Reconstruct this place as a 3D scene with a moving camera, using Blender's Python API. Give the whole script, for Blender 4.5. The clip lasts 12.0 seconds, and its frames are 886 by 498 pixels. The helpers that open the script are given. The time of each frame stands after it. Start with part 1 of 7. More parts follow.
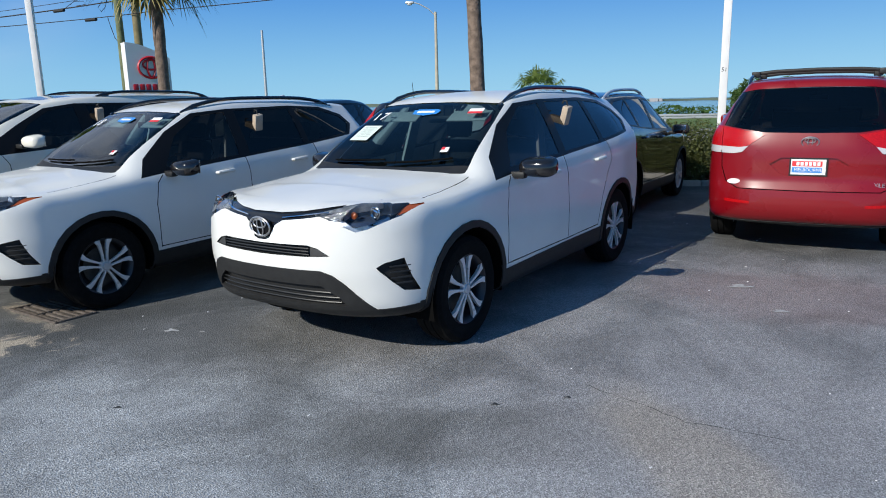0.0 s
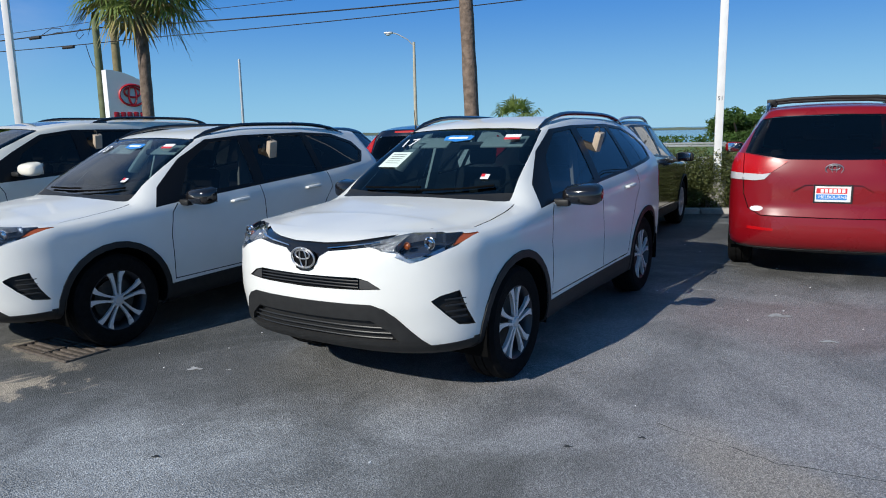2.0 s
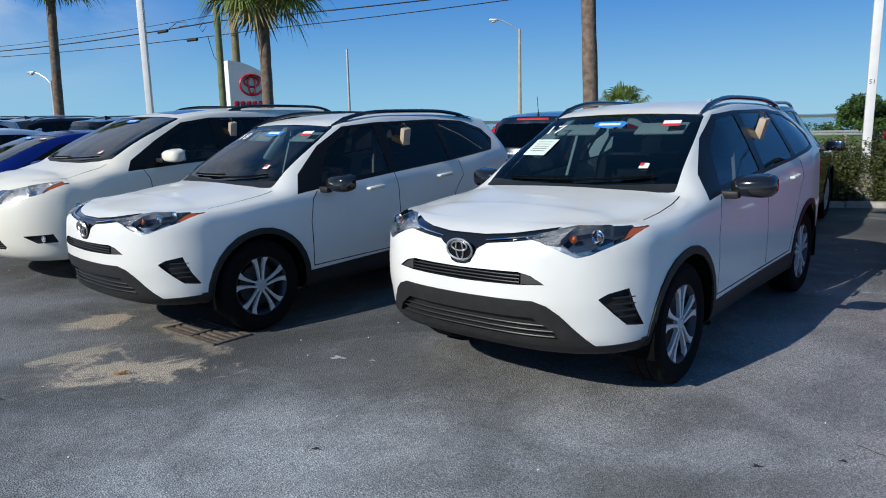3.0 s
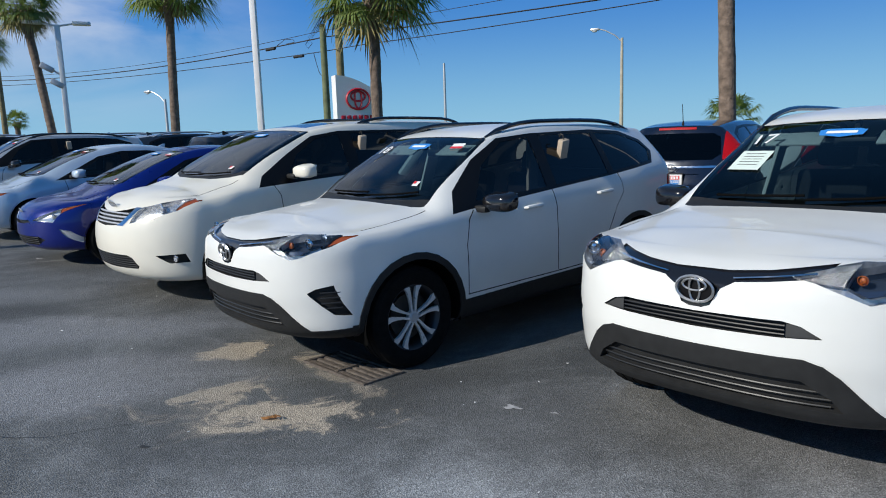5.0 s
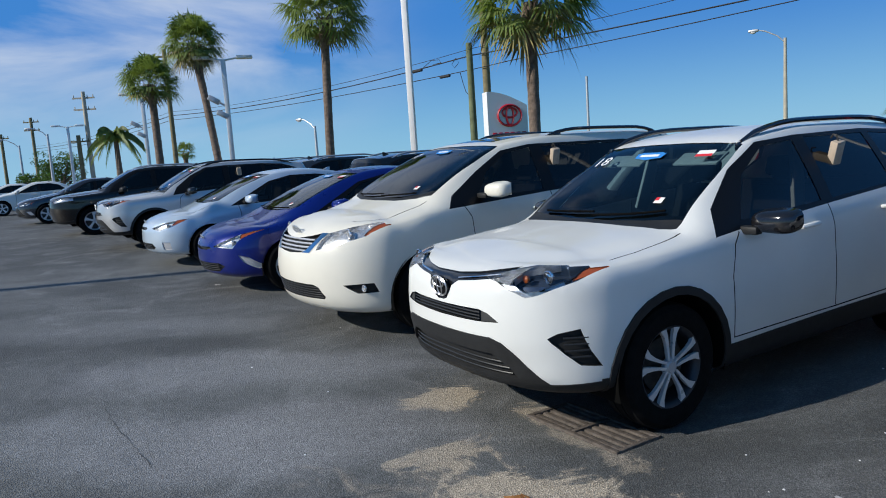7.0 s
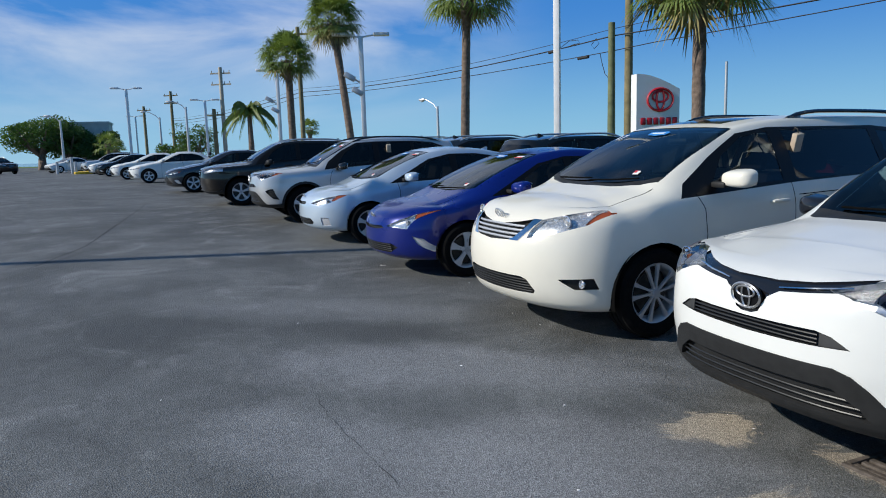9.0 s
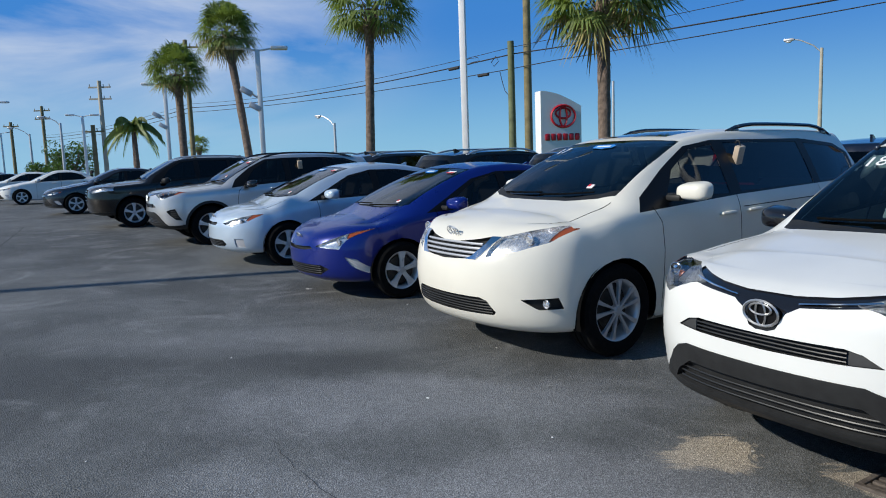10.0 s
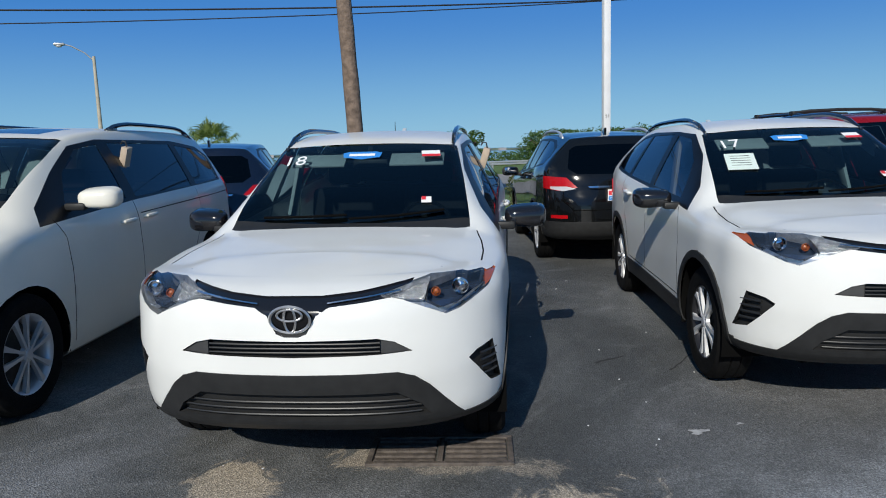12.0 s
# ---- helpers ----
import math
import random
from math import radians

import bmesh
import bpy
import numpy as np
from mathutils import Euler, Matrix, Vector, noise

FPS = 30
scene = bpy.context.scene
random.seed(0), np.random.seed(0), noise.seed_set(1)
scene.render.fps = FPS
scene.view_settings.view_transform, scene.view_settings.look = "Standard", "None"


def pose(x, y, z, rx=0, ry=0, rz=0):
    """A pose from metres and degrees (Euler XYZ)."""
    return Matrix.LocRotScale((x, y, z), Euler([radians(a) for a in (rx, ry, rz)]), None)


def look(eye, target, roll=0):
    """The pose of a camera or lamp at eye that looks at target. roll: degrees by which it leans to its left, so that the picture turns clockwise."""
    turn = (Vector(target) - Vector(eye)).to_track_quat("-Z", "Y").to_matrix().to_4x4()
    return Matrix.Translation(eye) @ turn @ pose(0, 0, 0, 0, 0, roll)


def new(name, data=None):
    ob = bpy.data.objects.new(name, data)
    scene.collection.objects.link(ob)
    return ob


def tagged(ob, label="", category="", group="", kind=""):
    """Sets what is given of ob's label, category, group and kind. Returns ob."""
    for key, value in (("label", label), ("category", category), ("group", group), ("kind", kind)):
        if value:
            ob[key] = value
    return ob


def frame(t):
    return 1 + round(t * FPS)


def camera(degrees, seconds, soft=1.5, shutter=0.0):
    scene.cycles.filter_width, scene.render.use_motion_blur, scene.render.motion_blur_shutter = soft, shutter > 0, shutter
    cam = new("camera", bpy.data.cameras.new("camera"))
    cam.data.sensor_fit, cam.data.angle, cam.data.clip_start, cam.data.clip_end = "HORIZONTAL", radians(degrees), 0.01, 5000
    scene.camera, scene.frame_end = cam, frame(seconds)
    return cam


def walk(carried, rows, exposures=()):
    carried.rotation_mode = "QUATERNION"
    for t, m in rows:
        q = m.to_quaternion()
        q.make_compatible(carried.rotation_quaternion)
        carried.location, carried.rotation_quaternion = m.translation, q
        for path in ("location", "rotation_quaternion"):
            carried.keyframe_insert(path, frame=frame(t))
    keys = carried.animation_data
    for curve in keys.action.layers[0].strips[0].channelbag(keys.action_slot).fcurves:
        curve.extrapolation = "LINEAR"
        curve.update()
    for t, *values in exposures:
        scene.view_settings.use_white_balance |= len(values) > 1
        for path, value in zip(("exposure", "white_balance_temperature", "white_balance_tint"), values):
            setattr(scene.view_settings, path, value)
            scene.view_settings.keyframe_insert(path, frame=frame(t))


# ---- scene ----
cam = camera(64.8, 12.0, soft=1.0)

PATH = [
    (0, (0.133, -0.155, 1.639), (-0.286, 1.757, 1.227), -1.2),
    (0.5, (0.005, -0.156, 1.651), (-0.317, 1.776, 1.245), -2.0),
    (1, (-0.102, -0.175, 1.639), (-0.361, 1.769, 1.243), -1.2),
    (1.5, (-0.204, -0.139, 1.629), (-0.449, 1.806, 1.234), -0.1),
    (2, (-0.373, -0.031, 1.622), (-0.717, 1.911, 1.288), -1.1),
    (2.5, (-0.563, 0.053, 1.618), (-1.1, 1.948, 1.27), -1.1),
    (2.7, (-0.644, 0.07, 1.613), (-1.22, 1.951, 1.251), -1.2),
    (4.3, (-1.272, 0.366, 1.616), (-1.998, 2.2, 1.287), -0.7),
    (4.5, (-1.339, 0.446, 1.614), (-2.107, 2.265, 1.293), -0.7),
    (5, (-1.563, 0.544, 1.609), (-2.406, 2.33, 1.292), -1.8),
    (5.5, (-1.791, 0.646, 1.609), (-2.667, 2.415, 1.287), -2.6),
    (6, (-2.014, 0.783, 1.597), (-2.975, 2.515, 1.317), -2.7),
    (6.5, (-2.241, 0.915, 1.585), (-3.338, 2.571, 1.351), -2.7),
    (7, (-2.54, 0.967, 1.59), (-3.713, 2.568, 1.343), -3.8),
    (7.5, (-2.82, 0.998, 1.6), (-4.078, 2.533, 1.35), -2.7),
    (7.7, (-2.934, 1.016, 1.596), (-4.247, 2.507, 1.36), -1.8),
    (9.3, (-3.877, 0.891, 1.583), (-5.275, 2.294, 1.301), -1.7),
    (9.5, (-4.002, 0.886, 1.574), (-5.344, 2.343, 1.294), -1.7),
    (10, (-4.296, 0.914, 1.58), (-5.467, 2.518, 1.34), -2.0),
    (10.5, (-4.607, 0.944, 1.599), (-5.498, 2.723, 1.395), -3.1),
    (10.8, (-4.75, 0.934, 1.557), (-5.421, 2.805, 1.332), -2.0),
    (11, (-4.846, 1.009, 1.57), (-5.332, 2.933, 1.315), -2.1),
    (11.5, (-5.062, 1.186, 1.566), (-5.013, 3.167, 1.299), -2.3),
    (12, (-5.259, 1.308, 1.56), (-4.623, 3.183, 1.276), -1.8),
]
walk(cam, [(t, look(e, a, r)) for t, e, a, r in PATH], [(0, 0.28), (2.5, 0.17), (5.5, 0.08), (9.5, 0.12), (10.5, 0.06), (12, 0.0)])

# ---------------------------------------------------------------- light
SUN_AZ, SUN_EL = 235.0, 31.0
world = bpy.data.worlds.new("sky")
scene.world = world
world.use_nodes = True
wn, wl = world.node_tree.nodes, world.node_tree.links
bg = wn["Background"]
sky = wn.new("ShaderNodeTexSky")
sky.sky_type = "NISHITA"
sky.sun_disc = False
sky.sun_elevation = radians(SUN_EL)
sky.sun_rotation = radians(90 - SUN_AZ)
sky.air_density, sky.dust_density, sky.ozone_density = 1.0, 0.0, 1.0
bg.inputs["Strength"].default_value = 0.062
# thin high cloud, thickest low over the far end of the lot
geo = wn.new("ShaderNodeTexCoord")
flat = wn.new("ShaderNodeMapping")
flat.inputs["Scale"].default_value = (1.0, 1.0, 4.5)
flat.inputs["Location"].default_value = (0.35, 0.1, 0.2)
puff = wn.new("ShaderNodeTexNoise")
puff.inputs["Scale"].default_value, puff.inputs["Detail"].default_value, puff.inputs["Roughness"].default_value = 2.2, 8, 0.55
puff.inputs["Distortion"].default_value = 0.6
edge = wn.new("ShaderNodeMapRange")
edge.inputs[1].default_value, edge.inputs[2].default_value = 0.36, 0.66
dot = wn.new("ShaderNodeVectorMath")
dot.operation = "DOT_PRODUCT"
dot.inputs[1].default_value = (math.cos(radians(163)) * 0.97, math.sin(radians(163)) * 0.97, 0.22)
side_on = wn.new("ShaderNodeMapRange")
side_on.interpolation_type = "SMOOTHSTEP"
side_on.inputs[1].default_value, side_on.inputs[2].default_value, side_on.inputs[3].default_value, side_on.inputs[4].default_value = 0.78, 0.98, 0.0, 0.85
both = wn.new("ShaderNodeMath")
both.operation = "MULTIPLY"
mixed = wn.new("ShaderNodeMix")
mixed.data_type = "RGBA"
mixed.inputs["B"].default_value = (11.5, 12.2, 13.0, 1)
wl.new(geo.outputs["Generated"], flat.inputs["Vector"])
wl.new(flat.outputs[0], puff.inputs["Vector"])
wl.new(puff.outputs["Fac"], edge.inputs[0])
wl.new(geo.outputs["Generated"], dot.inputs[0])
wl.new(dot.outputs["Value"], side_on.inputs[0])
wl.new(edge.outputs[0], both.inputs[0])
wl.new(side_on.outputs[0], both.inputs[1])
low = wn.new("ShaderNodeMapRange")
low.interpolation_type = "SMOOTHSTEP"
low.inputs[1].default_value, low.inputs[2].default_value, low.inputs[3].default_value, low.inputs[4].default_value = 0.02, 0.17, 0.15, 1.0
thin = wn.new("ShaderNodeMath")
thin.operation = "MULTIPLY"
height_of = wn.new("ShaderNodeSeparateXYZ")
wl.new(geo.outputs["Generated"], height_of.inputs[0])
wl.new(height_of.outputs["Z"], low.inputs[0])
wl.new(both.outputs[0], thin.inputs[0])
wl.new(low.outputs[0], thin.inputs[1])
wl.new(thin.outputs[0], mixed.inputs["Factor"])
# a clear deep-blue tropical sky: paler towards the horizon
parts = wn.new("ShaderNodeSeparateXYZ")
wl.new(geo.outputs["Generated"], parts.inputs[0])
rise = wn.new("ShaderNodeMapRange")
rise.interpolation_type = "SMOOTHSTEP"
rise.inputs[1].default_value, rise.inputs[2].default_value = -0.02, 0.20
wl.new(parts.outputs["Z"], rise.inputs[0])
blue = wn.new("ShaderNodeMix")
blue.data_type = "RGBA"
blue.inputs["A"].default_value = (3.4, 8.2, 12.0, 1)
blue.inputs["B"].default_value = (0.55, 3.5, 10.2, 1)
zenith = wn.new("ShaderNodeMapRange")
zenith.interpolation_type = "SMOOTHSTEP"
zenith.inputs[1].default_value, zenith.inputs[2].default_value = 0.20, 0.75
wl.new(parts.outputs["Z"], zenith.inputs[0])
dome = wn.new("ShaderNodeMix")
dome.data_type = "RGBA"
dome.inputs["B"].default_value = (0.45, 1.9, 4.6, 1)
wl.new(zenith.outputs[0], dome.inputs["Factor"])
wl.new(blue.outputs["Result"], dome.inputs["A"])
wl.new(rise.outputs[0], blue.inputs["Factor"])
deep = wn.new("ShaderNodeMix")
deep.data_type = "RGBA"
deep.inputs["Factor"].default_value = 0.86
wl.new(sky.outputs[0], deep.inputs["A"])
wl.new(dome.outputs["Result"], deep.inputs["B"])
wl.new(deep.outputs["Result"], mixed.inputs["A"])
wl.new(mixed.outputs["Result"], bg.inputs["Color"])
sun_data = bpy.data.lights.new("sun", "SUN")
sun_data.energy, sun_data.angle, sun_data.color = 4.2, radians(0.53), (1.0, 0.96, 0.875)
sun = new("sun", sun_data)
sd = Vector((math.cos(radians(SUN_EL)) * math.cos(radians(SUN_AZ)), math.cos(radians(SUN_EL)) * math.sin(radians(SUN_AZ)), math.sin(radians(SUN_EL))))
sun.matrix_world = look(sd * 60, (0, 0, 0))


# ---------------------------------------------------------------- materials
def material(name, color, rough=0.5, metal=0.0, coat=0.0, vary=0.0, scale=8.0, bump=0.0, bump_scale=60.0, spec=0.5, vary_rough=0.0):
    m = bpy.data.materials.new(name)
    m.use_nodes = True
    n, l = m.node_tree.nodes, m.node_tree.links
    b = n["Principled BSDF"]
    b.inputs["Base Color"].default_value = (*color, 1)
    b.inputs["Roughness"].default_value = rough
    b.inputs["Metallic"].default_value = metal
    b.inputs["Coat Weight"].default_value = coat
    b.inputs["Coat Roughness"].default_value = 0.03
    b.inputs["Specular IOR Level"].default_value = spec
    co = n.new("ShaderNodeTexCoord")
    if vary or vary_rough:
        t = n.new("ShaderNodeTexNoise")
        t.inputs["Scale"].default_value, t.inputs["Detail"].default_value = scale, 6
        l.new(co.outputs["Object"], t.inputs["Vector"])
        if vary:
            r = n.new("ShaderNodeMapRange")
            r.inputs[1].default_value, r.inputs[2].default_value = 0.3, 0.7
            r.inputs[3].default_value, r.inputs[4].default_value = 1 - vary, 1 + vary
            l.new(t.outputs["Fac"], r.inputs[0])
            x = n.new("ShaderNodeMix")
            x.data_type, x.blend_type = "RGBA", "MULTIPLY"
            x.inputs["Factor"].default_value = 1
            x.inputs["A"].default_value = (*color, 1)
            l.new(r.outputs[0], x.inputs["B"])
            l.new(x.outputs["Result"], b.inputs["Base Color"])
        if vary_rough:
            r = n.new("ShaderNodeMapRange")
            r.inputs[1].default_value, r.inputs[2].default_value = 0.3, 0.7
            r.inputs[3].default_value, r.inputs[4].default_value = max(0.02, rough - vary_rough), rough + vary_rough
            l.new(t.outputs["Fac"], r.inputs[0])
            l.new(r.outputs[0], b.inputs["Roughness"])
    if bump:
        t = n.new("ShaderNodeTexNoise")
        t.inputs["Scale"].default_value, t.inputs["Detail"].default_value = bump_scale, 4
        l.new(co.outputs["Object"], t.inputs["Vector"])
        p = n.new("ShaderNodeBump")
        p.inputs["Strength"].default_value, p.inputs["Distance"].default_value = bump, 0.02
        l.new(t.outputs["Fac"], p.inputs["Height"])
        l.new(p.outputs["Normal"], b.inputs["Normal"])
    return m


def glass(name, tint, gloss=1.55):
    """Thin tinted glass: clear through, mirror-like at the grazing angles."""
    m = bpy.data.materials.new(name)
    m.use_nodes = True
    n, l = m.node_tree.nodes, m.node_tree.links
    n.remove(n["Principled BSDF"])
    tr, gl, fr, mx = n.new("ShaderNodeBsdfTransparent"), n.new("ShaderNodeBsdfGlossy"), n.new("ShaderNodeFresnel"), n.new("ShaderNodeMixShader")
    tr.inputs["Color"].default_value = (*tint, 1)
    gl.inputs["Roughness"].default_value = 0.02
    gl.inputs["Color"].default_value = (0.95, 0.97, 1, 1)
    fr.inputs["IOR"].default_value = gloss
    l.new(fr.outputs[0], mx.inputs[0])
    l.new(tr.outputs[0], mx.inputs[1])
    l.new(gl.outputs[0], mx.inputs[2])
    l.new(mx.outputs[0], n["Material Output"].inputs["Surface"])
    return m


def paint(name, color, metal=0.0, rough=0.35, gloss=1.0):
    return material(name, color, rough, metal, coat=gloss, vary=0.03, scale=3.0, vary_rough=0.05, spec=0.3)


def leafy(name, color, vary=0.4, scale=4.0):
    """Leaves that let some of the sun through."""
    m = material(name, color, 0.5, vary=vary, scale=scale)
    n, l = m.node_tree.nodes, m.node_tree.links
    tr, mx = n.new("ShaderNodeBsdfTranslucent"), n.new("ShaderNodeMixShader")
    tr.inputs["Color"].default_value = (color[0] * 1.6, color[1] * 1.7, color[2] * 0.9, 1)
    mx.inputs[0].default_value = 0.35
    l.new(n["Principled BSDF"].outputs[0], mx.inputs[1])
    l.new(tr.outputs[0], mx.inputs[2])
    l.new(mx.outputs[0], n["Material Output"].inputs["Surface"])
    return m


WHITE = paint("white_paint", (0.72, 0.725, 0.695), gloss=0.45)
PEARL = paint("pearl_white_paint", (0.76, 0.73, 0.635), gloss=0.5)
BLUE = paint("blue_paint", (0.003, 0.014, 0.17), 0.2, 0.3, 0.6)
ICE = paint("ice_blue_paint", (0.52, 0.62, 0.72), 0.35)
SILVER = paint("silver_paint", (0.55, 0.56, 0.57), 0.6)
BLACK = paint("black_paint", (0.005, 0.0055, 0.006), 0.0, 0.12, 0.6)
DARK = paint("dark_grey_paint", (0.035, 0.04, 0.05), 0.4, 0.2)
NAVY = paint("navy_paint", (0.006, 0.012, 0.030), 0.1, 0.15, 0.6)
BROWN = paint("dark_brown_paint", (0.012, 0.010, 0.009), 0.1, 0.15, 0.6)
GREY = paint("grey_paint", (0.16, 0.17, 0.18), 0.6)
RED = paint("red_paint", (0.195, 0.003, 0.007), 0.0, 0.3, 0.7)
PLASTIC = material("black_plastic", (0.021, 0.0215, 0.022), 0.5, vary=0.15, scale=20, bump=0.05, bump_scale=500, spec=0.25)
GREYPLASTIC = material("grey_plastic_cap", (0.045, 0.046, 0.047), 0.55, vary=0.1, scale=30, spec=0.3)
GLOSSBLACK = material("gloss_black_trim", (0.01, 0.01, 0.012), 0.12, coat=0.6)
PILLARBLACK = material("satin_black_pillar", (0.006, 0.006, 0.007), 0.35, spec=0.2)
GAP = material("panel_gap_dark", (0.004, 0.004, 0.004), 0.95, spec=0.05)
CHROME = material("chrome", (0.75, 0.76, 0.78), 0.1, 1.0, vary_rough=0.03, scale=12)
MACHINED = material("machined_alloy", (0.72, 0.73, 0.74), 0.32, 0.35, vary_rough=0.06, scale=30)
ALLOY = material("silver_alloy", (0.56, 0.57, 0.59), 0.35, 0.45, vary_rough=0.06, scale=30)
DARKALLOY = material("dark_alloy", (0.04, 0.04, 0.045), 0.4, 0.5)
RUBBER = material("tyre_rubber", (0.006, 0.006, 0.0062), 0.9, vary=0.3, scale=25, bump=0.2, bump_scale=200, spec=0.12)
STEELDARK = material("dark_steel", (0.06, 0.055, 0.05), 0.6, 0.6, vary=0.3, scale=20)
WINDSCREEN = glass("windscreen_glass", (0.16, 0.27, 0.33), 1.5)
SIDEGLASS = glass("side_glass", (0.12, 0.14, 0.15), 1.45)
PRIVACY = glass("privacy_glass", (0.03, 0.034, 0.038), 1.42)
LENS = glass("clear_lens", (0.93, 0.95, 0.96), 1.45)
AMBER = material("amber_lens", (0.36, 0.075, 0.018), 0.15, coat=0.8)
REDLENS = material("red_lens", (0.40, 0.004, 0.007), 0.25, coat=0.25, vary=0.25, scale=90, spec=0.3)
WHITELENS = material("white_lens", (0.50, 0.50, 0.51), 0.2, coat=1.0)
INTERIOR = material("charcoal_interior", (0.010, 0.010, 0.010), 0.9, vary=0.2, scale=30, bump=0.2, bump_scale=300, spec=0.08)
FABRIC = material("dark_grey_seat_fabric", (0.022, 0.022, 0.023), 0.95, vary=0.2, scale=40, bump=0.3, bump_scale=400, spec=0.08)
HEADLINER = material("beige_headliner", (0.20, 0.20, 0.20), 0.9, bump=0.1, bump_scale=400)
VISOR = material("pale_grey_cabin_trim", (0.52, 0.53, 0.50), 0.85, vary=0.06, scale=30)
STICKWHITE = material("white_sticker", (0.80, 0.80, 0.80), 0.5, vary=0.04, scale=60)
STICKRED = material("red_sticker", (0.65, 0.03, 0.04), 0.5, vary=0.06, scale=60)
STICKBLUE = material("blue_sticker", (0.03, 0.22, 0.60), 0.5, vary=0.06, scale=60)
PAPER = material("green_tinted_paper", (0.62, 0.72, 0.66), 0.7, vary=0.06, scale=60)
INK = material("dark_ink", (0.03, 0.03, 0.035), 0.7)
BOXTAN = material("tan_plastic_box", (0.46, 0.37, 0.28), 0.6, vary=0.08, scale=30)


# ---------------------------------------------------------------- mesh helpers
def link(name, bm, mat, parent=None, label="", smooth=30.0, turn=True):
    me = bpy.data.meshes.new(name)
    if turn:
        bmesh.ops.recalc_face_normals(bm, faces=bm.faces[:])
    bm.to_mesh(me)
    bm.free()
    for m in (mat if isinstance(mat, (list, tuple)) else [mat]):
        me.materials.append(m)
    if smooth:
        me.shade_smooth()
        me.set_sharp_from_angle(angle=radians(smooth))
    ob = new(name, me)
    if parent:
        ob.parent = parent
    if label:
        tagged(ob, label)
    return ob


def part(name, bm, mat, parent, label="", smooth=30.0, turn=True):
    return link(name, bm, mat, parent, label, smooth, turn)


def empty(name, m=None):
    ob = new(name)
    ob.empty_display_size = 0.2
    if m is not None:
        ob.matrix_world = m
    return ob


def box(bm, c, s, m=None, bevel=0.0):
    """A box of size s round c, turned by m about c."""
    r = bmesh.ops.create_cube(bm, size=1.0)
    vs = r["verts"]
    bmesh.ops.scale(bm, vec=s, verts=vs)
    if bevel:
        es = list({e for v in vs for e in v.link_edges})
        r = bmesh.ops.bevel(bm, geom=es, offset=bevel, segments=2, affect="EDGES", profile=0.5)
        vs = list({v for f in r["faces"] for v in f.verts} | {v for v in vs if v.is_valid})
    if m is not None:
        bmesh.ops.transform(bm, matrix=m, verts=vs)
    bmesh.ops.translate(bm, vec=c, verts=vs)
    return vs


def tube(bm, a, b, r1, r2=None, seg=10, caps=True):
    a, b = Vector(a), Vector(b)
    r2 = r1 if r2 is None else r2
    d = b - a
    q = d.to_track_quat("Z", "Y").to_matrix().to_4x4()
    r = bmesh.ops.create_cone(bm, cap_ends=caps, segments=seg, radius1=r1, radius2=r2, depth=d.length)
    bmesh.ops.transform(bm, matrix=Matrix.Translation((a + b) / 2) @ q, verts=r["verts"])
    return r["verts"]


def path_tube(bm, pts, radii, seg=8):
    """A smooth tube through points."""
    rings = []
    for i, p in enumerate(pts):
        p = Vector(p)
        d = Vector(pts[min(i + 1, len(pts) - 1)]) - Vector(pts[max(i - 1, 0)])
        q = d.to_track_quat("Z", "Y")
        r = radii[i] if isinstance(radii, (list, tuple)) else radii
        rings.append([bm.verts.new(p + q @ Vector((r * math.cos(2 * math.pi * k / seg), r * math.sin(2 * math.pi * k / seg), 0))) for k in range(seg)])
    for a, b in zip(rings, rings[1:]):
        for k in range(seg):
            bm.faces.new((a[k], a[(k + 1) % seg], b[(k + 1) % seg], b[k]))
    bm.faces.new(rings[0][::-1])
    bm.faces.new(rings[-1])


def lathe(bm, profile, seg=40, axis="Y"):
    """Turn a profile of (radius, height) round the axis."""
    rings = []
    for r, h in profile:
        rings.append([bm.verts.new((r * math.cos(2 * math.pi * k / seg), h, r * math.sin(2 * math.pi * k / seg)) if axis == "Y" else
                                   (r * math.cos(2 * math.pi * k / seg), r * math.sin(2 * math.pi * k / seg), h)) for k in range(seg)])
    for a, b in zip(rings, rings[1:]):
        for k in range(seg):
            bm.faces.new((a[k], a[(k + 1) % seg], b[(k + 1) % seg], b[k]))
    return rings


def prism(bm, poly, depth, m):
    """A flat polygon (x, y) thickened along z by depth, placed by m."""
    lo = [bm.verts.new(m @ Vector((x, y, 0))) for x, y in poly]
    hi = [bm.verts.new(m @ Vector((x, y, depth))) for x, y in poly]
    n = len(poly)
    bm.faces.new(lo[::-1])
    bm.faces.new(hi)
    for i in range(n):
        bm.faces.new((lo[i], lo[(i + 1) % n], hi[(i + 1) % n], hi[i]))


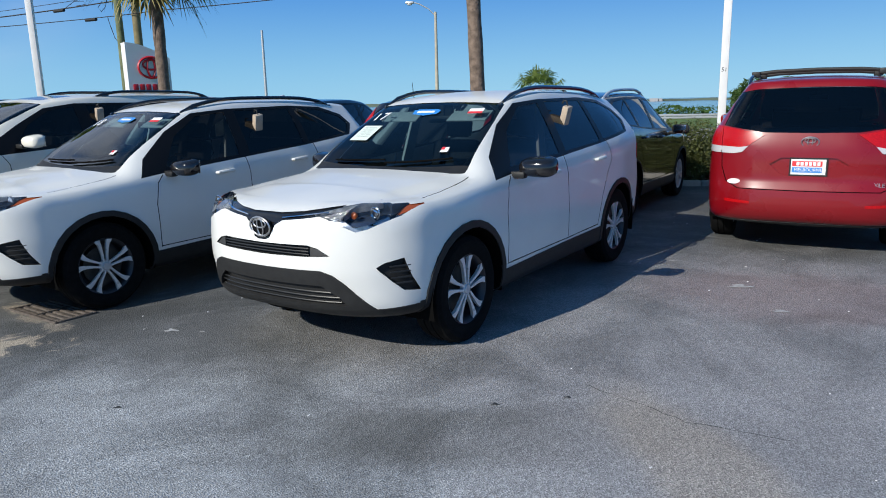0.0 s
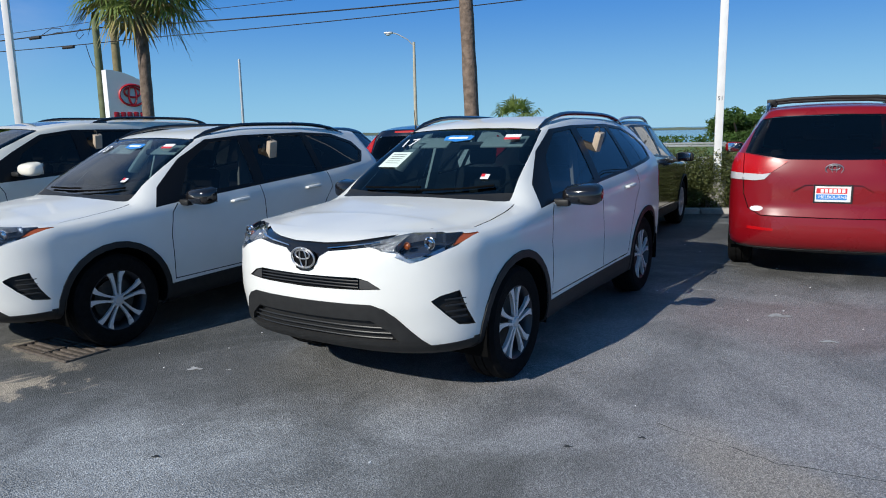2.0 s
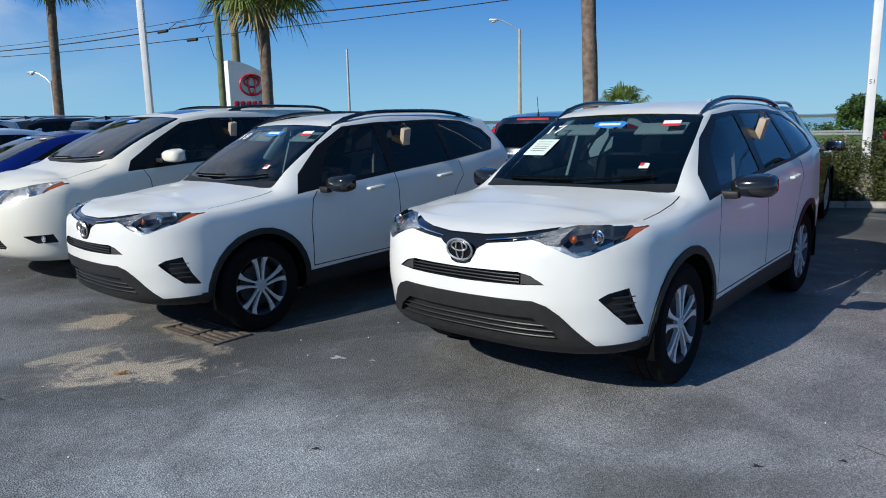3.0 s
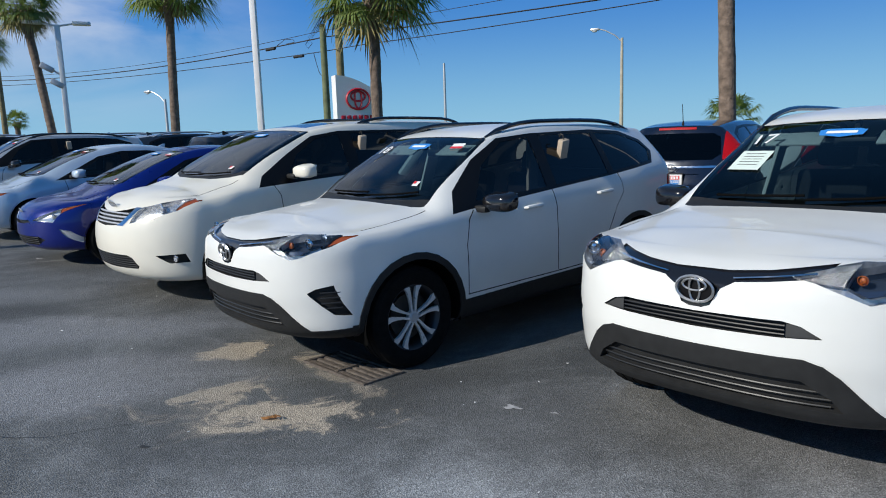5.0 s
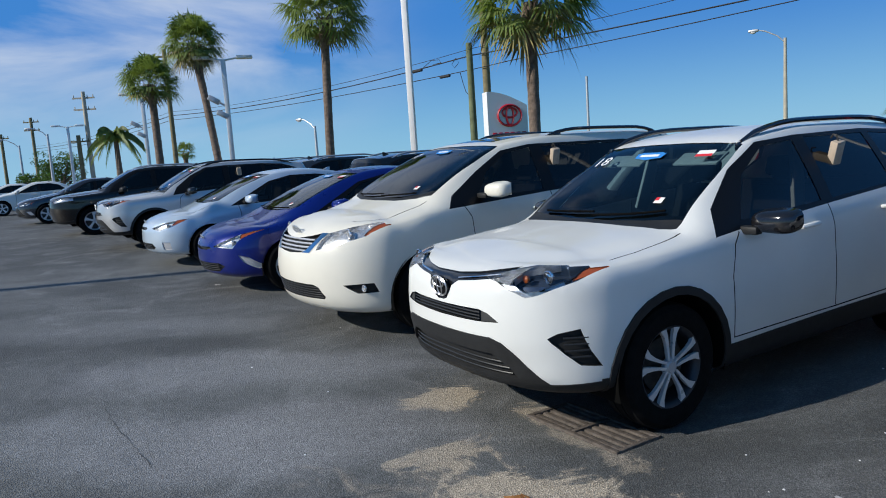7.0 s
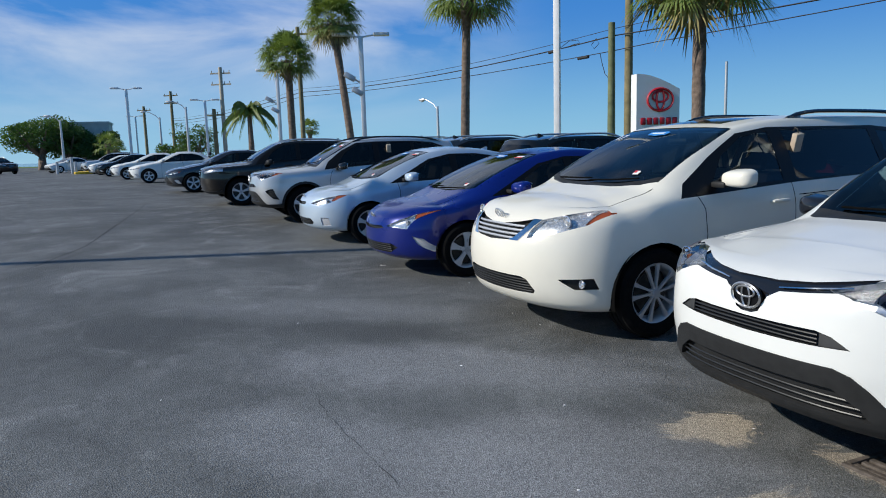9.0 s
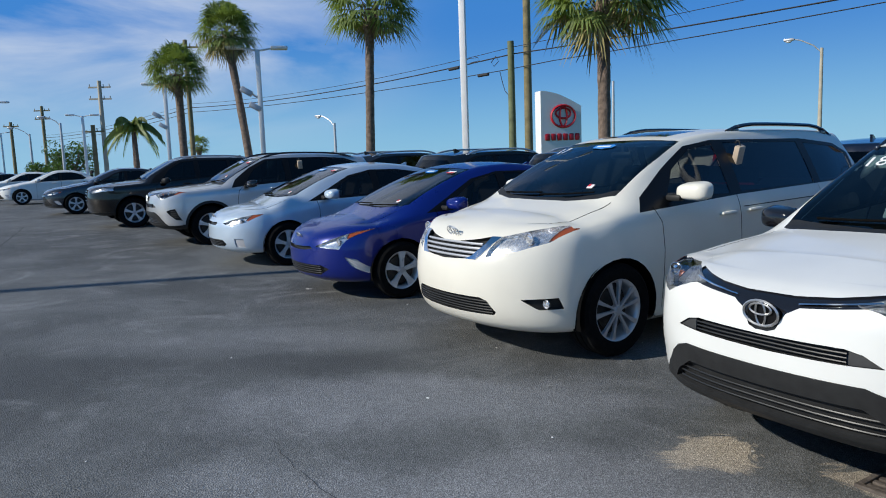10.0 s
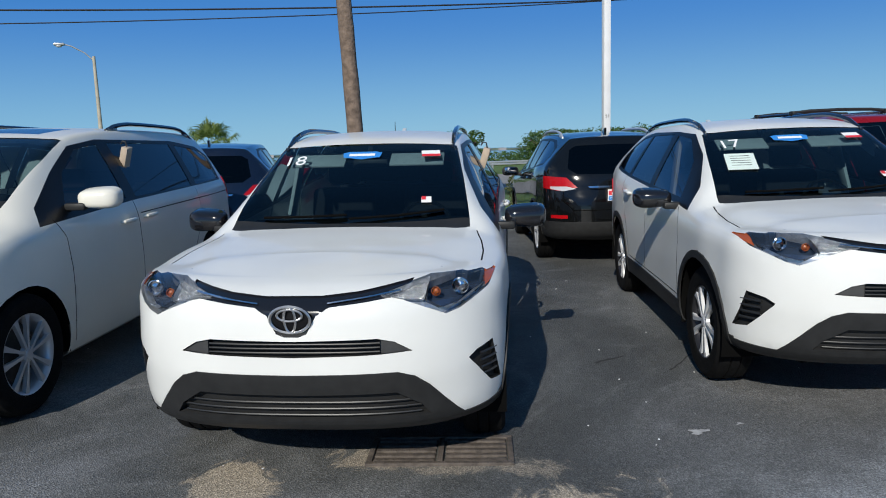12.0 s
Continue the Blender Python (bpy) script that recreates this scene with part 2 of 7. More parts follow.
def curve(keys):
    """A smooth monotone curve through the keys (x, value)."""
    xs = np.array([k[0] for k in keys], float)
    ys = np.array([k[1] for k in keys], float)
    h, d = np.diff(xs), np.diff(ys) / np.diff(xs)
    s = np.zeros(len(xs))
    s[0], s[-1] = d[0], d[-1]
    for i in range(1, len(xs) - 1):
        if d[i - 1] * d[i] > 0:
            w1, w2 = 2 * h[i] + h[i - 1], h[i] + 2 * h[i - 1]
            s[i] = (w1 + w2) / (w1 / d[i - 1] + w2 / d[i])

    def f(x):
        x = min(max(x, xs[0]), xs[-1])
        i = min(max(int(np.searchsorted(xs, x)) - 1, 0), len(xs) - 2)
        t = (x - xs[i]) / h[i]
        return float((1 + 2 * t) * (1 - t) ** 2 * ys[i] + t * (1 - t) ** 2 * h[i] * s[i] + t * t * (3 - 2 * t) * ys[i + 1] + t * t * (t - 1) * h[i] * s[i + 1])
    return f


# ---------------------------------------------------------------- cars
# A car stands on z = 0 with its front axle at x = 0, its nose towards -x and its driver's side at -y.
AX = {"side": (0, 2), "front": (1, 2), "top": (0, 1)}
SEGS = (3, 2, 5, 5, 4, 8, 5, 5, 4)


def section(c, x):
    """Half outline of the body at x, from the keel to the top's middle."""
    w, zb, zs, zt, wt, dr = c["W"](x), c["ZB"](x), c["ZS"](x), c["ZT"](x), c["WT"](x), c["drop"]
    h = zs - zb
    ws = w - c["tuck"]
    ze = max(zt - dr, zs + 0.012)
    p = [(0, zb - 0.01), (w - 0.16, zb), (w - 0.035, zb + 0.045), (w - 0.004, zb + 0.40 * h), (w - 0.008, zb + 0.72 * h), (ws, zs),
         (wt, ze), (wt * 0.80, zt - 0.42 * (zt - ze)), (wt * 0.42, zt - 0.10 * (zt - ze)), (0, zt)]
    out = []
    for i, n in enumerate(SEGS):
        a, b = p[max(i - 1, 0)], p[min(i + 2, len(p) - 1)]
        if i == 0:
            a = (-p[1][0], p[1][1])
        if i == len(SEGS) - 1:
            b = (-p[-2][0], p[-2][1])
        q, r = p[i], p[i + 1]
        ten = c["tension"] if i in (4, 5, 6) else 0.5
        for k in range(n):
            t = k / n
            m0 = [ten * (r[j] - a[j]) for j in (0, 1)]
            m1 = [ten * (b[j] - q[j]) for j in (0, 1)]
            ln = math.hypot(r[0] - q[0], r[1] - q[1])
            for mm in (m0, m1):
                lm = math.hypot(*mm)
                if lm > ln:
                    mm[0] *= ln / lm
                    mm[1] *= ln / lm
            out.append(tuple((2 * t**3 - 3 * t * t + 1) * q[j] + (t**3 - 2 * t * t + t) * m0[j] + (3 * t * t - 2 * t**3) * r[j] + (t**3 - t * t) * m1[j] for j in (0, 1)))
    out.append(p[-1])
    return out


def shell(c):
    """Half of the body's skin (y >= 0), with a rounded cap at both ends."""
    bm = bmesh.new()
    x0, x1 = c["x_nose"], c["x_tail"]
    n = int((x1 - x0) / 0.055)
    xs = [x0 + (x1 - x0) * i / n for i in range(n + 1)]
    rings = []
    for x in xs:
        rings.append([bm.verts.new((x, y, z)) for y, z in section(c, x)])
    for a, b in zip(rings, rings[1:]):
        for k in range(len(a) - 1):
            bm.faces.new((a[k], a[k + 1], b[k + 1], b[k]))
    for ring, x, depth, sgn, pw in ((rings[0], x0, c["nose"], -1, c["nose_round"]), (rings[-1], x1, c["tail"], 1, c["tail_round"])):
        m = 16
        zprev = -9
        grid = []
        for v in ring:
            z = max(v.co.z, zprev + 1e-4)
            zprev = z
            row = [v]
            for k in range(m - 1, -1, -1):
                t = math.sin(k / m * math.pi / 2) if k else 0.0
                row.append(bm.verts.new((x + sgn * depth(z) * max(0, 1 - t ** pw) ** 0.5, v.co.y * t, z)))
            grid.append(row)
        for a, b in zip(grid, grid[1:]):
            for k in range(m):
                try:
                    bm.faces.new((a[k], a[k + 1], b[k + 1], b[k]))
                except ValueError:
                    pass
    bmesh.ops.remove_doubles(bm, verts=bm.verts[:], dist=0.0008)
    bmesh.ops.recalc_face_normals(bm, faces=bm.faces[:])
    bm.normal_update()
    top = max(bm.faces, key=lambda f: f.calc_center_median().z)
    if top.normal.z < 0:
        bmesh.ops.reverse_faces(bm, faces=bm.faces[:])
    return bm


def inside(px, py, poly):
    hit = False
    j = len(poly) - 1
    for i in range(len(poly)):
        (xi, yi), (xj, yj) = poly[i], poly[j]
        if (yi > py) != (yj > py) and px < (xj - xi) * (py - yi) / (yj - yi) + xi:
            hit = not hit
        j = i
    return hit


def facing(view, f):
    n = f.normal
    return {"side": n.y > 0.25, "front": n.x < -0.12, "rear": n.x > 0.12, "top": n.z > 0.2}[view]


def cut(bm, rid, num, view, poly, where=None):
    """Cut a polygon, seen from the side, front, rear or top, into the skin and mark what lies in it."""
    a, b = AX["front" if view == "rear" else view]
    other = 3 - a - b
    lo = [min(p[i] for p in poly) for i in (0, 1)]
    hi = [max(p[i] for p in poly) for i in (0, 1)]

    def span(f):
        us, vs = [v.co[a] for v in f.verts], [v.co[b] for v in f.verts]
        return min(us), max(us), min(vs), max(vs)

    def ok(f):
        return facing(view, f) and (where is None or where(f.calc_center_median()))
    cand = []
    for f in bm.faces:
        u0, u1, v0, v1 = span(f)
        if u1 >= lo[0] and u0 <= hi[0] and v1 >= lo[1] and v0 <= hi[1] and ok(f):
            cand.append(f)
    for i in range(len(poly)):
        p, q = poly[i], poly[(i + 1) % len(poly)]
        e = 0.002
        l0, h0, l1, h1 = min(p[0], q[0]) - e, max(p[0], q[0]) + e, min(p[1], q[1]) - e, max(p[1], q[1]) + e
        sel = []
        for f in cand:
            u0, u1, v0, v1 = span(f)
            if u1 >= l0 and u0 <= h0 and v1 >= l1 and v0 <= h1:
                sel.append(f)
        if not sel:
            continue
        co, no = Vector((0, 0, 0)), Vector((0, 0, 0))
        co[a], co[b] = p
        no[a], no[b] = -(q[1] - p[1]), q[0] - p[0]
        if no.length < 1e-9:
            continue
        geom = set(sel)
        for f in sel:
            geom.update(f.edges)
            geom.update(f.verts)
        r = bmesh.ops.bisect_plane(bm, geom=list(geom), dist=1e-5, plane_co=co, plane_no=no.normalized())
        fresh = {g for g in r["geom"] if isinstance(g, bmesh.types.BMFace)}
        cand = list({f for f in cand if f.is_valid} | fresh)
    for f in cand:
        if not f.is_valid:
            continue
        c = f.calc_center_median()
        if inside(c[a], c[b], poly):
            f[rid] = num


def strip(pts, w=0.007):
    """Thin quads along a line of points."""
    out = []
    for p, q in zip(pts, pts[1:]):
        d = Vector((q[0] - p[0], q[1] - p[1]))
        n = Vector((-d.y, d.x)).normalized() * w / 2
        e = d.normalized() * w * 0.3
        out.append([(p[0] - n.x - e.x, p[1] - n.y - e.y), (q[0] - n.x + e.x, q[1] - n.y + e.y), (q[0] + n.x + e.x, q[1] + n.y + e.y), (p[0] + n.x - e.x, p[1] + n.y - e.y)])
    return out


def disc(cx, cz, r, n=28):
    return [(cx + r * math.cos(2 * math.pi * k / n), cz + r * math.sin(2 * math.pi * k / n)) for k in range(n)]


def region_bm(src, rid, num, depth=0.0, walls=False, side=0):
    """The faces of one region, mirrored to both sides (side 0) or to one (-1, 1), pushed along their normals by depth."""
    bm = bmesh.new()
    fs = [f for f in src.faces if f[rid] == num]
    vs = {v for f in fs for v in f.verts}
    own = {}
    for v in vs:
        n = Vector((0, 0, 0))
        for f in v.link_faces:
            if f[rid] == num:
                n += f.normal * f.calc_area()
        own[v] = n.normalized() if n.length > 1e-12 else v.normal
    border = [e for f in fs for e in f.edges if sum(1 for g in e.link_faces if g[rid] == num) == 1 and not all(abs(v.co.y) < 1e-4 for v in e.verts)] if walls else []
    for s in ((1, -1) if side == 0 else (side,)):
        new_v = {v: bm.verts.new(((v.co + own[v] * depth).x, (v.co.y if abs(v.co.y) < 1e-4 else (v.co + own[v] * depth).y) * s, (v.co + own[v] * depth).z)) for v in vs}
        for f in fs:
            try:
                bm.faces.new([new_v[v] for v in (f.verts if s > 0 else reversed(f.verts[:]))])
            except ValueError:
                pass
        old_v = {}
        for e in border:
            for v in e.verts:
                if v not in old_v:
                    old_v[v] = bm.verts.new((v.co.x, v.co.y * s, v.co.z))
            try:
                bm.faces.new((new_v[e.verts[0]], new_v[e.verts[1]], old_v[e.verts[1]], old_v[e.verts[0]]))
            except ValueError:
                pass
    bmesh.ops.remove_doubles(bm, verts=bm.verts[:], dist=1e-5)
    return bm


def wheel_parts(parent, x, y, r, rim_r, width, style, s):
    """Tyre, rim, spokes, hub cap and brake disc of one wheel; s is the side that its face looks to."""
    tyre = bmesh.new()
    w = width / 2
    lathe(tyre, [(rim_r, -w * 0.86), (rim_r + 0.03, -w), (r - 0.035, -w), (r - 0.008, -w * 0.82), (r, -w * 0.5), (r, -w * 0.30), (r - 0.009, -w * 0.28), (r - 0.009, -w * 0.22), (r, -w * 0.2), (r, w * 0.2),
                 (r - 0.009, w * 0.22), (r - 0.009, w * 0.28), (r, w * 0.3), (r, w * 0.5), (r - 0.008, w * 0.82), (r - 0.035, w), (rim_r + 0.045, w), (rim_r + 0.012, w * 0.95), (rim_r, w * 0.86)], 48)
    bmesh.ops.translate(tyre, vec=(x, y, r), verts=tyre.verts)
    t = part("tyre", tyre, RUBBER, parent)
    f = w * 0.80 * s
    rim = bmesh.new()
    lathe(rim, [(rim_r, -w * 0.85), (rim_r - 0.02, -w * 0.8), (rim_r - 0.03, 0), (rim_r - 0.022, f * 0.8 if s > 0 else w * 0.6), (rim_r - 0.006, w * 0.84), (rim_r + 0.006, w * 0.90), (rim_r + 0.007, w * 0.84)], 48)
    if s < 0:
        for v in rim.verts:
            v.co.y = -v.co.y
    bmesh.ops.translate(rim, vec=(x, y, r), verts=rim.verts)
    part("rim", rim, DARKALLOY if style == "split" else ALLOY, parent)
    disc_bm = bmesh.new()
    lathe(disc_bm, [(0.001, s * 0.03), (0.16, s * 0.03), (0.16, s * 0.005), (0.001, s * 0.005)], 32)
    bmesh.ops.translate(disc_bm, vec=(x, y, r), verts=disc_bm.verts)
    part("brake_disc", disc_bm, STEELDARK, parent)
    back = bmesh.new()
    lathe(back, [(0.001, -s * 0.02), (rim_r - 0.012, -s * 0.02)], 32)
    bmesh.ops.translate(back, vec=(x, y, r), verts=back.verts)
    part("rim_back", back, DARKALLOY, parent)
    fan = {"split": 5, "ten": 10, "five": 5, "seven": 7}[style]
    turn = Matrix.Rotation(radians(90), 4, "X") if s < 0 else Matrix.Rotation(radians(-90), 4, "X")
    for k in range(fan):
        a = 2 * math.pi * (k + 0.25 + (0.11 * (-1) ** k if style == "ten" else 0.0)) / fan
        base = Matrix.Translation((x, y + f, r)) @ turn @ Matrix.Rotation(a, 4, "Z")
        bm = bmesh.new()
        R = rim_r - 0.004
        if style == "split":
            for q in (-1, 1):
                prism(bm, [(0.034, q * 0.009), (0.046, q * 0.024), (R * 0.42, q * 0.029), (R * 0.62, q * 0.037), (R * 0.82, q * 0.052), (R * 0.965, q * 0.078), (R * 0.99, q * 0.030), (R * 0.80, q * 0.020), (R * 0.45, q * 0.012)][::q], 0.022, base @ Matrix.Translation((0, 0, -0.014)))
            mt = MACHINED
        elif style == "ten":
            prism(bm, [(0.03, -0.009), (R * 0.45, -0.009), (R * 0.8, -0.013), (R, -0.020), (R, 0.020), (R * 0.8, 0.013), (R * 0.45, 0.009), (0.03, 0.009)], 0.024, base @ Matrix.Translation((0, 0, -0.016)))
            mt = ALLOY
        else:
            prism(bm, [(0.03, -0.022), (R * 0.6, -0.026), (R, -0.048), (R, 0.048), (R * 0.6, 0.026), (0.03, 0.022)], 0.024, base @ Matrix.Translation((0, 0, -0.016)))
            mt = MACHINED if style == "five" else ALLOY
        part("spoke", bm, mt, parent)
    cap = bmesh.new()
    lathe(cap, [(0.001, f + s * 0.014), (0.028, f + s * 0.012), (0.034, f + s * 0.004), (0.048, f + s * 0.002), (0.052, f - s * 0.02)], 24)
    bmesh.ops.translate(cap, vec=(x, y, r), verts=cap.verts)
    part("hub_cap", cap, ALLOY, parent)


def oval(bm, m, rx, ry, t, seg=28):
    """A thin ring in the plane of m."""
    path = [m @ Vector((rx * math.cos(2 * math.pi * k / seg), ry * math.sin(2 * math.pi * k / seg), 0)) for k in range(seg)]
    rings = []
    up = (m.to_3x3() @ Vector((0, 0, 1))).normalized()
    for k in range(seg):
        d = (path[(k + 1) % seg] - path[k - 1]).normalized()
        o = d.cross(up)
        rings.append([bm.verts.new(path[k] + (o * math.cos(q) + up * math.sin(q)) * t) for q in (0, 1.57, 3.14, 4.71)])
    for k in range(seg):
        a, b = rings[k], rings[(k + 1) % seg]
        for i in range(4):
            bm.faces.new((a[i], a[(i + 1) % 4], b[(i + 1) % 4], b[i]))


BADGE = material("badge_chrome", (0.50, 0.50, 0.50), 0.3, 0.8)


def emblem(parent, at, s, tilt=0.0, flip=1, name="badge"):
    """A round chrome badge of three crossed rings."""
    bm = bmesh.new()
    m = Matrix.Translation(at) @ Matrix.Rotation(radians(tilt), 4, "Y") @ Matrix(((0, 0, -flip), (1, 0, 0), (0, 1, 0))).to_4x4()
    oval(bm, m, s, s * 0.68, s * 0.075)
    oval(bm, m, s * 0.28, s * 0.66, s * 0.06)
    oval(bm, m @ Matrix.Translation((0, s * 0.22, 0)), s * 0.62, s * 0.30, s * 0.06)
    part(name, bm, BADGE, parent)


def seat(parent, x, y, mat, wid=0.50, high=0.62):
    bm = bmesh.new()
    box(bm, (x, y, 0.62), (0.52, wid, 0.16), bevel=0.05)
    box(bm, (x + 0.27, y, 0.92), (0.13, wid, high), Matrix.Rotation(radians(14), 4, "Y"), bevel=0.05)
    box(bm, (x + 0.38, y, 0.92 + high / 2 + 0.10), (0.09, 0.26 if wid < 0.8 else wid * 0.7, 0.17), Matrix.Rotation(radians(14), 4, "Y"), bevel=0.035)
    part("seat", bm, mat, parent)


def plate(parent, x, y, z, lines, sgn):
    """A dealer's plate with its writing on the tail."""
    bm = bmesh.new()
    box(bm, (x, y, z), (0.012, 0.31, 0.16), bevel=0.004)
    pl = part("plate", bm, STICKWHITE, parent, "white dealer plate in a dark frame")
    fr = bmesh.new()
    for dy, dz, sy, sz in ((0, 0.082, 0.33, 0.014), (0, -0.082, 0.33, 0.014), (0.158, 0, 0.014, 0.15), (-0.158, 0, 0.014, 0.15)):
        box(fr, (x + sgn * 0.003, y + dy, z + dz), (0.018, sy, sz))
    part("plate_frame", fr, PLASTIC, pl)
    for dz, mat, h in ((0.030, STICKRED, 0.05), (-0.030, STICKBLUE, 0.05)):
        bb = bmesh.new()
        box(bb, (x + sgn * 0.0068, y - sgn * 0.01, z + dz), (0.002, 0.26, h))
        part("plate_band", bb, mat, pl)
    for txt, dz, size in lines:
        if txt is None:
            bb = bmesh.new()
            for k in range(6):
                box(bb, (x + sgn * 0.0085, y + (k - 2.5) * 0.036, z + dz), (0.003, 0.026, size))
            part("plate_bars", bb, STICKWHITE, pl)
            continue
        letters(txt, size, Matrix.Translation((x + sgn * 0.0095, y, z + dz)) @ Matrix(((0, 0, sgn), (sgn, 0, 0), (0, 1, 0))).to_4x4(), STICKWHITE, pl, "lettering")


def letters(txt, size, m, mat, parent, name="lettering", depth=0.0008):
    cu = bpy.data.curves.new(name, "FONT")
    cu.body, cu.size, cu.align_x, cu.align_y, cu.extrude, cu.resolution_u = txt, size, "CENTER", "CENTER", depth, 3
    tmp = bpy.data.objects.new("tmp", cu)
    scene.collection.objects.link(tmp)
    dg = bpy.context.evaluated_depsgraph_get()
    me = bpy.data.meshes.new_from_object(tmp.evaluated_get(dg))
    bpy.data.objects.remove(tmp)
    me.transform(m)
    me.materials.clear()
    me.materials.append(mat)
    ob = new(name, me)
    ob.parent = parent
    return ob


def surface_at(tree, origin, way):
    hit = tree.ray_cast(Vector(origin), Vector(way))
    return hit[0], hit[1]


from mathutils.bvhtree import BVHTree

MODELS = {}


def pieces(bm):
    """The separate pieces of a mesh, each as a mesh of its own; scraps are left out."""
    seen, out = set(), []
    for v in bm.verts:
        if v in seen:
            continue
        todo, grp = [v], []
        seen.add(v)
        while todo:
            a = todo.pop()
            grp.append(a)
            for e in a.link_edges:
                b = e.other_vert(a)
                if b not in seen:
                    seen.add(b)
                    todo.append(b)
        fs = {f for a in grp for f in a.link_faces}
        if sum(f.calc_area() for f in fs) < 2e-4:
            continue
        one = bmesh.new()
        m = {a: one.verts.new(a.co) for a in grp}
        for f in fs:
            one.faces.new([m[a] for a in f.verts])
        out.append(one)
    bm.free()
    return out


def model(key):
    """The cut skin of a kind of car, made once."""
    if key in MODELS:
        return MODELS[key]
    c = dict(SPECS[key])
    for k in ("W", "ZB", "ZS", "ZT", "WT", "nose", "tail"):
        c[k] = curve(c[k])
    bm = shell(c)
    tree = BVHTree.FromBMesh(bm)
    rid = bm.faces.layers.int.new("rid")
    wb, R = c["wb"], c["arch"]
    names = ["body"]

    def reg(name, view, poly, where=None):
        if name not in names:
            names.append(name)
        cut(bm, rid, names.index(name), view, poly, where)
    c["cuts"](c, reg)
    for ax in (0, wb):
        if c.get("arch_trim"):
            reg("arch_trim", "side", disc(ax, c["tyre"], R + c["arch_trim"]), lambda p: p.y > 0.6)
    for ax in (0, wb):
        reg("hole", "side", disc(ax, c["tyre"], R), lambda p: p.y > 0.45)
    hole = names.index("hole")
    gone = [f for f in bm.faces if f[rid] == hole or (min(math.hypot(f.calc_center_median().x - ax, f.calc_center_median().z - c["tyre"]) for ax in (0, wb)) < R - 0.01 and f.calc_center_median().y > 0.45)]
    bmesh.ops.delete(bm, geom=gone, context="FACES")
    bm.normal_update()
    meshes = {}
    for name in names:
        num = names.index(name)
        if name == "hole" or not any(f[rid] == num for f in bm.faces):
            continue
        st = STYLE.get(name, {})
        made = region_bm(bm, rid, num, st.get("depth", 0.0), st.get("walls", False))
        meshes[name] = [made] if name == "body" else pieces(made)
        if name in ("headlight", "headlight_pocket", "headlight_crystal"):
            meshes.setdefault("headlight_cover", []).extend(pieces(region_bm(bm, rid, num, 0.001)))
    MODELS[key] = (c, meshes, tree)
    return MODELS[key]


DARKCHROME = material("headlight_bezel", (0.48, 0.51, 0.56), 0.28, 0.75, vary=0.3, scale=30)
LAMPDARK = material("dark_lamp_pocket", (0.05, 0.07, 0.11), 0.2, 0.5)
CRYSTAL = material("lamp_crystal", (0.75, 0.76, 0.78), 0.2, 0.8, vary=0.5, scale=70, bump=1.0, bump_scale=120)
BULB = material("amber_bulb", (0.34, 0.09, 0.02), 0.3, coat=0.8, vary=0.4, scale=90)
CLEARCHROME = material("bright_headlight_bowl", (0.72, 0.73, 0.75), 0.2, 0.75, vary=0.35, scale=40)
STYLE = {
    "grille_cap": dict(depth=-0.010, walls=True),
    "gap": dict(depth=-0.006), "grille": dict(depth=-0.035, walls=True), "headlight": dict(depth=-0.035, walls=True), "headlight_pocket": dict(depth=-0.06, walls=True), "headlight_crystal": dict(depth=-0.025, walls=True),
    "fog_vent": dict(depth=-0.03, walls=True), "cladding": dict(depth=0.006, walls=True), "arch_trim": dict(depth=0.010, walls=True), "lower_grille": dict(depth=-0.03, walls=True),
    "windscreen": dict(depth=-0.004), "front_glass": dict(depth=-0.004), "rear_glass": dict(depth=-0.004), "quarter_glass": dict(depth=-0.004), "tail_glass": dict(depth=-0.003),
    "grille_panel": dict(depth=-0.008, walls=True), "tail_light": dict(depth=0.008, walls=True), "chrome_trim": dict(depth=0.005, walls=True), "reflector": dict(depth=0.003, walls=True),
    "tail_white": dict(depth=0.008, walls=True), "plate_recess": dict(depth=-0.02, walls=True), "fog_lamp": dict(depth=-0.012, walls=True), "headlight_amber": dict(depth=-0.006, walls=True),
}
PARTMAT = {
    "grille_cap": GREYPLASTIC,
    "gap": GAP, "grille": PLASTIC, "headlight": DARKCHROME, "headlight_pocket": LAMPDARK, "headlight_crystal": CRYSTAL, "headlight_cover": LENS, "fog_vent": PLASTIC, "cladding": PLASTIC, "arch_trim": PLASTIC, "lower_grille": PLASTIC,
    "windscreen": WINDSCREEN, "front_glass": SIDEGLASS, "rear_glass": PRIVACY, "quarter_glass": PRIVACY, "tail_glass": PRIVACY, "pillar": PILLARBLACK, "grille_panel": GLOSSBLACK,
    "tail_light": REDLENS, "tail_white": WHITELENS, "chrome_trim": CHROME, "reflector": REDLENS, "fog_lamp": WHITELENS, "headlight_amber": AMBER, "sunroof": GLOSSBLACK, "underside": PLASTIC, "cowl": PLASTIC,
}



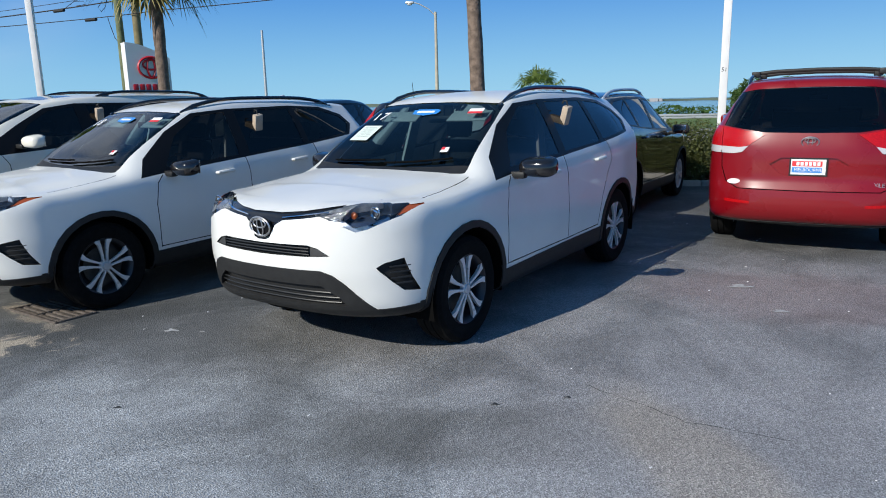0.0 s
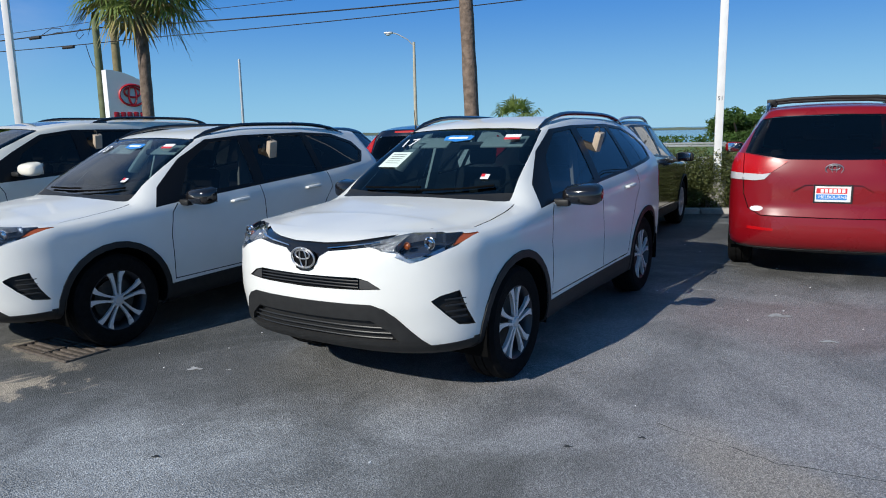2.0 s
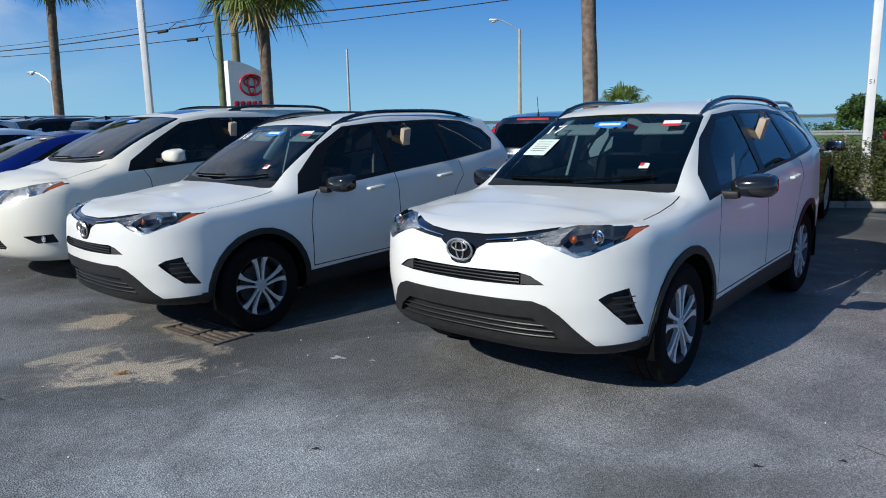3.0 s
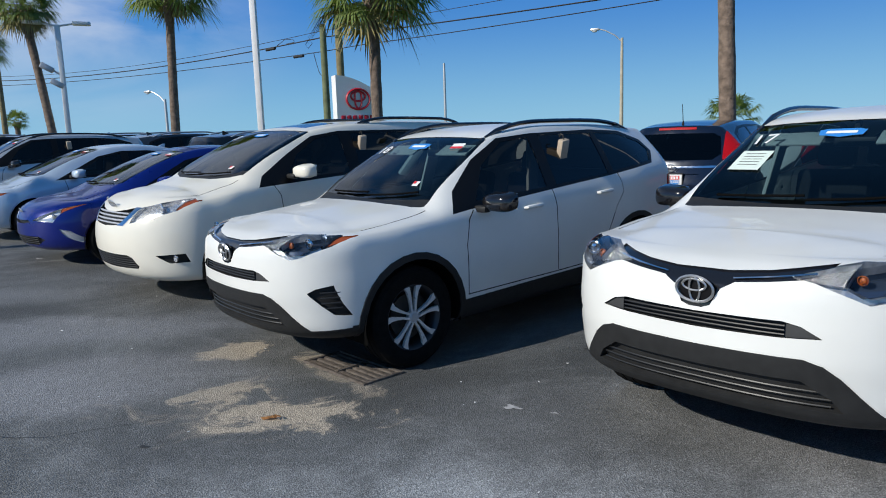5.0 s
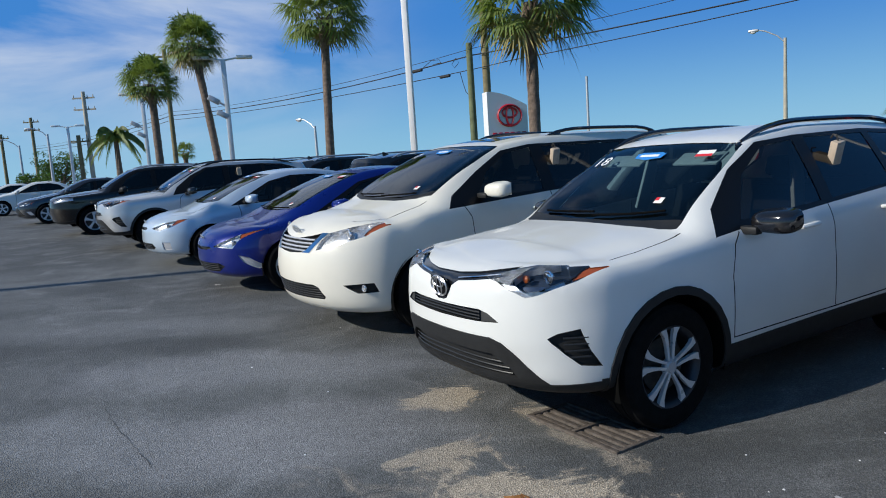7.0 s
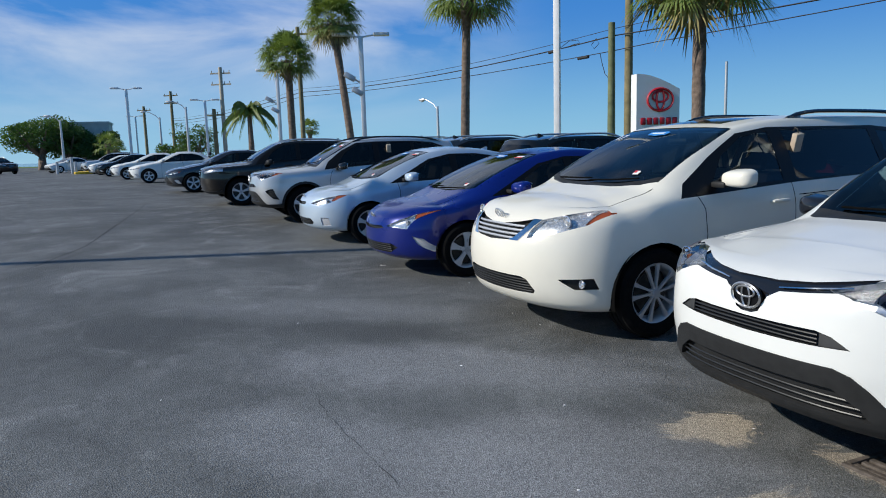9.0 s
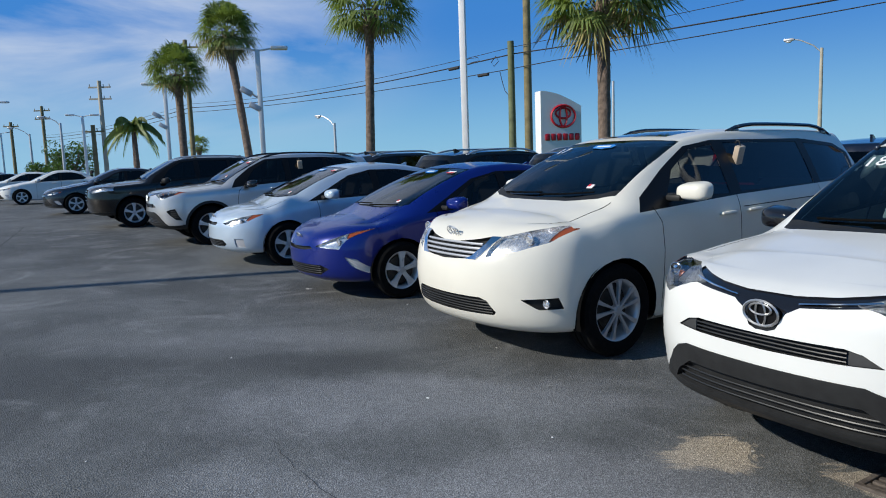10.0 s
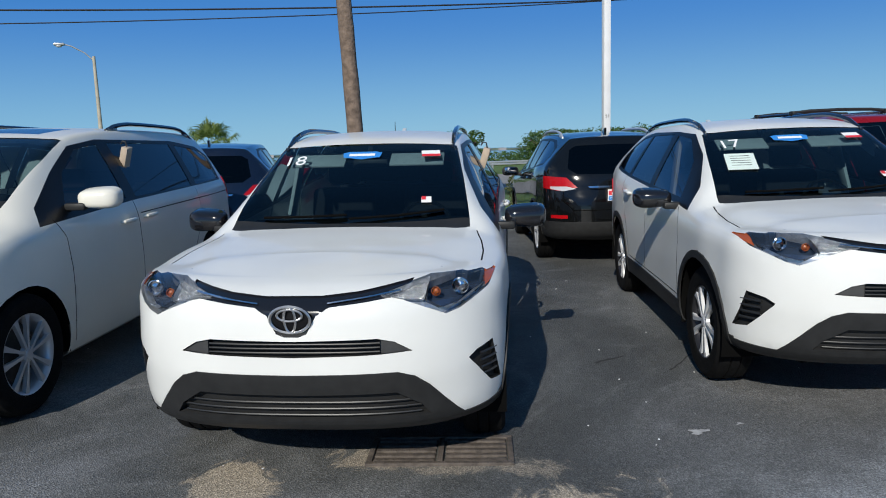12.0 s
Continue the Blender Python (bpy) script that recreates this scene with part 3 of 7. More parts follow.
def car(key, name, label, coat, m, wheels=None, inside_parts=True, box_on=False, seats=None, lamp_mat=None, privacy=None, rails=None):
    c, meshes, tree = model(key)
    top = empty(name, m)
    tagged(top, label, "car", "cars on the lot")
    for nm, k, bm in [(nm, k, bm) for nm, group in meshes.items() for k, bm in enumerate(group)]:
        mat = coat if nm in ("body", "hood", "front_door", "rear_door", "tailgate", "plate_recess") else PARTMAT[nm]
        if nm == "headlight" and lamp_mat:
            mat = lamp_mat
        if nm in ("rear_glass", "quarter_glass", "tail_glass") and privacy:
            mat = privacy
        cached = c.setdefault("cache", {}).get((nm, k, mat.name))
        if cached is None:
            b2 = bm.copy()
            ob = part(nm, b2, mat, top, smooth=38, turn=not (nm.endswith("glass") or nm in ("windscreen", "headlight_cover")))
            c["cache"][(nm, k, mat.name)] = ob.data
        else:
            ob = new(nm, cached)
            ob.parent = top
        if nm.endswith("glass") or nm in ("windscreen", "headlight_cover"):
            ob.visible_shadow = False
    wb, R, tr = c["wb"], c["tyre"], c["track"]
    # wheels with their wells
    for i, ax in enumerate((0, wb)):
        for s in (-1, 1):
            hub = empty("wheel")
            hub.parent = top
            wheel_parts(hub, ax, s * tr, R, c["rim"], c["tyre_w"], wheels or c["wheels"], s)
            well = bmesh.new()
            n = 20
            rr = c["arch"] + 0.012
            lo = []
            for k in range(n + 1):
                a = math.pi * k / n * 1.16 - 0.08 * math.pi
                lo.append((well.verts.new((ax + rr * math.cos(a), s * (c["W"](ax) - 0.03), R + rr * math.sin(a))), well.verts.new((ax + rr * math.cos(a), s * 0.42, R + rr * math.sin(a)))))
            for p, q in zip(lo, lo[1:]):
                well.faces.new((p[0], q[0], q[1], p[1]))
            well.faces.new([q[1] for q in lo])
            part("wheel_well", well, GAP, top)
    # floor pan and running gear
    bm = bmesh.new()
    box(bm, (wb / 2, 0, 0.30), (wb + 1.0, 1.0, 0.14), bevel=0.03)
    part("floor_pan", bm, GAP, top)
    if inside_parts:
        cw = c["cowl"]
        bm = bmesh.new()
        box(bm, (cw[0] + 0.34, 0, cw[1] - 0.13), (0.60, c["W"](0.5) * 1.72, 0.16), Matrix.Rotation(radians(-4), 4, "Y"), bevel=0.05)
        box(bm, (cw[0] + 0.50, 0, cw[1] - 0.30), (0.30, c["W"](0.5) * 1.66, 0.30), bevel=0.05)
        part("dashboard", bm, INTERIOR, top)
        bm = bmesh.new()
        oval(bm, Matrix.Translation((cw[0] + 0.80, -0.36, cw[1] - 0.12)) @ Matrix.Rotation(radians(-65), 4, "Y") @ Matrix.Rotation(radians(90), 4, "Z"), 0.18, 0.18, 0.014)
        box(bm, (cw[0] + 0.79, -0.36, cw[1] - 0.12), (0.05, 0.34, 0.05), Matrix.Rotation(radians(25), 4, "Y"))
        part("steering_wheel", bm, INTERIOR, top)
        sm = seats or FABRIC
        for y in (-0.37, 0.37):
            seat(top, cw[0] + 1.25, y, sm)
        seat(top, cw[0] + 2.15, 0, sm, 1.25, 0.55)
        bm = bmesh.new()
        box(bm, (cw[0] + 1.5, 0, 0.42), (2.6, 1.5, 0.05))
        part("cabin_floor", bm, INTERIOR, top)
        # mirror at the top of the windscreen
        bm = bmesh.new()
        zr = c["ZT"](c["roof0"])
        box(bm, (c["roof0"] - 0.02, 0, zr - 0.15), (0.03, 0.24, 0.06), bevel=0.012)
        box(bm, (c["roof0"] + 0.0, 0, zr - 0.09), (0.02, 0.03, 0.10))
        part("rear_view_mirror", bm, PLASTIC, top)
    # wipers
    cw = c["cowl"]
    for y0, y1 in ((0.52, 0.02), (0.0, -0.55)):
        bm = bmesh.new()
        pts = []
        for k in range(5):
            y = y0 + (y1 - y0) * k / 4
            h, nn = surface_at(tree, (cw[0] + 0.035 + 0.035 * k / 4 + 0.16 * abs(y) ** 2, abs(y), 3), (0, 0, -1))
            if h:
                pts.append((h.x, y, h.z + 0.014))
        if len(pts) > 2:
            path_tube(bm, pts, 0.008, 6)
            part("wiper", bm, GAP, top)
        else:
            bm.free()
    # door mirrors
    mx, mz, ms, mmat = c["mirror"]
    for s in (-1, 1):
        wy = c["W"](mx) - c["tuck"]
        bm = bmesh.new()
        bmesh.ops.create_uvsphere(bm, u_segments=24, v_segments=14, radius=1.0)
        for v in bm.verts:
            p = [math.copysign(abs(q) ** 0.62, q) for q in v.co]
            grow = 0.80 + 0.22 * (p[1] * s + 1) / 2
            deep = 0.105 if p[0] < 0 else 0.04
            v.co = Vector((mx + 0.05 + p[0] * deep * grow + 0.05 * (p[1] * s + 1) / 2, s * (wy + 0.155) + p[1] * 0.132, mz + p[2] * 0.074 * grow + 0.012 * p[0]))
        mo = part("door_mirror", bm, coat if mmat == "paint" else (GLOSSBLACK if mmat == "gloss" else PLASTIC), top)
        bm = bmesh.new()
        box(bm, (mx + 0.0, s * (wy + 0.02), mz - 0.055), (0.07, 0.14, 0.05), bevel=0.015)
        part("mirror_foot", bm, PLASTIC, mo)
        bm = bmesh.new()
        box(bm, (mx + 0.126, s * (wy + 0.155), mz), (0.006, 0.19, 0.115), Matrix.Rotation(radians(-s * 12), 4, "Z"), bevel=0.002)
        part("mirror_glass", bm, CHROME, mo)
    # handles, seated on the doors
    for hx, hz in c["handles"]:
        for s in (-1, 1):
            h, nn = surface_at(tree, (hx, 3, hz), (0, -1, 0))
            if not h:
                continue
            bm = bmesh.new()
            y = h.y
            path_tube(bm, [(hx - 0.10, s * (y - 0.002), hz - 0.006), (hx - 0.085, s * (y + 0.022), hz - 0.002), (hx - 0.03, s * (y + 0.032), hz + 0.002), (hx + 0.04, s * (y + 0.032), hz + 0.004), (hx + 0.085, s * (y + 0.024), hz + 0.004), (hx + 0.10, s * (y - 0.002), hz + 0.002)], [0.012, 0.015, 0.016, 0.016, 0.016, 0.013], 8)
            part("door_handle", bm, CHROME if c.get("chrome_handles") else coat, top)
    # roof rails
    rl = rails if rails is not None else c.get("rails")
    if rl:
        x0, x1, yy, mat, hh = rl
        for s in (-1, 1):
            bm = bmesh.new()
            pts = []
            for k in range(15):
                x = x0 + (x1 - x0) * k / 14
                h, nn = surface_at(tree, (x, yy(x) if callable(yy) else yy, 3), (0, 0, -1))
                e = min(k, 14 - k)
                pts.append((x, s * h.y, h.z + (hh * (0.0, 0.55, 0.85)[e] if e < 3 else hh)))
            rad = [0.012 if min(k, 14 - k) == 0 else 0.019 for k in range(15)]
            path_tube(bm, pts, rad, 8)
            for k in (0, 1, 13, 14) if hh < 0.09 else (0, 1, 7, 13, 14):
                box(bm, (pts[k][0], pts[k][1], pts[k][2] - 0.03), (0.10, 0.03, 0.06), bevel=0.012)
            part("roof_rail", bm, mat, top)
    # antenna fin
    if c.get("fin"):
        h, nn = surface_at(tree, (c["fin"], 0.001, 3), (0, 0, -1))
        bm = bmesh.new()
        prism(bm, [(-0.10, 0), (0.07, 0), (0.075, 0.06), (0.05, 0.062)], 0.03, Matrix.Translation((h.x, 0.015, h.z - 0.005)) @ Matrix.Rotation(radians(90), 4, "X"))
        part("antenna_fin", bm, coat, top)
    if c.get("extras"):
        c["extras"](c, top, tree, coat)
    if box_on:
        lock_box(top, tree, c)
    return top


def slats(parent, tree, name, y0, y1, zs, mat, t=0.008, x_from=-3, both=True, inset=0.012, n=14, sgn=1, yend=None):
    """Bars across an opening of the nose, each following its curve."""
    for i, z in enumerate(zs):
        bm = bmesh.new()
        pts = []
        ya, yb = (-y1, y1) if y0 == 0 else (y0, y1)
        for k in range(n + 1):
            y = ya + (yb - ya) * k / n
            h, nn = surface_at(tree, (x_from, max(abs(y), 0.002), z), (1, 0, 0))
            if h:
                pts.append((h.x + inset, y * sgn, z))
        if len(pts) > 2:
            path_tube(bm, pts, t, 6)
            part(name, bm, mat, parent)
        else:
            bm.free()


def lamp_lens(parent, tree, y, z, r, s, mat=None, back=0.018):
    h, nn = surface_at(tree, (-3, abs(y), z), (1, 0, 0))
    bm = bmesh.new()
    lathe(bm, [(r, 0.0), (r * 1.1, -0.012), (r * 0.98, -0.014), (r * 0.9, 0.004), (r * 0.6, -0.010), (0.001, -0.016)], 20)
    bmesh.ops.transform(bm, matrix=Matrix.Translation((h.x + back + 0.012, s * abs(y), z)) @ Matrix.Rotation(radians(-90), 4, "Z"), verts=bm.verts)
    part("lamp_lens", bm, mat or CHROME, parent)


def lock_box(parent, tree, c):
    """A dealer's key box hung over the edge of a rear door's window."""
    x, z = c["lockbox"]
    h, nn = surface_at(tree, (x, 3, z), (0, -1, 0))
    ob = empty("key_lock_box")
    ob.matrix_world = parent.matrix_world @ Matrix.Translation((h.x, -h.y - 0.035, h.z)) @ Matrix.Rotation(radians(18), 4, "X") @ Matrix.Rotation(radians(-8), 4, "Y")
    tagged(ob, "tan plastic key lock box hung on a car window", "lock box", "key boxes on car windows")
    bm = bmesh.new()
    box(bm, (0, 0, 0), (0.09, 0.055, 0.17), bevel=0.008)
    part("case", bm, BOXTAN, ob)
    bm = bmesh.new()
    box(bm, (0, -0.029, 0.045), (0.055, 0.006, 0.05), bevel=0.002)
    part("cover", bm, BOXTAN, ob)
    bm = bmesh.new()
    path_tube(bm, [(0, 0.0, 0.08), (0, 0.02, 0.12), (0, 0.045, 0.12), (0, 0.055, 0.09)], 0.006, 6)
    part("hook", bm, STEELDARK, ob)
    return ob


def screen_sticker(parent, tree, name, poly, mat, x_hint, y, label="", lift=0.003, text=None, textmat=None, tsize=0.05, roll=0.0):
    """A flat label laid on the windscreen at (x, y); its polygon is (across, up the glass)."""
    h, nn = surface_at(tree, (x_hint, abs(y), 3), (0, 0, -1))
    if y < 0:
        nn = Vector((nn.x, -nn.y, nn.z))
    if nn.z < 0:
        nn = -nn
    across = Vector((0, 0, 1)).cross(nn).normalized()
    up = nn.cross(across).normalized()
    o = Vector((h.x, y, h.z)) + nn * lift
    m = Matrix.Translation(o) @ Matrix((across, up, nn)).transposed().to_4x4() @ Matrix.Rotation(radians(roll), 4, "Z")
    if poly:
        bm = bmesh.new()
        prism(bm, poly, 0.0012, m)
        ob = part(name, bm, mat, parent, label, smooth=0)
    else:
        ob = parent
    if text:
        letters(text, tsize, m @ Matrix.Translation((0, 0, 0.002)), textmat or mat, ob if poly else parent, "lettering")
    return m


def rect(w, h, cx=0.0, cy=0.0):
    return [(cx - w / 2, cy - h / 2), (cx + w / 2, cy - h / 2), (cx + w / 2, cy + h / 2), (cx - w / 2, cy + h / 2)]


GLOSSBAR = material("satin_black_bar", (0.014, 0.0145, 0.015), 0.42, coat=0.15)
SMOKED = glass("smoked_tail_glass", (0.22, 0.24, 0.25))


# ---------------------------------------------------------------- kinds of car
def side_glass(reg, front, rear, quarter, pillar_x, where=lambda p: p.z > 0.9):
    reg("pillar", "side", pillar_x, where)
    reg("front_glass", "side", front, where)
    reg("rear_glass", "side", rear, where)
    if quarter:
        reg("quarter_glass", "side", quarter, where)


def compact_suv_cuts(c, reg):
    wb = c["wb"]
    # lower black cladding
    reg("cladding", "side", [(-0.5, 0.1), (-0.5, 0.405), (0, 0.41), (0.46, 0.40), (2.2, 0.43), (2.66, 0.46), (3.7, 0.46), (3.7, 0.1)], lambda p: True)
    reg("cladding", "rear", [(-0.1, 0.15), (1, 0.15), (1, 0.56), (-0.1, 0.56)], lambda p: p.x > 2.9)
    reg("cladding", "front", [(-0.1, 0.1), (-0.1, 0.385), (0.64, 0.385), (0.80, 0.39), (0.95, 0.40), (0.95, 0.1)], lambda p: p.x < -0.3)
    side_glass(reg, [(0.66, 1.105), (0.87, 1.355), (1.15, 1.520), (1.46, 1.545), (1.46, 1.145)], [(1.58, 1.150), (1.58, 1.555), (2.28, 1.550), (2.28, 1.195)],
               [(2.36, 1.205), (2.36, 1.550), (2.72, 1.525), (3.00, 1.44), (3.07, 1.36), (2.98, 1.265)],
               [(0.40, 1.035), (0.60, 1.055), (1.05, 1.085), (1.6, 1.125), (2.3, 1.175), (3.0, 1.240), (3.12, 1.35), (3.05, 1.46), (2.76, 1.552), (2.3, 1.580), (1.5, 1.575), (1.12, 1.550), (0.80, 1.398), (0.50, 1.185)])
    reg("windscreen", "top", [(0.245, -0.1), (0.25, 0.20), (0.28, 0.45), (0.335, 0.700), (0.70, 0.648), (1.03, 0.592), (1.01, 0.3), (1.0, -0.1)], lambda p: p.y < 0.74)
    reg("cowl", "top", [(0.175, -0.1), (0.18, 0.35), (0.215, 0.62), (0.27, 0.705), (0.335, 0.70), (0.28, 0.45), (0.25, 0.20), (0.245, -0.1)], lambda p: p.y < 0.78)
    reg("tail_glass", "rear", [(-0.1, 1.12), (0.50, 1.13), (0.60, 1.20), (0.56, 1.42), (0.48, 1.47), (-0.1, 1.48)], lambda p: p.x > 2.9)
    reg("tail_light", "rear", [(0.50, 0.97), (0.62, 1.09), (0.95, 1.12), (0.95, 0.98), (0.70, 0.93)], lambda p: p.x > 3.2)
    # doors
    for line in ([(0.60, 1.045), (0.535, 0.98), (0.50, 0.80), (0.50, 0.43)], [(1.51, 1.12), (1.53, 0.98), (1.53, 0.45)], [(2.40, 1.19), (2.44, 1.02), (2.34, 0.90), (2.22, 0.70), (2.14, 0.46)], [(0.50, 0.435), (1.53, 0.44), (2.14, 0.455)]):
        for q in strip(line, 0.008):
            reg("gap", "side", q, lambda p: p.y > 0.5)
    for q in strip([(0.25, 0.745), (0.05, 0.775), (-0.15, 0.79), (-0.34, 0.785)], 0.008):
        reg("gap", "top", q, lambda p: p.z > 0.8)


def rav_cuts(c, reg):
    compact_suv_cuts(c, reg)
    nose = lambda p: p.x < -0.25
    reg("grille_panel", "front", [(-0.100, 0.953), (0.120, 0.953), (0.280, 0.965), (0.420, 0.985), (0.500, 0.996), (0.460, 0.948), (0.300, 0.926), (0.160, 0.911), (0.105, 0.878), (0.065, 0.803), (0.030, 0.790), (-0.100, 0.790)], nose)
    reg("headlight", "front", [(0.365, 0.953), (0.500, 0.990), (0.678, 1.023), (0.811, 1.043), (0.883, 1.046), (0.872, 1.013), (0.822, 0.938), (0.700, 0.873), (0.644, 0.858), (0.567, 0.893), (0.460, 0.933)], lambda p: p.x < -0.361)
    reg("headlight_pocket", "front", [(0.57, 0.983), (0.68, 1.003), (0.81, 1.022), (0.805, 0.955), (0.70, 0.895), (0.645, 0.882), (0.565, 0.925)], lambda p: p.x < -0.361)
    reg("headlight_crystal", "front", [(0.367, 0.953), (0.50, 0.986), (0.568, 0.996), (0.555, 0.925), (0.46, 0.935)], lambda p: p.x < -0.361)
    reg("headlight_amber", "front", [(0.800, 1.039), (0.882, 1.045), (0.871, 1.014), (0.835, 0.958), (0.806, 0.938)], lambda p: p.x < -0.36)
    reg("grille", "front", [(-0.100, 0.770), (0.360, 0.778), (0.430, 0.763), (0.506, 0.718), (0.360, 0.710), (-0.100, 0.700)], nose)
    reg("grille_cap", "front", [(0.372, 0.775), (0.430, 0.762), (0.502, 0.720), (0.372, 0.713)], nose)
    reg("cladding", "front", [(-0.100, 0.624), (0.440, 0.630), (0.511, 0.607), (0.567, 0.562), (0.700, 0.400), (0.722, 0.375), (-0.100, 0.375)], nose)
    reg("lower_grille", "front", [(-0.100, 0.532), (0.430, 0.538), (0.533, 0.470), (0.572, 0.415), (-0.100, 0.405)], nose)
    reg("fog_vent", "front", [(0.735, 0.645), (0.772, 0.672), (0.838, 0.692), (0.852, 0.612), (0.872, 0.480), (0.828, 0.495), (0.772, 0.590)], nose)


def rav_extras(c, top, tree, coat):
    bm = bmesh.new()
    lathe(bm, [(0.001, 0.0), (0.070, 0.004), (0.080, 0.012)], 28)
    for v in bm.verts:
        v.co = Vector((c["nose_x"] - 0.010 + v.co.y, v.co.x * 1.05, 0.868 + v.co.z * 0.72))
    part("badge_plate", bm, PILLARBLACK, top)
    emblem(top, (c["nose_x"] - 0.018, 0, 0.868), 0.086, -6)
    for s in (-1, 1):
        bm = bmesh.new()
        pts = []
        for k in range(9):
            y = 0.15 + 0.30 * k / 8
            z = 0.925 + 0.125 * (y - 0.15)
            h, nn = surface_at(tree, (-3, y, z), (1, 0, 0))
            pts.append((h.x + 0.004, s * y, z))
        path_tube(bm, pts, 0.006, 6)
        part("chrome_strip", bm, CHROME, top)
    slats(top, tree, "grille_bar", 0, 0.37, (0.722, 0.740, 0.758), GLOSSBAR, 0.0045, inset=0.008)
    slats(top, tree, "grille_bar", 0, 0.53, (0.432, 0.462, 0.492), GLOSSBAR, 0.005, inset=0.012)
    for s in (-1, 1):
        slats(top, tree, "vent_bar", 0.785, 0.852, (0.54, 0.575, 0.61, 0.645), GLOSSBAR, 0.006, inset=0.010, n=4, sgn=s)
        lamp_lens(top, tree, 0.70, 0.955, 0.034, s)
        lamp_lens(top, tree, 0.598, 0.945, 0.019, s, BULB, back=0.034)


COMPACT = dict(
    wb=2.66, tyre=0.360, rim=0.228, tyre_w=0.225, track=0.780, arch=0.415, arch_trim=0.048, drop=0.05, tuck=0.035, tension=0.5, wheels="split",
    x_nose=-0.36, x_tail=3.20, nose_x=-0.93, nose_round=2.9, tail_round=3.2,
    W=[(-0.36, 0.902), (0, 0.930), (0.5, 0.918), (1.4, 0.912), (2.66, 0.930), (3.2, 0.875)],
    ZB=[(-0.36, 0.31), (0.0, 0.28), (0.45, 0.235), (2.2, 0.245), (3.2, 0.33)],
    ZS=[(-0.36, 0.980), (0, 0.998), (0.3, 1.010), (0.6, 1.035), (1.5, 1.085), (2.4, 1.150), (3.0, 1.205), (3.2, 1.225)],
    ZT=[(-0.36, 1.058), (0, 1.095), (0.235, 1.120), (0.445, 1.262), (0.825, 1.482), (1.0, 1.570), (1.18, 1.618), (1.7, 1.660), (2.3, 1.655), (2.8, 1.630), (3.2, 1.590)],
    WT=[(-0.36, 0.66), (0, 0.73), (0.235, 0.735), (0.5, 0.69), (1.05, 0.605), (1.7, 0.615), (2.6, 0.595), (3.2, 0.555)],
    nose=[(0.30, 0.34), (0.335, 0.47), (0.40, 0.540), (0.52, 0.565), (0.62, 0.585), (0.72, 0.585), (0.82, 0.575), (0.92, 0.553), (0.962, 0.50), (0.99, 0.41), (1.02, 0.26), (1.059, 0.0)],
    tail=[(0.32, 0.25), (0.40, 0.42), (0.55, 0.455), (0.75, 0.45), (0.95, 0.40), (1.10, 0.36), (1.40, 0.20), (1.52, 0.15), (1.57, 0.12), (1.591, 0.0)],
    cowl=(0.235, 1.12), roof0=1.05, mirror=(0.66, 1.105, 1.0, "gloss"), handles=[(1.24, 1.01), (2.16, 1.045)], fin=2.75, lockbox=(1.78, 1.43),
    rails=(1.05, 2.95, 0.565, GLOSSBLACK, 0.036), cuts=rav_cuts, extras=rav_extras)


def suv_tail_cuts(c, reg):
    compact_suv_cuts(c, reg)
    reg("chrome_trim", "rear", [(-0.1, 0.965), (0.36, 0.965), (0.38, 0.985), (-0.1, 0.985)], lambda p: p.x > 3.2)
    reg("plate_recess", "rear", [(-0.1, 0.79), (0.22, 0.79), (0.36, 0.95), (-0.1, 0.95)], lambda p: p.x > 3.2)
    reg("reflector", "rear", [(0.62, 0.60), (0.80, 0.60), (0.80, 0.64), (0.62, 0.64)], lambda p: p.x > 3.0)
    reg("tail_white", "rear", [(0.52, 0.955), (0.62, 0.985), (0.80, 0.985), (0.80, 0.955), (0.66, 0.930)], lambda p: p.x > 3.2)
    for q in strip([(-0.05, 0.70), (0.55, 0.70), (0.66, 0.80), (0.66, 0.93)], 0.008):
        reg("gap", "rear", q, lambda p: p.x > 3.2)
    reg("grille", "front", [(-0.1, 0.92), (0.30, 0.92), (0.22, 0.60), (-0.1, 0.58)], lambda p: p.x < -0.3)
    reg("headlight", "front", [(0.42, 0.90), (0.93, 0.99), (0.93, 0.90), (0.52, 0.83)], lambda p: p.x < -0.3)


def suv_tail_extras(c, top, tree, coat):
    h, nn = surface_at(tree, (6, 0.01, 0.87), (-1, 0, 0))
    plate(top, h.x - 0.01, 0, 0.87, ((None, 0.030, 0.034), ("MELBOURNE", -0.030, 0.042)), 1)
    bm = bmesh.new()
    path_tube(bm, [(3.36, 0.0, 1.20), (3.35, 0.16, 1.21), (3.33, 0.34, 1.20)], 0.012, 6)
    part("rear_wiper", bm, PLASTIC, top)
    slats(top, tree, "grille_bar", 0, 0.24, (0.66, 0.74, 0.82, 0.88), CHROME, 0.012, inset=0.0)


SUV_B = dict(COMPACT, cuts=suv_tail_cuts, extras=suv_tail_extras, wheels="five", arch_trim=0.025, rails=(1.15, 2.9, 0.565, ALLOY, 0.045))
SUV_B["mirror"] = (0.66, 1.10, 1.0, "plastic")


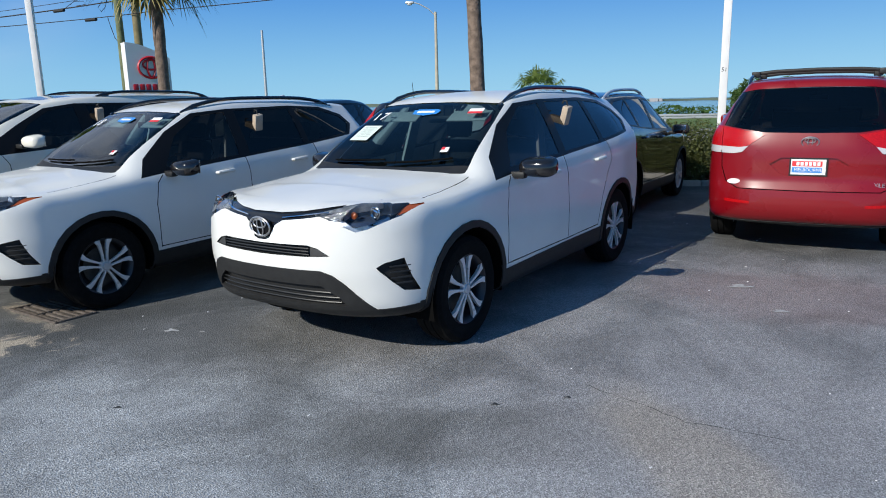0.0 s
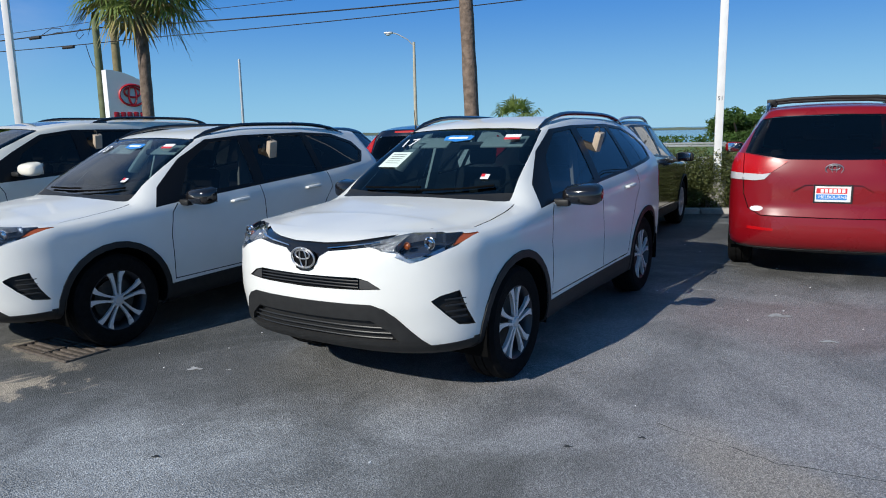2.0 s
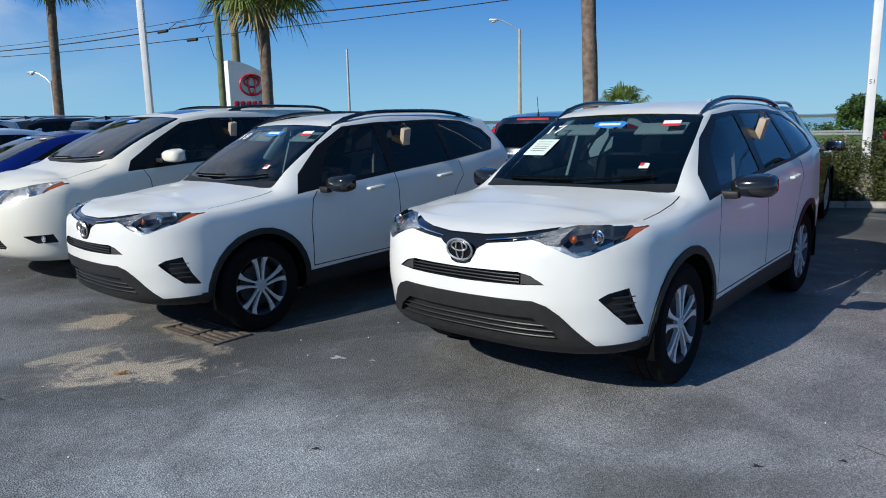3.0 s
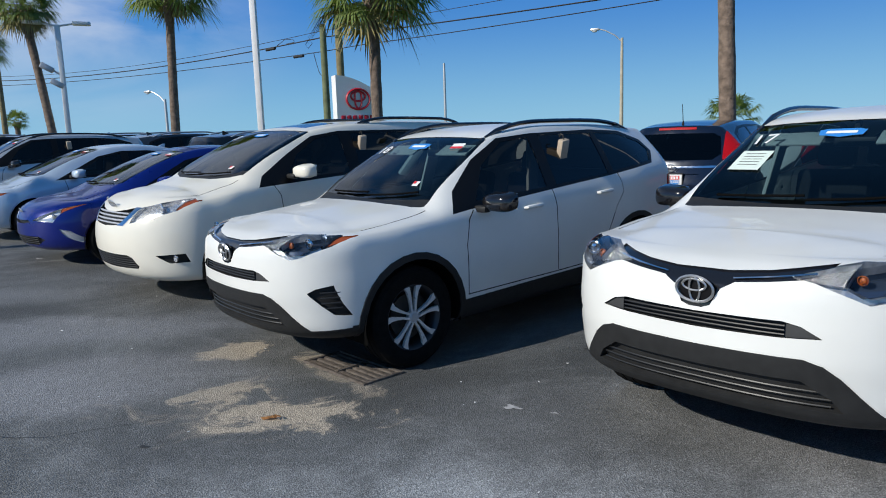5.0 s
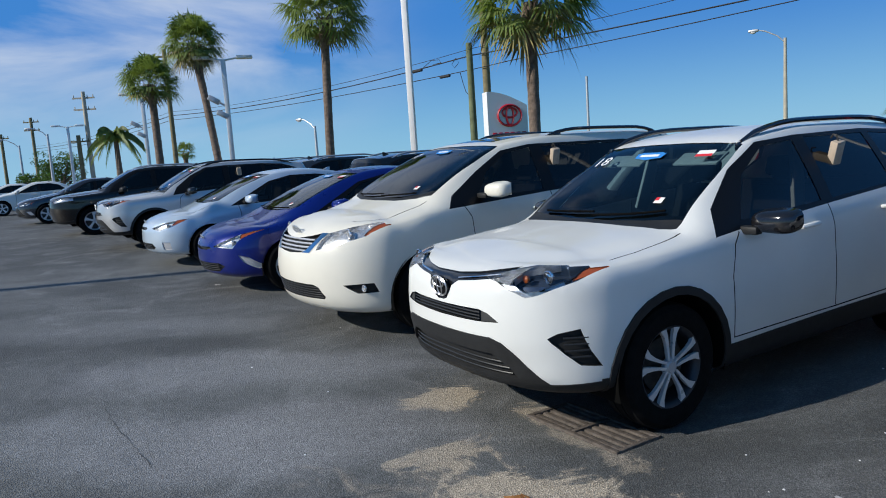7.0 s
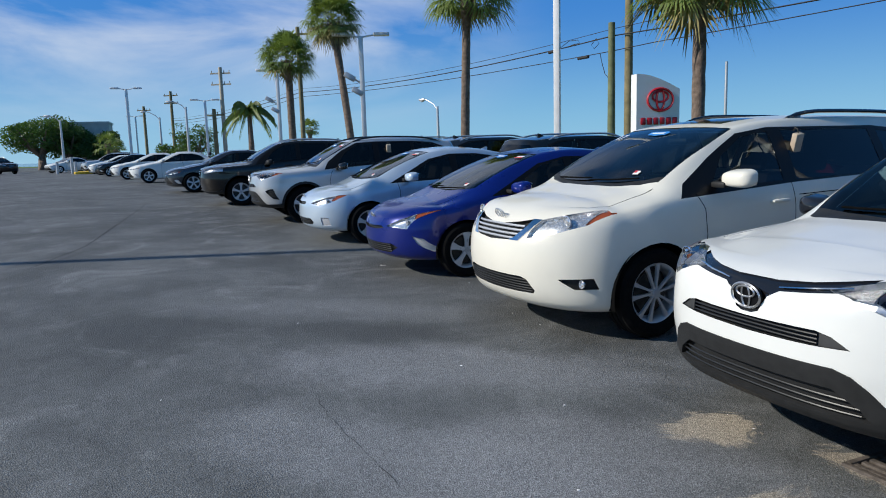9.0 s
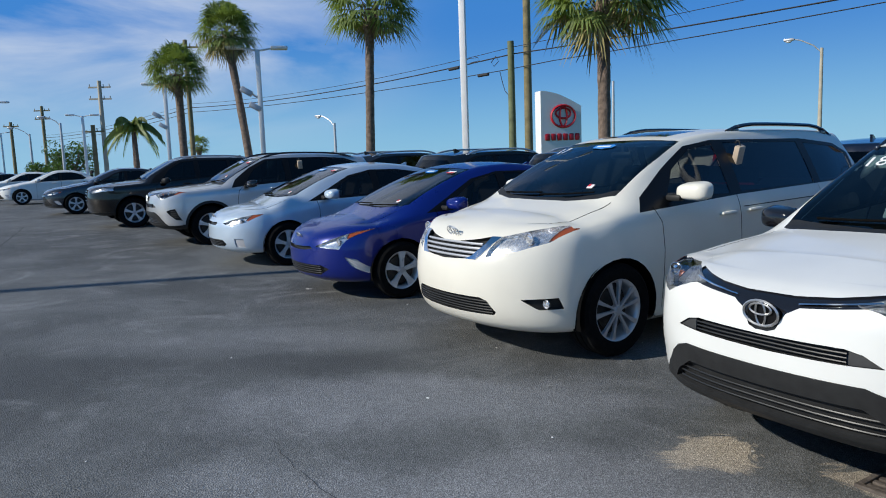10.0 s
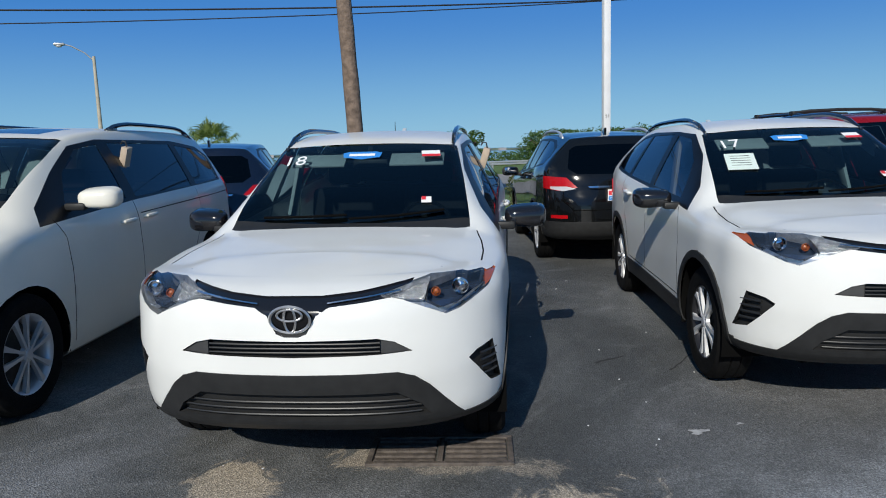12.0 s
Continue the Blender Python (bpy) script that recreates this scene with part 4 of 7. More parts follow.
def crossover_cuts(c, reg):
    compact_suv_cuts(c, reg)
    back = lambda p: p.x > 2.9
    reg("tail_light", "rear", [(0.62, 1.13), (0.82, 1.14), (0.74, 1.52), (0.60, 1.52)], back)
    reg("tail_light", "rear", [(-0.1, 1.525), (0.25, 1.522), (0.25, 1.550), (-0.1, 1.555)], back)
    reg("chrome_trim", "rear", [(-0.1, 1.02), (0.56, 1.03), (0.56, 1.055), (-0.1, 1.045)], back)
    reg("plate_recess", "rear", [(-0.1, 0.79), (0.22, 0.79), (0.36, 0.95), (-0.1, 0.95)], back)


def crossover_extras(c, top, tree, coat):
    h, nn = surface_at(tree, (6, 0.01, 0.87), (-1, 0, 0))
    plate(top, h.x - 0.01, 0, 0.87, ((None, 0.030, 0.034), ("MELBOURNE", -0.030, 0.042)), 1)
    emblem(top, (h.x + 0.01, 0, 1.03), 0.07, 12, -1)
    bm = bmesh.new()
    h, nn = surface_at(tree, (3.1, 0.01, 3), (0, 0, -1))
    tube(bm, (h.x, 0, h.z - 0.01), (h.x, 0, h.z + 0.04), 0.02, 0.012, 8)
    tube(bm, (h.x, 0, h.z + 0.03), (h.x + 0.05, 0, h.z + 0.27), 0.006, 0.004, 6)
    part("aerial", bm, PLASTIC, top)


CROSSOVER = dict(COMPACT, cuts=crossover_cuts, extras=crossover_extras, wheels="five", arch_trim=0.025, rails=None, fin=None)


def van_cuts(c, reg):
    side = lambda p: p.z > 0.95
    side_glass(reg, [(0.58, 1.165), (0.80, 1.400), (1.09, 1.560), (1.40, 1.605), (1.40, 1.185)], [(1.56, 1.19), (1.56, 1.615), (2.72, 1.61), (2.72, 1.215)],
               [(2.84, 1.22), (2.84, 1.60), (3.40, 1.555), (3.58, 1.48), (3.52, 1.255)],
               [(0.24, 1.090), (0.32, 1.20), (0.68, 1.405), (1.05, 1.590), (1.42, 1.64), (2.8, 1.64), (3.44, 1.585), (3.64, 1.49), (3.57, 1.235), (1.5, 1.165)], side)
    reg("windscreen", "top", [(0.03, -0.1), (0.06, 0.35), (0.15, 0.62), (0.235, 0.745), (0.70, 0.695), (1.05, 0.645), (1.02, 0.3), (1.0, -0.1)], lambda p: p.y < 0.79)
    reg("cowl", "top", [(-0.03, -0.1), (0.0, 0.35), (0.09, 0.62), (0.17, 0.745), (0.235, 0.745), (0.15, 0.62), (0.06, 0.35), (0.03, -0.1)], lambda p: p.y < 0.82)
    nose = lambda p: p.x < -0.15
    reg("grille", "front", [(-0.1, 0.905), (0.10, 0.905), (0.30, 0.93), (0.42, 0.955), (0.40, 0.90), (0.30, 0.80), (0.24, 0.785), (-0.1, 0.765)], nose)
    reg("chrome_trim", "front", [(0.42, 0.955), (0.50, 0.955), (0.44, 0.87), (0.36, 0.785), (0.25, 0.785), (0.31, 0.81), (0.40, 0.90)], nose)
    reg("headlight", "front", [(0.50, 0.955), (0.66, 1.0), (0.82, 1.04), (0.905, 1.055), (0.885, 1.01), (0.82, 0.925), (0.66, 0.86), (0.44, 0.81), (0.45, 0.87)], lambda p: p.x < -0.34)
    reg("headlight_amber", "front", [(0.835, 1.041), (0.904, 1.054), (0.884, 1.012), (0.83, 0.94), (0.81, 0.93)], lambda p: p.x < -0.36)
    reg("lower_grille", "front", [(-0.1, 0.50), (0.40, 0.505), (0.46, 0.485), (0.52, 0.40), (0.50, 0.375), (-0.1, 0.365)], nose)
    reg("fog_vent", "front", [(0.70, 0.510), (0.872, 0.522), (0.885, 0.438), (0.79, 0.434)], nose)
    for line in ([(0.40, 1.12), (0.47, 1.0), (0.49, 0.80), (0.47, 0.32)], [(1.48, 1.16), (1.50, 0.98), (1.50, 0.32)], [(2.78, 1.20), (2.80, 1.0), (2.72, 0.80), (2.56, 0.60), (2.50, 0.32)], [(1.55, 1.06), (3.90, 1.12)]):
        for q in strip(line, 0.008):
            reg("gap", "side", q, lambda p: p.y > 0.5)
    for q in strip([(0.10, 0.76), (-0.30, 0.72), (-0.46, 0.68), (-0.56, 0.56)], 0.008):
        reg("gap", "top", q, lambda p: p.z > 0.8)
    reg("sunroof", "top", [(1.16, -0.1), (1.16, 0.42), (1.56, 0.44), (1.56, -0.1)], lambda p: p.z > 1.5)
    # tail
    tail = lambda p: p.x > 3.3
    reg("tail_glass", "rear", [(-0.1, 1.20), (0.40, 1.205), (0.62, 1.24), (0.80, 1.27), (0.72, 1.50), (0.66, 1.60), (0.50, 1.625), (-0.1, 1.64)], tail)
    reg("tail_light", "rear", [(0.40, 1.185), (0.62, 1.225), (0.80, 1.26), (0.99, 1.28), (0.99, 1.07), (0.62, 1.055), (0.54, 1.08)], lambda p: p.x > 3.6)
    reg("tail_white", "rear", [(0.545, 1.075), (0.62, 1.06), (0.99, 1.075), (0.99, 1.005), (0.68, 0.998), (0.60, 1.012)], lambda p: p.x > 3.6)
    reg("plate_recess", "rear", [(-0.1, 0.79), (0.22, 0.79), (0.34, 0.90), (0.24, 0.965), (-0.1, 0.97)], tail)
    reg("reflector", "rear", [(0.50, 0.505), (0.74, 0.515), (0.74, 0.545), (0.50, 0.53)], lambda p: p.x > 3.6)
    for q in strip([(-0.05, 0.648), (0.62, 0.655), (0.74, 0.72), (0.79, 0.86), (0.80, 1.02)], 0.009) + strip([(0.80, 1.26), (0.80, 1.06)], 0.008):
        reg("gap", "rear", q, tail)
    reg("cladding", "rear", [(-0.1, 0.2), (0.9, 0.2), (0.9, 0.325), (-0.1, 0.325)], lambda p: p.x > 3.5)


def van_extras(c, top, tree, coat):
    h, nn = surface_at(tree, (-3, 0.01, 0.955), (1, 0, 0))
    emblem(top, (h.x - 0.030, 0, 0.972), 0.072, -30)
    slats(top, tree, "grille_bar", 0, 0.37, (0.80, 0.832, 0.864, 0.896), ALLOY, 0.010, inset=0.010)
    slats(top, tree, "mesh_bar", 0, 0.49, (0.39, 0.412, 0.434, 0.456, 0.478), PLASTIC, 0.006, inset=0.008)
    for s in (-1, 1):
        lamp_lens(top, tree, 0.68, 0.945, 0.045, s, CLEARCHROME)
        lamp_lens(top, tree, 0.825, 0.478, 0.031, s, CLEARCHROME, back=-0.006)
    h, nn = surface_at(tree, (7, 0.01, 1.115), (-1, 0, 0))
    emblem(top, (h.x + 0.01, 0, 1.115), 0.075, 12, -1)
    h, nn = surface_at(tree, (7, 0.01, 0.88), (-1, 0, 0))
    plate(top, h.x - 0.012, 0, 0.88, ((None, 0.030, 0.034), ("MELBOURNE", -0.030, 0.042)), 1)
    if coat is RED:
        for x in (2.1, 3.0):
            bm = bmesh.new()
            z = c["ZT"](x) + 0.045
            path_tube(bm, [(x, -0.63, z - 0.01), (x, -0.4, z + 0.012), (x, 0, z + 0.02), (x, 0.4, z + 0.012), (x, 0.63, z - 0.01)], 0.020, 8)
            part("cross_bar", bm, PLASTIC, top)
            for q in (-0.6, 0.6):
                bm = bmesh.new()
                box(bm, (x, q, z - 0.015), (0.10, 0.09, 0.06), bevel=0.012)
                part("bar_clamp", bm, PLASTIC, top)
    h, nn = surface_at(tree, (7, 0.62, 0.72), (-1, 0, 0))
    bm = bmesh.new()
    lathe(bm, [(0.001, 0.004), (0.045, 0.004), (0.05, 0.0)], 20)
    for v in bm.verts:
        v.co = Vector((v.co.y, v.co.x * 1.25, v.co.z * 0.55))
    bmesh.ops.translate(bm, vec=(h.x + 0.003, -0.66, 0.72), verts=bm.verts)
    part("dealer_sticker", bm, STICKWHITE, top, "oval white sticker")
    letters("XLE", 0.055, Matrix.Translation((h.x + 0.012, 0.60, 0.72)) @ Matrix(((0, 0, 1), (1, 0, 0), (0, 1, 0))).to_4x4(), CHROME, top, "trim_lettering", 0.003)


VAN = dict(
    wb=3.03, tyre=0.362, rim=0.235, tyre_w=0.235, track=0.835, arch=0.405, drop=0.055, tuck=0.04, tension=0.5, wheels="ten",
    x_nose=-0.30, x_tail=3.62, nose_x=-0.98, nose_round=2.4, tail_round=4.2,
    W=[(-0.30, 0.935), (0, 0.978), (0.6, 0.975), (1.5, 0.975), (3.03, 0.978), (3.62, 0.945)],
    ZB=[(-0.30, 0.23), (0.45, 0.21), (2.6, 0.22), (3.62, 0.30)],
    ZS=[(-0.30, 1.00), (0, 1.055), (0.3, 1.08), (0.6, 1.10), (1.5, 1.135), (2.8, 1.165), (3.62, 1.205)],
    ZT=[(-0.30, 1.105), (-0.1, 1.155), (0.02, 1.185), (0.25, 1.315), (0.70, 1.540), (0.95, 1.640), (1.15, 1.690), (1.7, 1.745), (2.5, 1.760), (3.2, 1.755), (3.62, 1.725)],
    WT=[(-0.30, 0.70), (0, 0.76), (0.3, 0.75), (1.0, 0.665), (1.7, 0.67), (2.8, 0.655), (3.62, 0.615)],
    nose=[(0.22, 0.40), (0.26, 0.54), (0.34, 0.62), (0.46, 0.66), (0.60, 0.675), (0.75, 0.660), (0.86, 0.615), (0.94, 0.555), (1.0, 0.46), (1.05, 0.33), (1.085, 0.18), (1.106, 0.0)],
    tail=[(0.29, 0.30), (0.36, 0.42), (0.50, 0.475), (0.66, 0.46), (0.72, 0.43), (1.0, 0.415), (1.20, 0.375), (1.45, 0.27), (1.60, 0.215), (1.68, 0.18), (1.71, 0.13), (1.726, 0.0)],
    cowl=(0.02, 1.18), roof0=1.08, mirror=(0.62, 1.24, 1.0, "paint"), handles=[(1.30, 1.02), (1.68, 1.03)], fin=None, lockbox=(1.66, 1.50),
    rails=(1.75, 3.50, 0.62, GLOSSBLACK, 0.05), cuts=van_cuts, extras=van_extras)


def hatch_cuts(c, reg):
    hi = lambda p: p.z > 0.85
    side_glass(reg, [(0.62, 0.985), (1.10, 1.265), (1.42, 1.335), (1.42, 1.005)], [(1.54, 1.01), (1.54, 1.345), (2.10, 1.325), (2.32, 1.27), (2.34, 1.06)],
               [(2.42, 1.075), (2.42, 1.255), (2.86, 1.16), (2.80, 1.12)],
               [(0.34, 0.925), (1.06, 1.285), (1.44, 1.365), (1.9, 1.365), (2.3, 1.315), (2.95, 1.165), (2.86, 1.10), (1.5, 0.98)], hi)
    reg("windscreen", "top", [(0.00, -0.1), (0.03, 0.3), (0.13, 0.60), (0.20, 0.66), (0.75, 0.590), (1.10, 0.545), (1.06, 0.3), (1.04, -0.1)], lambda p: p.y < 0.70)
    nose = lambda p: p.x < -0.1
    reg("grille", "front", c["f_grille"], nose)
    reg("lower_grille", "front", c["f_lower"], nose)
    reg("headlight", "front", c["f_lamp"], lambda p: p.x < -0.12)
    reg("headlight_amber", "front", c["f_amber"], lambda p: p.x < -0.12)
    reg("fog_lamp", "front", c["f_fog"], nose)
    for line in ([(0.46, 0.96), (0.50, 0.80), (0.48, 0.26)], [(1.48, 0.99), (1.50, 0.85), (1.48, 0.26)], [(2.34, 1.05), (2.30, 0.80), (2.12, 0.50)]):
        for q in strip(line, 0.008):
            reg("gap", "side", q, lambda p: p.y > 0.5)
    for q in strip([(0.05, 0.64), (-0.30, 0.60), (-0.52, 0.50)], 0.007):
        reg("gap", "top", q, lambda p: p.z > 0.7)
    reg("tail_light", "rear", [(0.55, 0.80), (0.95, 0.80), (0.95, 1.02), (0.62, 1.02)], lambda p: p.x > 2.8)
    reg("tail_glass", "rear", [(-0.1, 0.95), (0.55, 0.95), (0.50, 1.22), (-0.1, 1.25)], lambda p: p.x > 2.6)


def hatch_extras(c, top, tree, coat):
    bz = c["badge_z"]
    h, nn = surface_at(tree, (-3, 0.01, bz), (1, 0, 0))
    emblem(top, (h.x - 0.010, 0, bz), 0.068, -25)
    slats(top, tree, "grille_bar", 0, c["f_lower"][1][0] * 0.96, c["f_bars"], PLASTIC, 0.006, inset=0.008)
    for s in (-1, 1):
        lamp_lens(top, tree, c["lamp_at"][0], c["lamp_at"][1], 0.035, s, CLEARCHROME, back=0.022)


HATCH = dict(
    wb=2.70, tyre=0.318, rim=0.205, tyre_w=0.200, track=0.765, arch=0.355, drop=0.05, tuck=0.04, tension=0.5, wheels="five",
    x_nose=-0.25, x_tail=3.10, nose_x=-0.93, nose_round=2.3, tail_round=3.5,
    W=[(-0.25, 0.830), (0, 0.868), (0.6, 0.872), (1.5, 0.875), (2.7, 0.868), (3.1, 0.82)],
    ZB=[(-0.25, 0.20), (0.45, 0.18), (2.4, 0.19), (3.1, 0.26)],
    ZS=[(-0.25, 0.80), (0, 0.85), (0.3, 0.90), (0.6, 0.93), (1.5, 0.97), (2.3, 1.02), (3.1, 1.06)],
    ZT=[(-0.25, 0.885), (-0.12, 0.925), (0.0, 0.970), (0.30, 1.115), (0.75, 1.310), (1.05, 1.410), (1.30, 1.455), (1.65, 1.475), (2.1, 1.445), (2.6, 1.35), (3.1, 1.205)],
    WT=[(-0.25, 0.62), (0, 0.67), (0.3, 0.665), (1.1, 0.575), (1.7, 0.58), (2.5, 0.55), (3.1, 0.52)],
    nose=[(0.19, 0.42), (0.23, 0.56), (0.30, 0.63), (0.42, 0.66), (0.58, 0.655), (0.69, 0.61), (0.76, 0.52), (0.81, 0.38), (0.85, 0.23), (0.886, 0.0)],
    tail=[(0.25, 0.25), (0.40, 0.36), (0.60, 0.38), (0.90, 0.34), (1.05, 0.30), (1.18, 0.16), (1.206, 0.0)],
    cowl=(0.0, 0.965), roof0=1.12, mirror=(0.58, 1.03, 1.0, "paint"), handles=[(1.28, 0.88), (2.14, 0.91)], fin=2.35, lockbox=(1.8, 1.25), rails=None,
    f_grille=[(-0.1, 0.640), (0.22, 0.650), (0.26, 0.63), (0.20, 0.605), (-0.1, 0.60)], f_lower=[(-0.1, 0.40), (0.40, 0.40), (0.46, 0.34), (0.40, 0.30), (-0.1, 0.29)],
    f_bars=(0.31, 0.335, 0.36, 0.385), f_lamp=[(0.40, 0.635), (0.60, 0.715), (0.74, 0.765), (0.80, 0.775), (0.78, 0.735), (0.72, 0.66), (0.58, 0.60)], f_amber=[(0.735, 0.763), (0.799, 0.774), (0.779, 0.737), (0.735, 0.685), (0.71, 0.68)],
    f_fog=[(0.60, 0.42), (0.70, 0.42), (0.70, 0.30), (0.60, 0.30)], lamp_at=(0.64, 0.675), badge_z=0.715, cuts=hatch_cuts, extras=hatch_extras)
HATCH_NEW = dict(
    HATCH, f_grille=[(-0.1, 0.580), (0.32, 0.600), (0.36, 0.575), (0.22, 0.555), (-0.1, 0.545)], f_lower=[(-0.1, 0.40), (0.48, 0.40), (0.56, 0.36), (0.44, 0.29), (-0.1, 0.28)],
    f_lamp=[(0.40, 0.60), (0.60, 0.70), (0.73, 0.77), (0.80, 0.80), (0.78, 0.765), (0.70, 0.68), (0.66, 0.58), (0.58, 0.585)], f_amber=[(0.69, 0.745), (0.799, 0.798), (0.779, 0.767), (0.70, 0.69)],
    f_fog=[(0.70, 0.50), (0.77, 0.47), (0.83, 0.34), (0.80, 0.32), (0.74, 0.40)], badge_z=0.69, lamp_at=(0.62, 0.655))
SEDAN = dict(
    HATCH, rim=0.215, tyre=0.330, arch=0.365,
    ZT=[(-0.25, 0.88), (-0.05, 0.93), (0.28, 0.985), (0.55, 1.10), (0.90, 1.27), (1.18, 1.375), (1.45, 1.42), (1.9, 1.42), (2.3, 1.35), (2.7, 1.18), (2.95, 1.10), (3.1, 1.085)],
    ZS=[(-0.25, 0.81), (0, 0.86), (0.3, 0.905), (0.6, 0.93), (1.5, 0.955), (2.3, 0.98), (3.1, 1.0)],
    tail=[(0.25, 0.35), (0.40, 0.50), (0.60, 0.52), (0.90, 0.48), (1.05, 0.36), (1.086, 0.0)],
    WT=[(-0.25, 0.62), (0, 0.68), (0.3, 0.68), (1.2, 0.56), (1.9, 0.56), (2.6, 0.60), (3.1, 0.62)], cowl=(0.28, 0.985), roof0=1.25,
    f_grille=[(-0.1, 0.66), (0.34, 0.67), (0.38, 0.64), (0.30, 0.62), (-0.1, 0.61)], f_lower=[(-0.1, 0.56), (0.42, 0.57), (0.66, 0.32), (0.60, 0.28), (-0.1, 0.27)], f_bars=(0.31, 0.36, 0.41, 0.46, 0.51),
    f_lamp=[(0.42, 0.665), (0.66, 0.70), (0.80, 0.735), (0.79, 0.70), (0.70, 0.635), (0.46, 0.62)], f_amber=[(0.765, 0.725), (0.799, 0.734), (0.789, 0.70), (0.765, 0.68)], f_fog=[(0.70, 0.45), (0.78, 0.45), (0.80, 0.32), (0.76, 0.32)], lamp_at=(0.62, 0.66), badge_z=0.70)


def sedan_cuts(c, reg):
    hi = lambda p: p.z > 0.85
    side_glass(reg, [(0.80, 0.985), (1.20, 1.225), (1.46, 1.295), (1.46, 1.0)], [(1.56, 1.005), (1.56, 1.305), (1.95, 1.30), (2.25, 1.22), (2.42, 1.07), (2.36, 1.03)], None,
               [(0.60, 0.945), (1.18, 1.25), (1.46, 1.325), (1.95, 1.325), (2.3, 1.235), (2.52, 1.06), (2.40, 1.0), (1.5, 0.975)], hi)
    reg("windscreen", "top", [(0.28, -0.1), (0.31, 0.3), (0.40, 0.62), (0.80, 0.57), (1.22, 0.50), (1.20, 0.3), (1.18, -0.1)], lambda p: p.y < 0.70)
    nose = lambda p: p.x < -0.1
    for nm, k in (("grille", "f_grille"), ("lower_grille", "f_lower"), ("headlight", "f_lamp"), ("headlight_amber", "f_amber"), ("fog_lamp", "f_fog")):
        reg(nm, "front", c[k], nose)
    for line in ([(0.56, 0.95), (0.58, 0.80), (0.56, 0.26)], [(1.50, 0.98), (1.52, 0.85), (1.50, 0.26)]):
        for q in strip(line, 0.008):
            reg("gap", "side", q, lambda p: p.y > 0.5)


SEDAN["cuts"] = sedan_cuts
SPECS = {"rav": COMPACT, "suv": SUV_B, "crossover": CROSSOVER, "van": VAN, "hatch": HATCH, "hatch_new": HATCH_NEW, "sedan": SEDAN}


# ---------------------------------------------------------------- ground
def rise(x):
    """The long slope up towards the far end of the lot."""
    u = -8.5 - x
    return 0.50 * (1 - math.exp(-0.5 * (u + math.sqrt(u * u + 6)) / 15)) if x < 12 else 0.0


def height(x, y):
    """The lot falls gently towards its drain and climbs along the row."""
    return rise(x) + 0.07 * (1 - math.exp(-((x + 4.3) ** 2 + (y - 4.8) ** 2) / 5.0))


def stand(x, y, deg, wb=2.7):
    """The pose of a car that stands with its four wheels on the lot."""
    c, s = math.cos(radians(deg)), math.sin(radians(deg))
    f = (height(x - s * 0.8, y + c * 0.8), height(x + s * 0.8, y - c * 0.8))
    bx, by = x + c * wb, y + s * wb
    b = (height(bx - s * 0.8, by + c * 0.8), height(bx + s * 0.8, by - c * 0.8))
    pitch = math.atan2(sum(f) / 2 - sum(b) / 2, wb)
    roll = math.atan2((f[0] + b[0]) / 2 - (f[1] + b[1]) / 2, 1.6)
    return Matrix.Translation((x, y, sum(f) / 2)) @ Matrix.Rotation(radians(deg), 4, "Z") @ Matrix.Rotation(pitch, 4, "Y") @ Matrix.Rotation(roll, 4, "X")


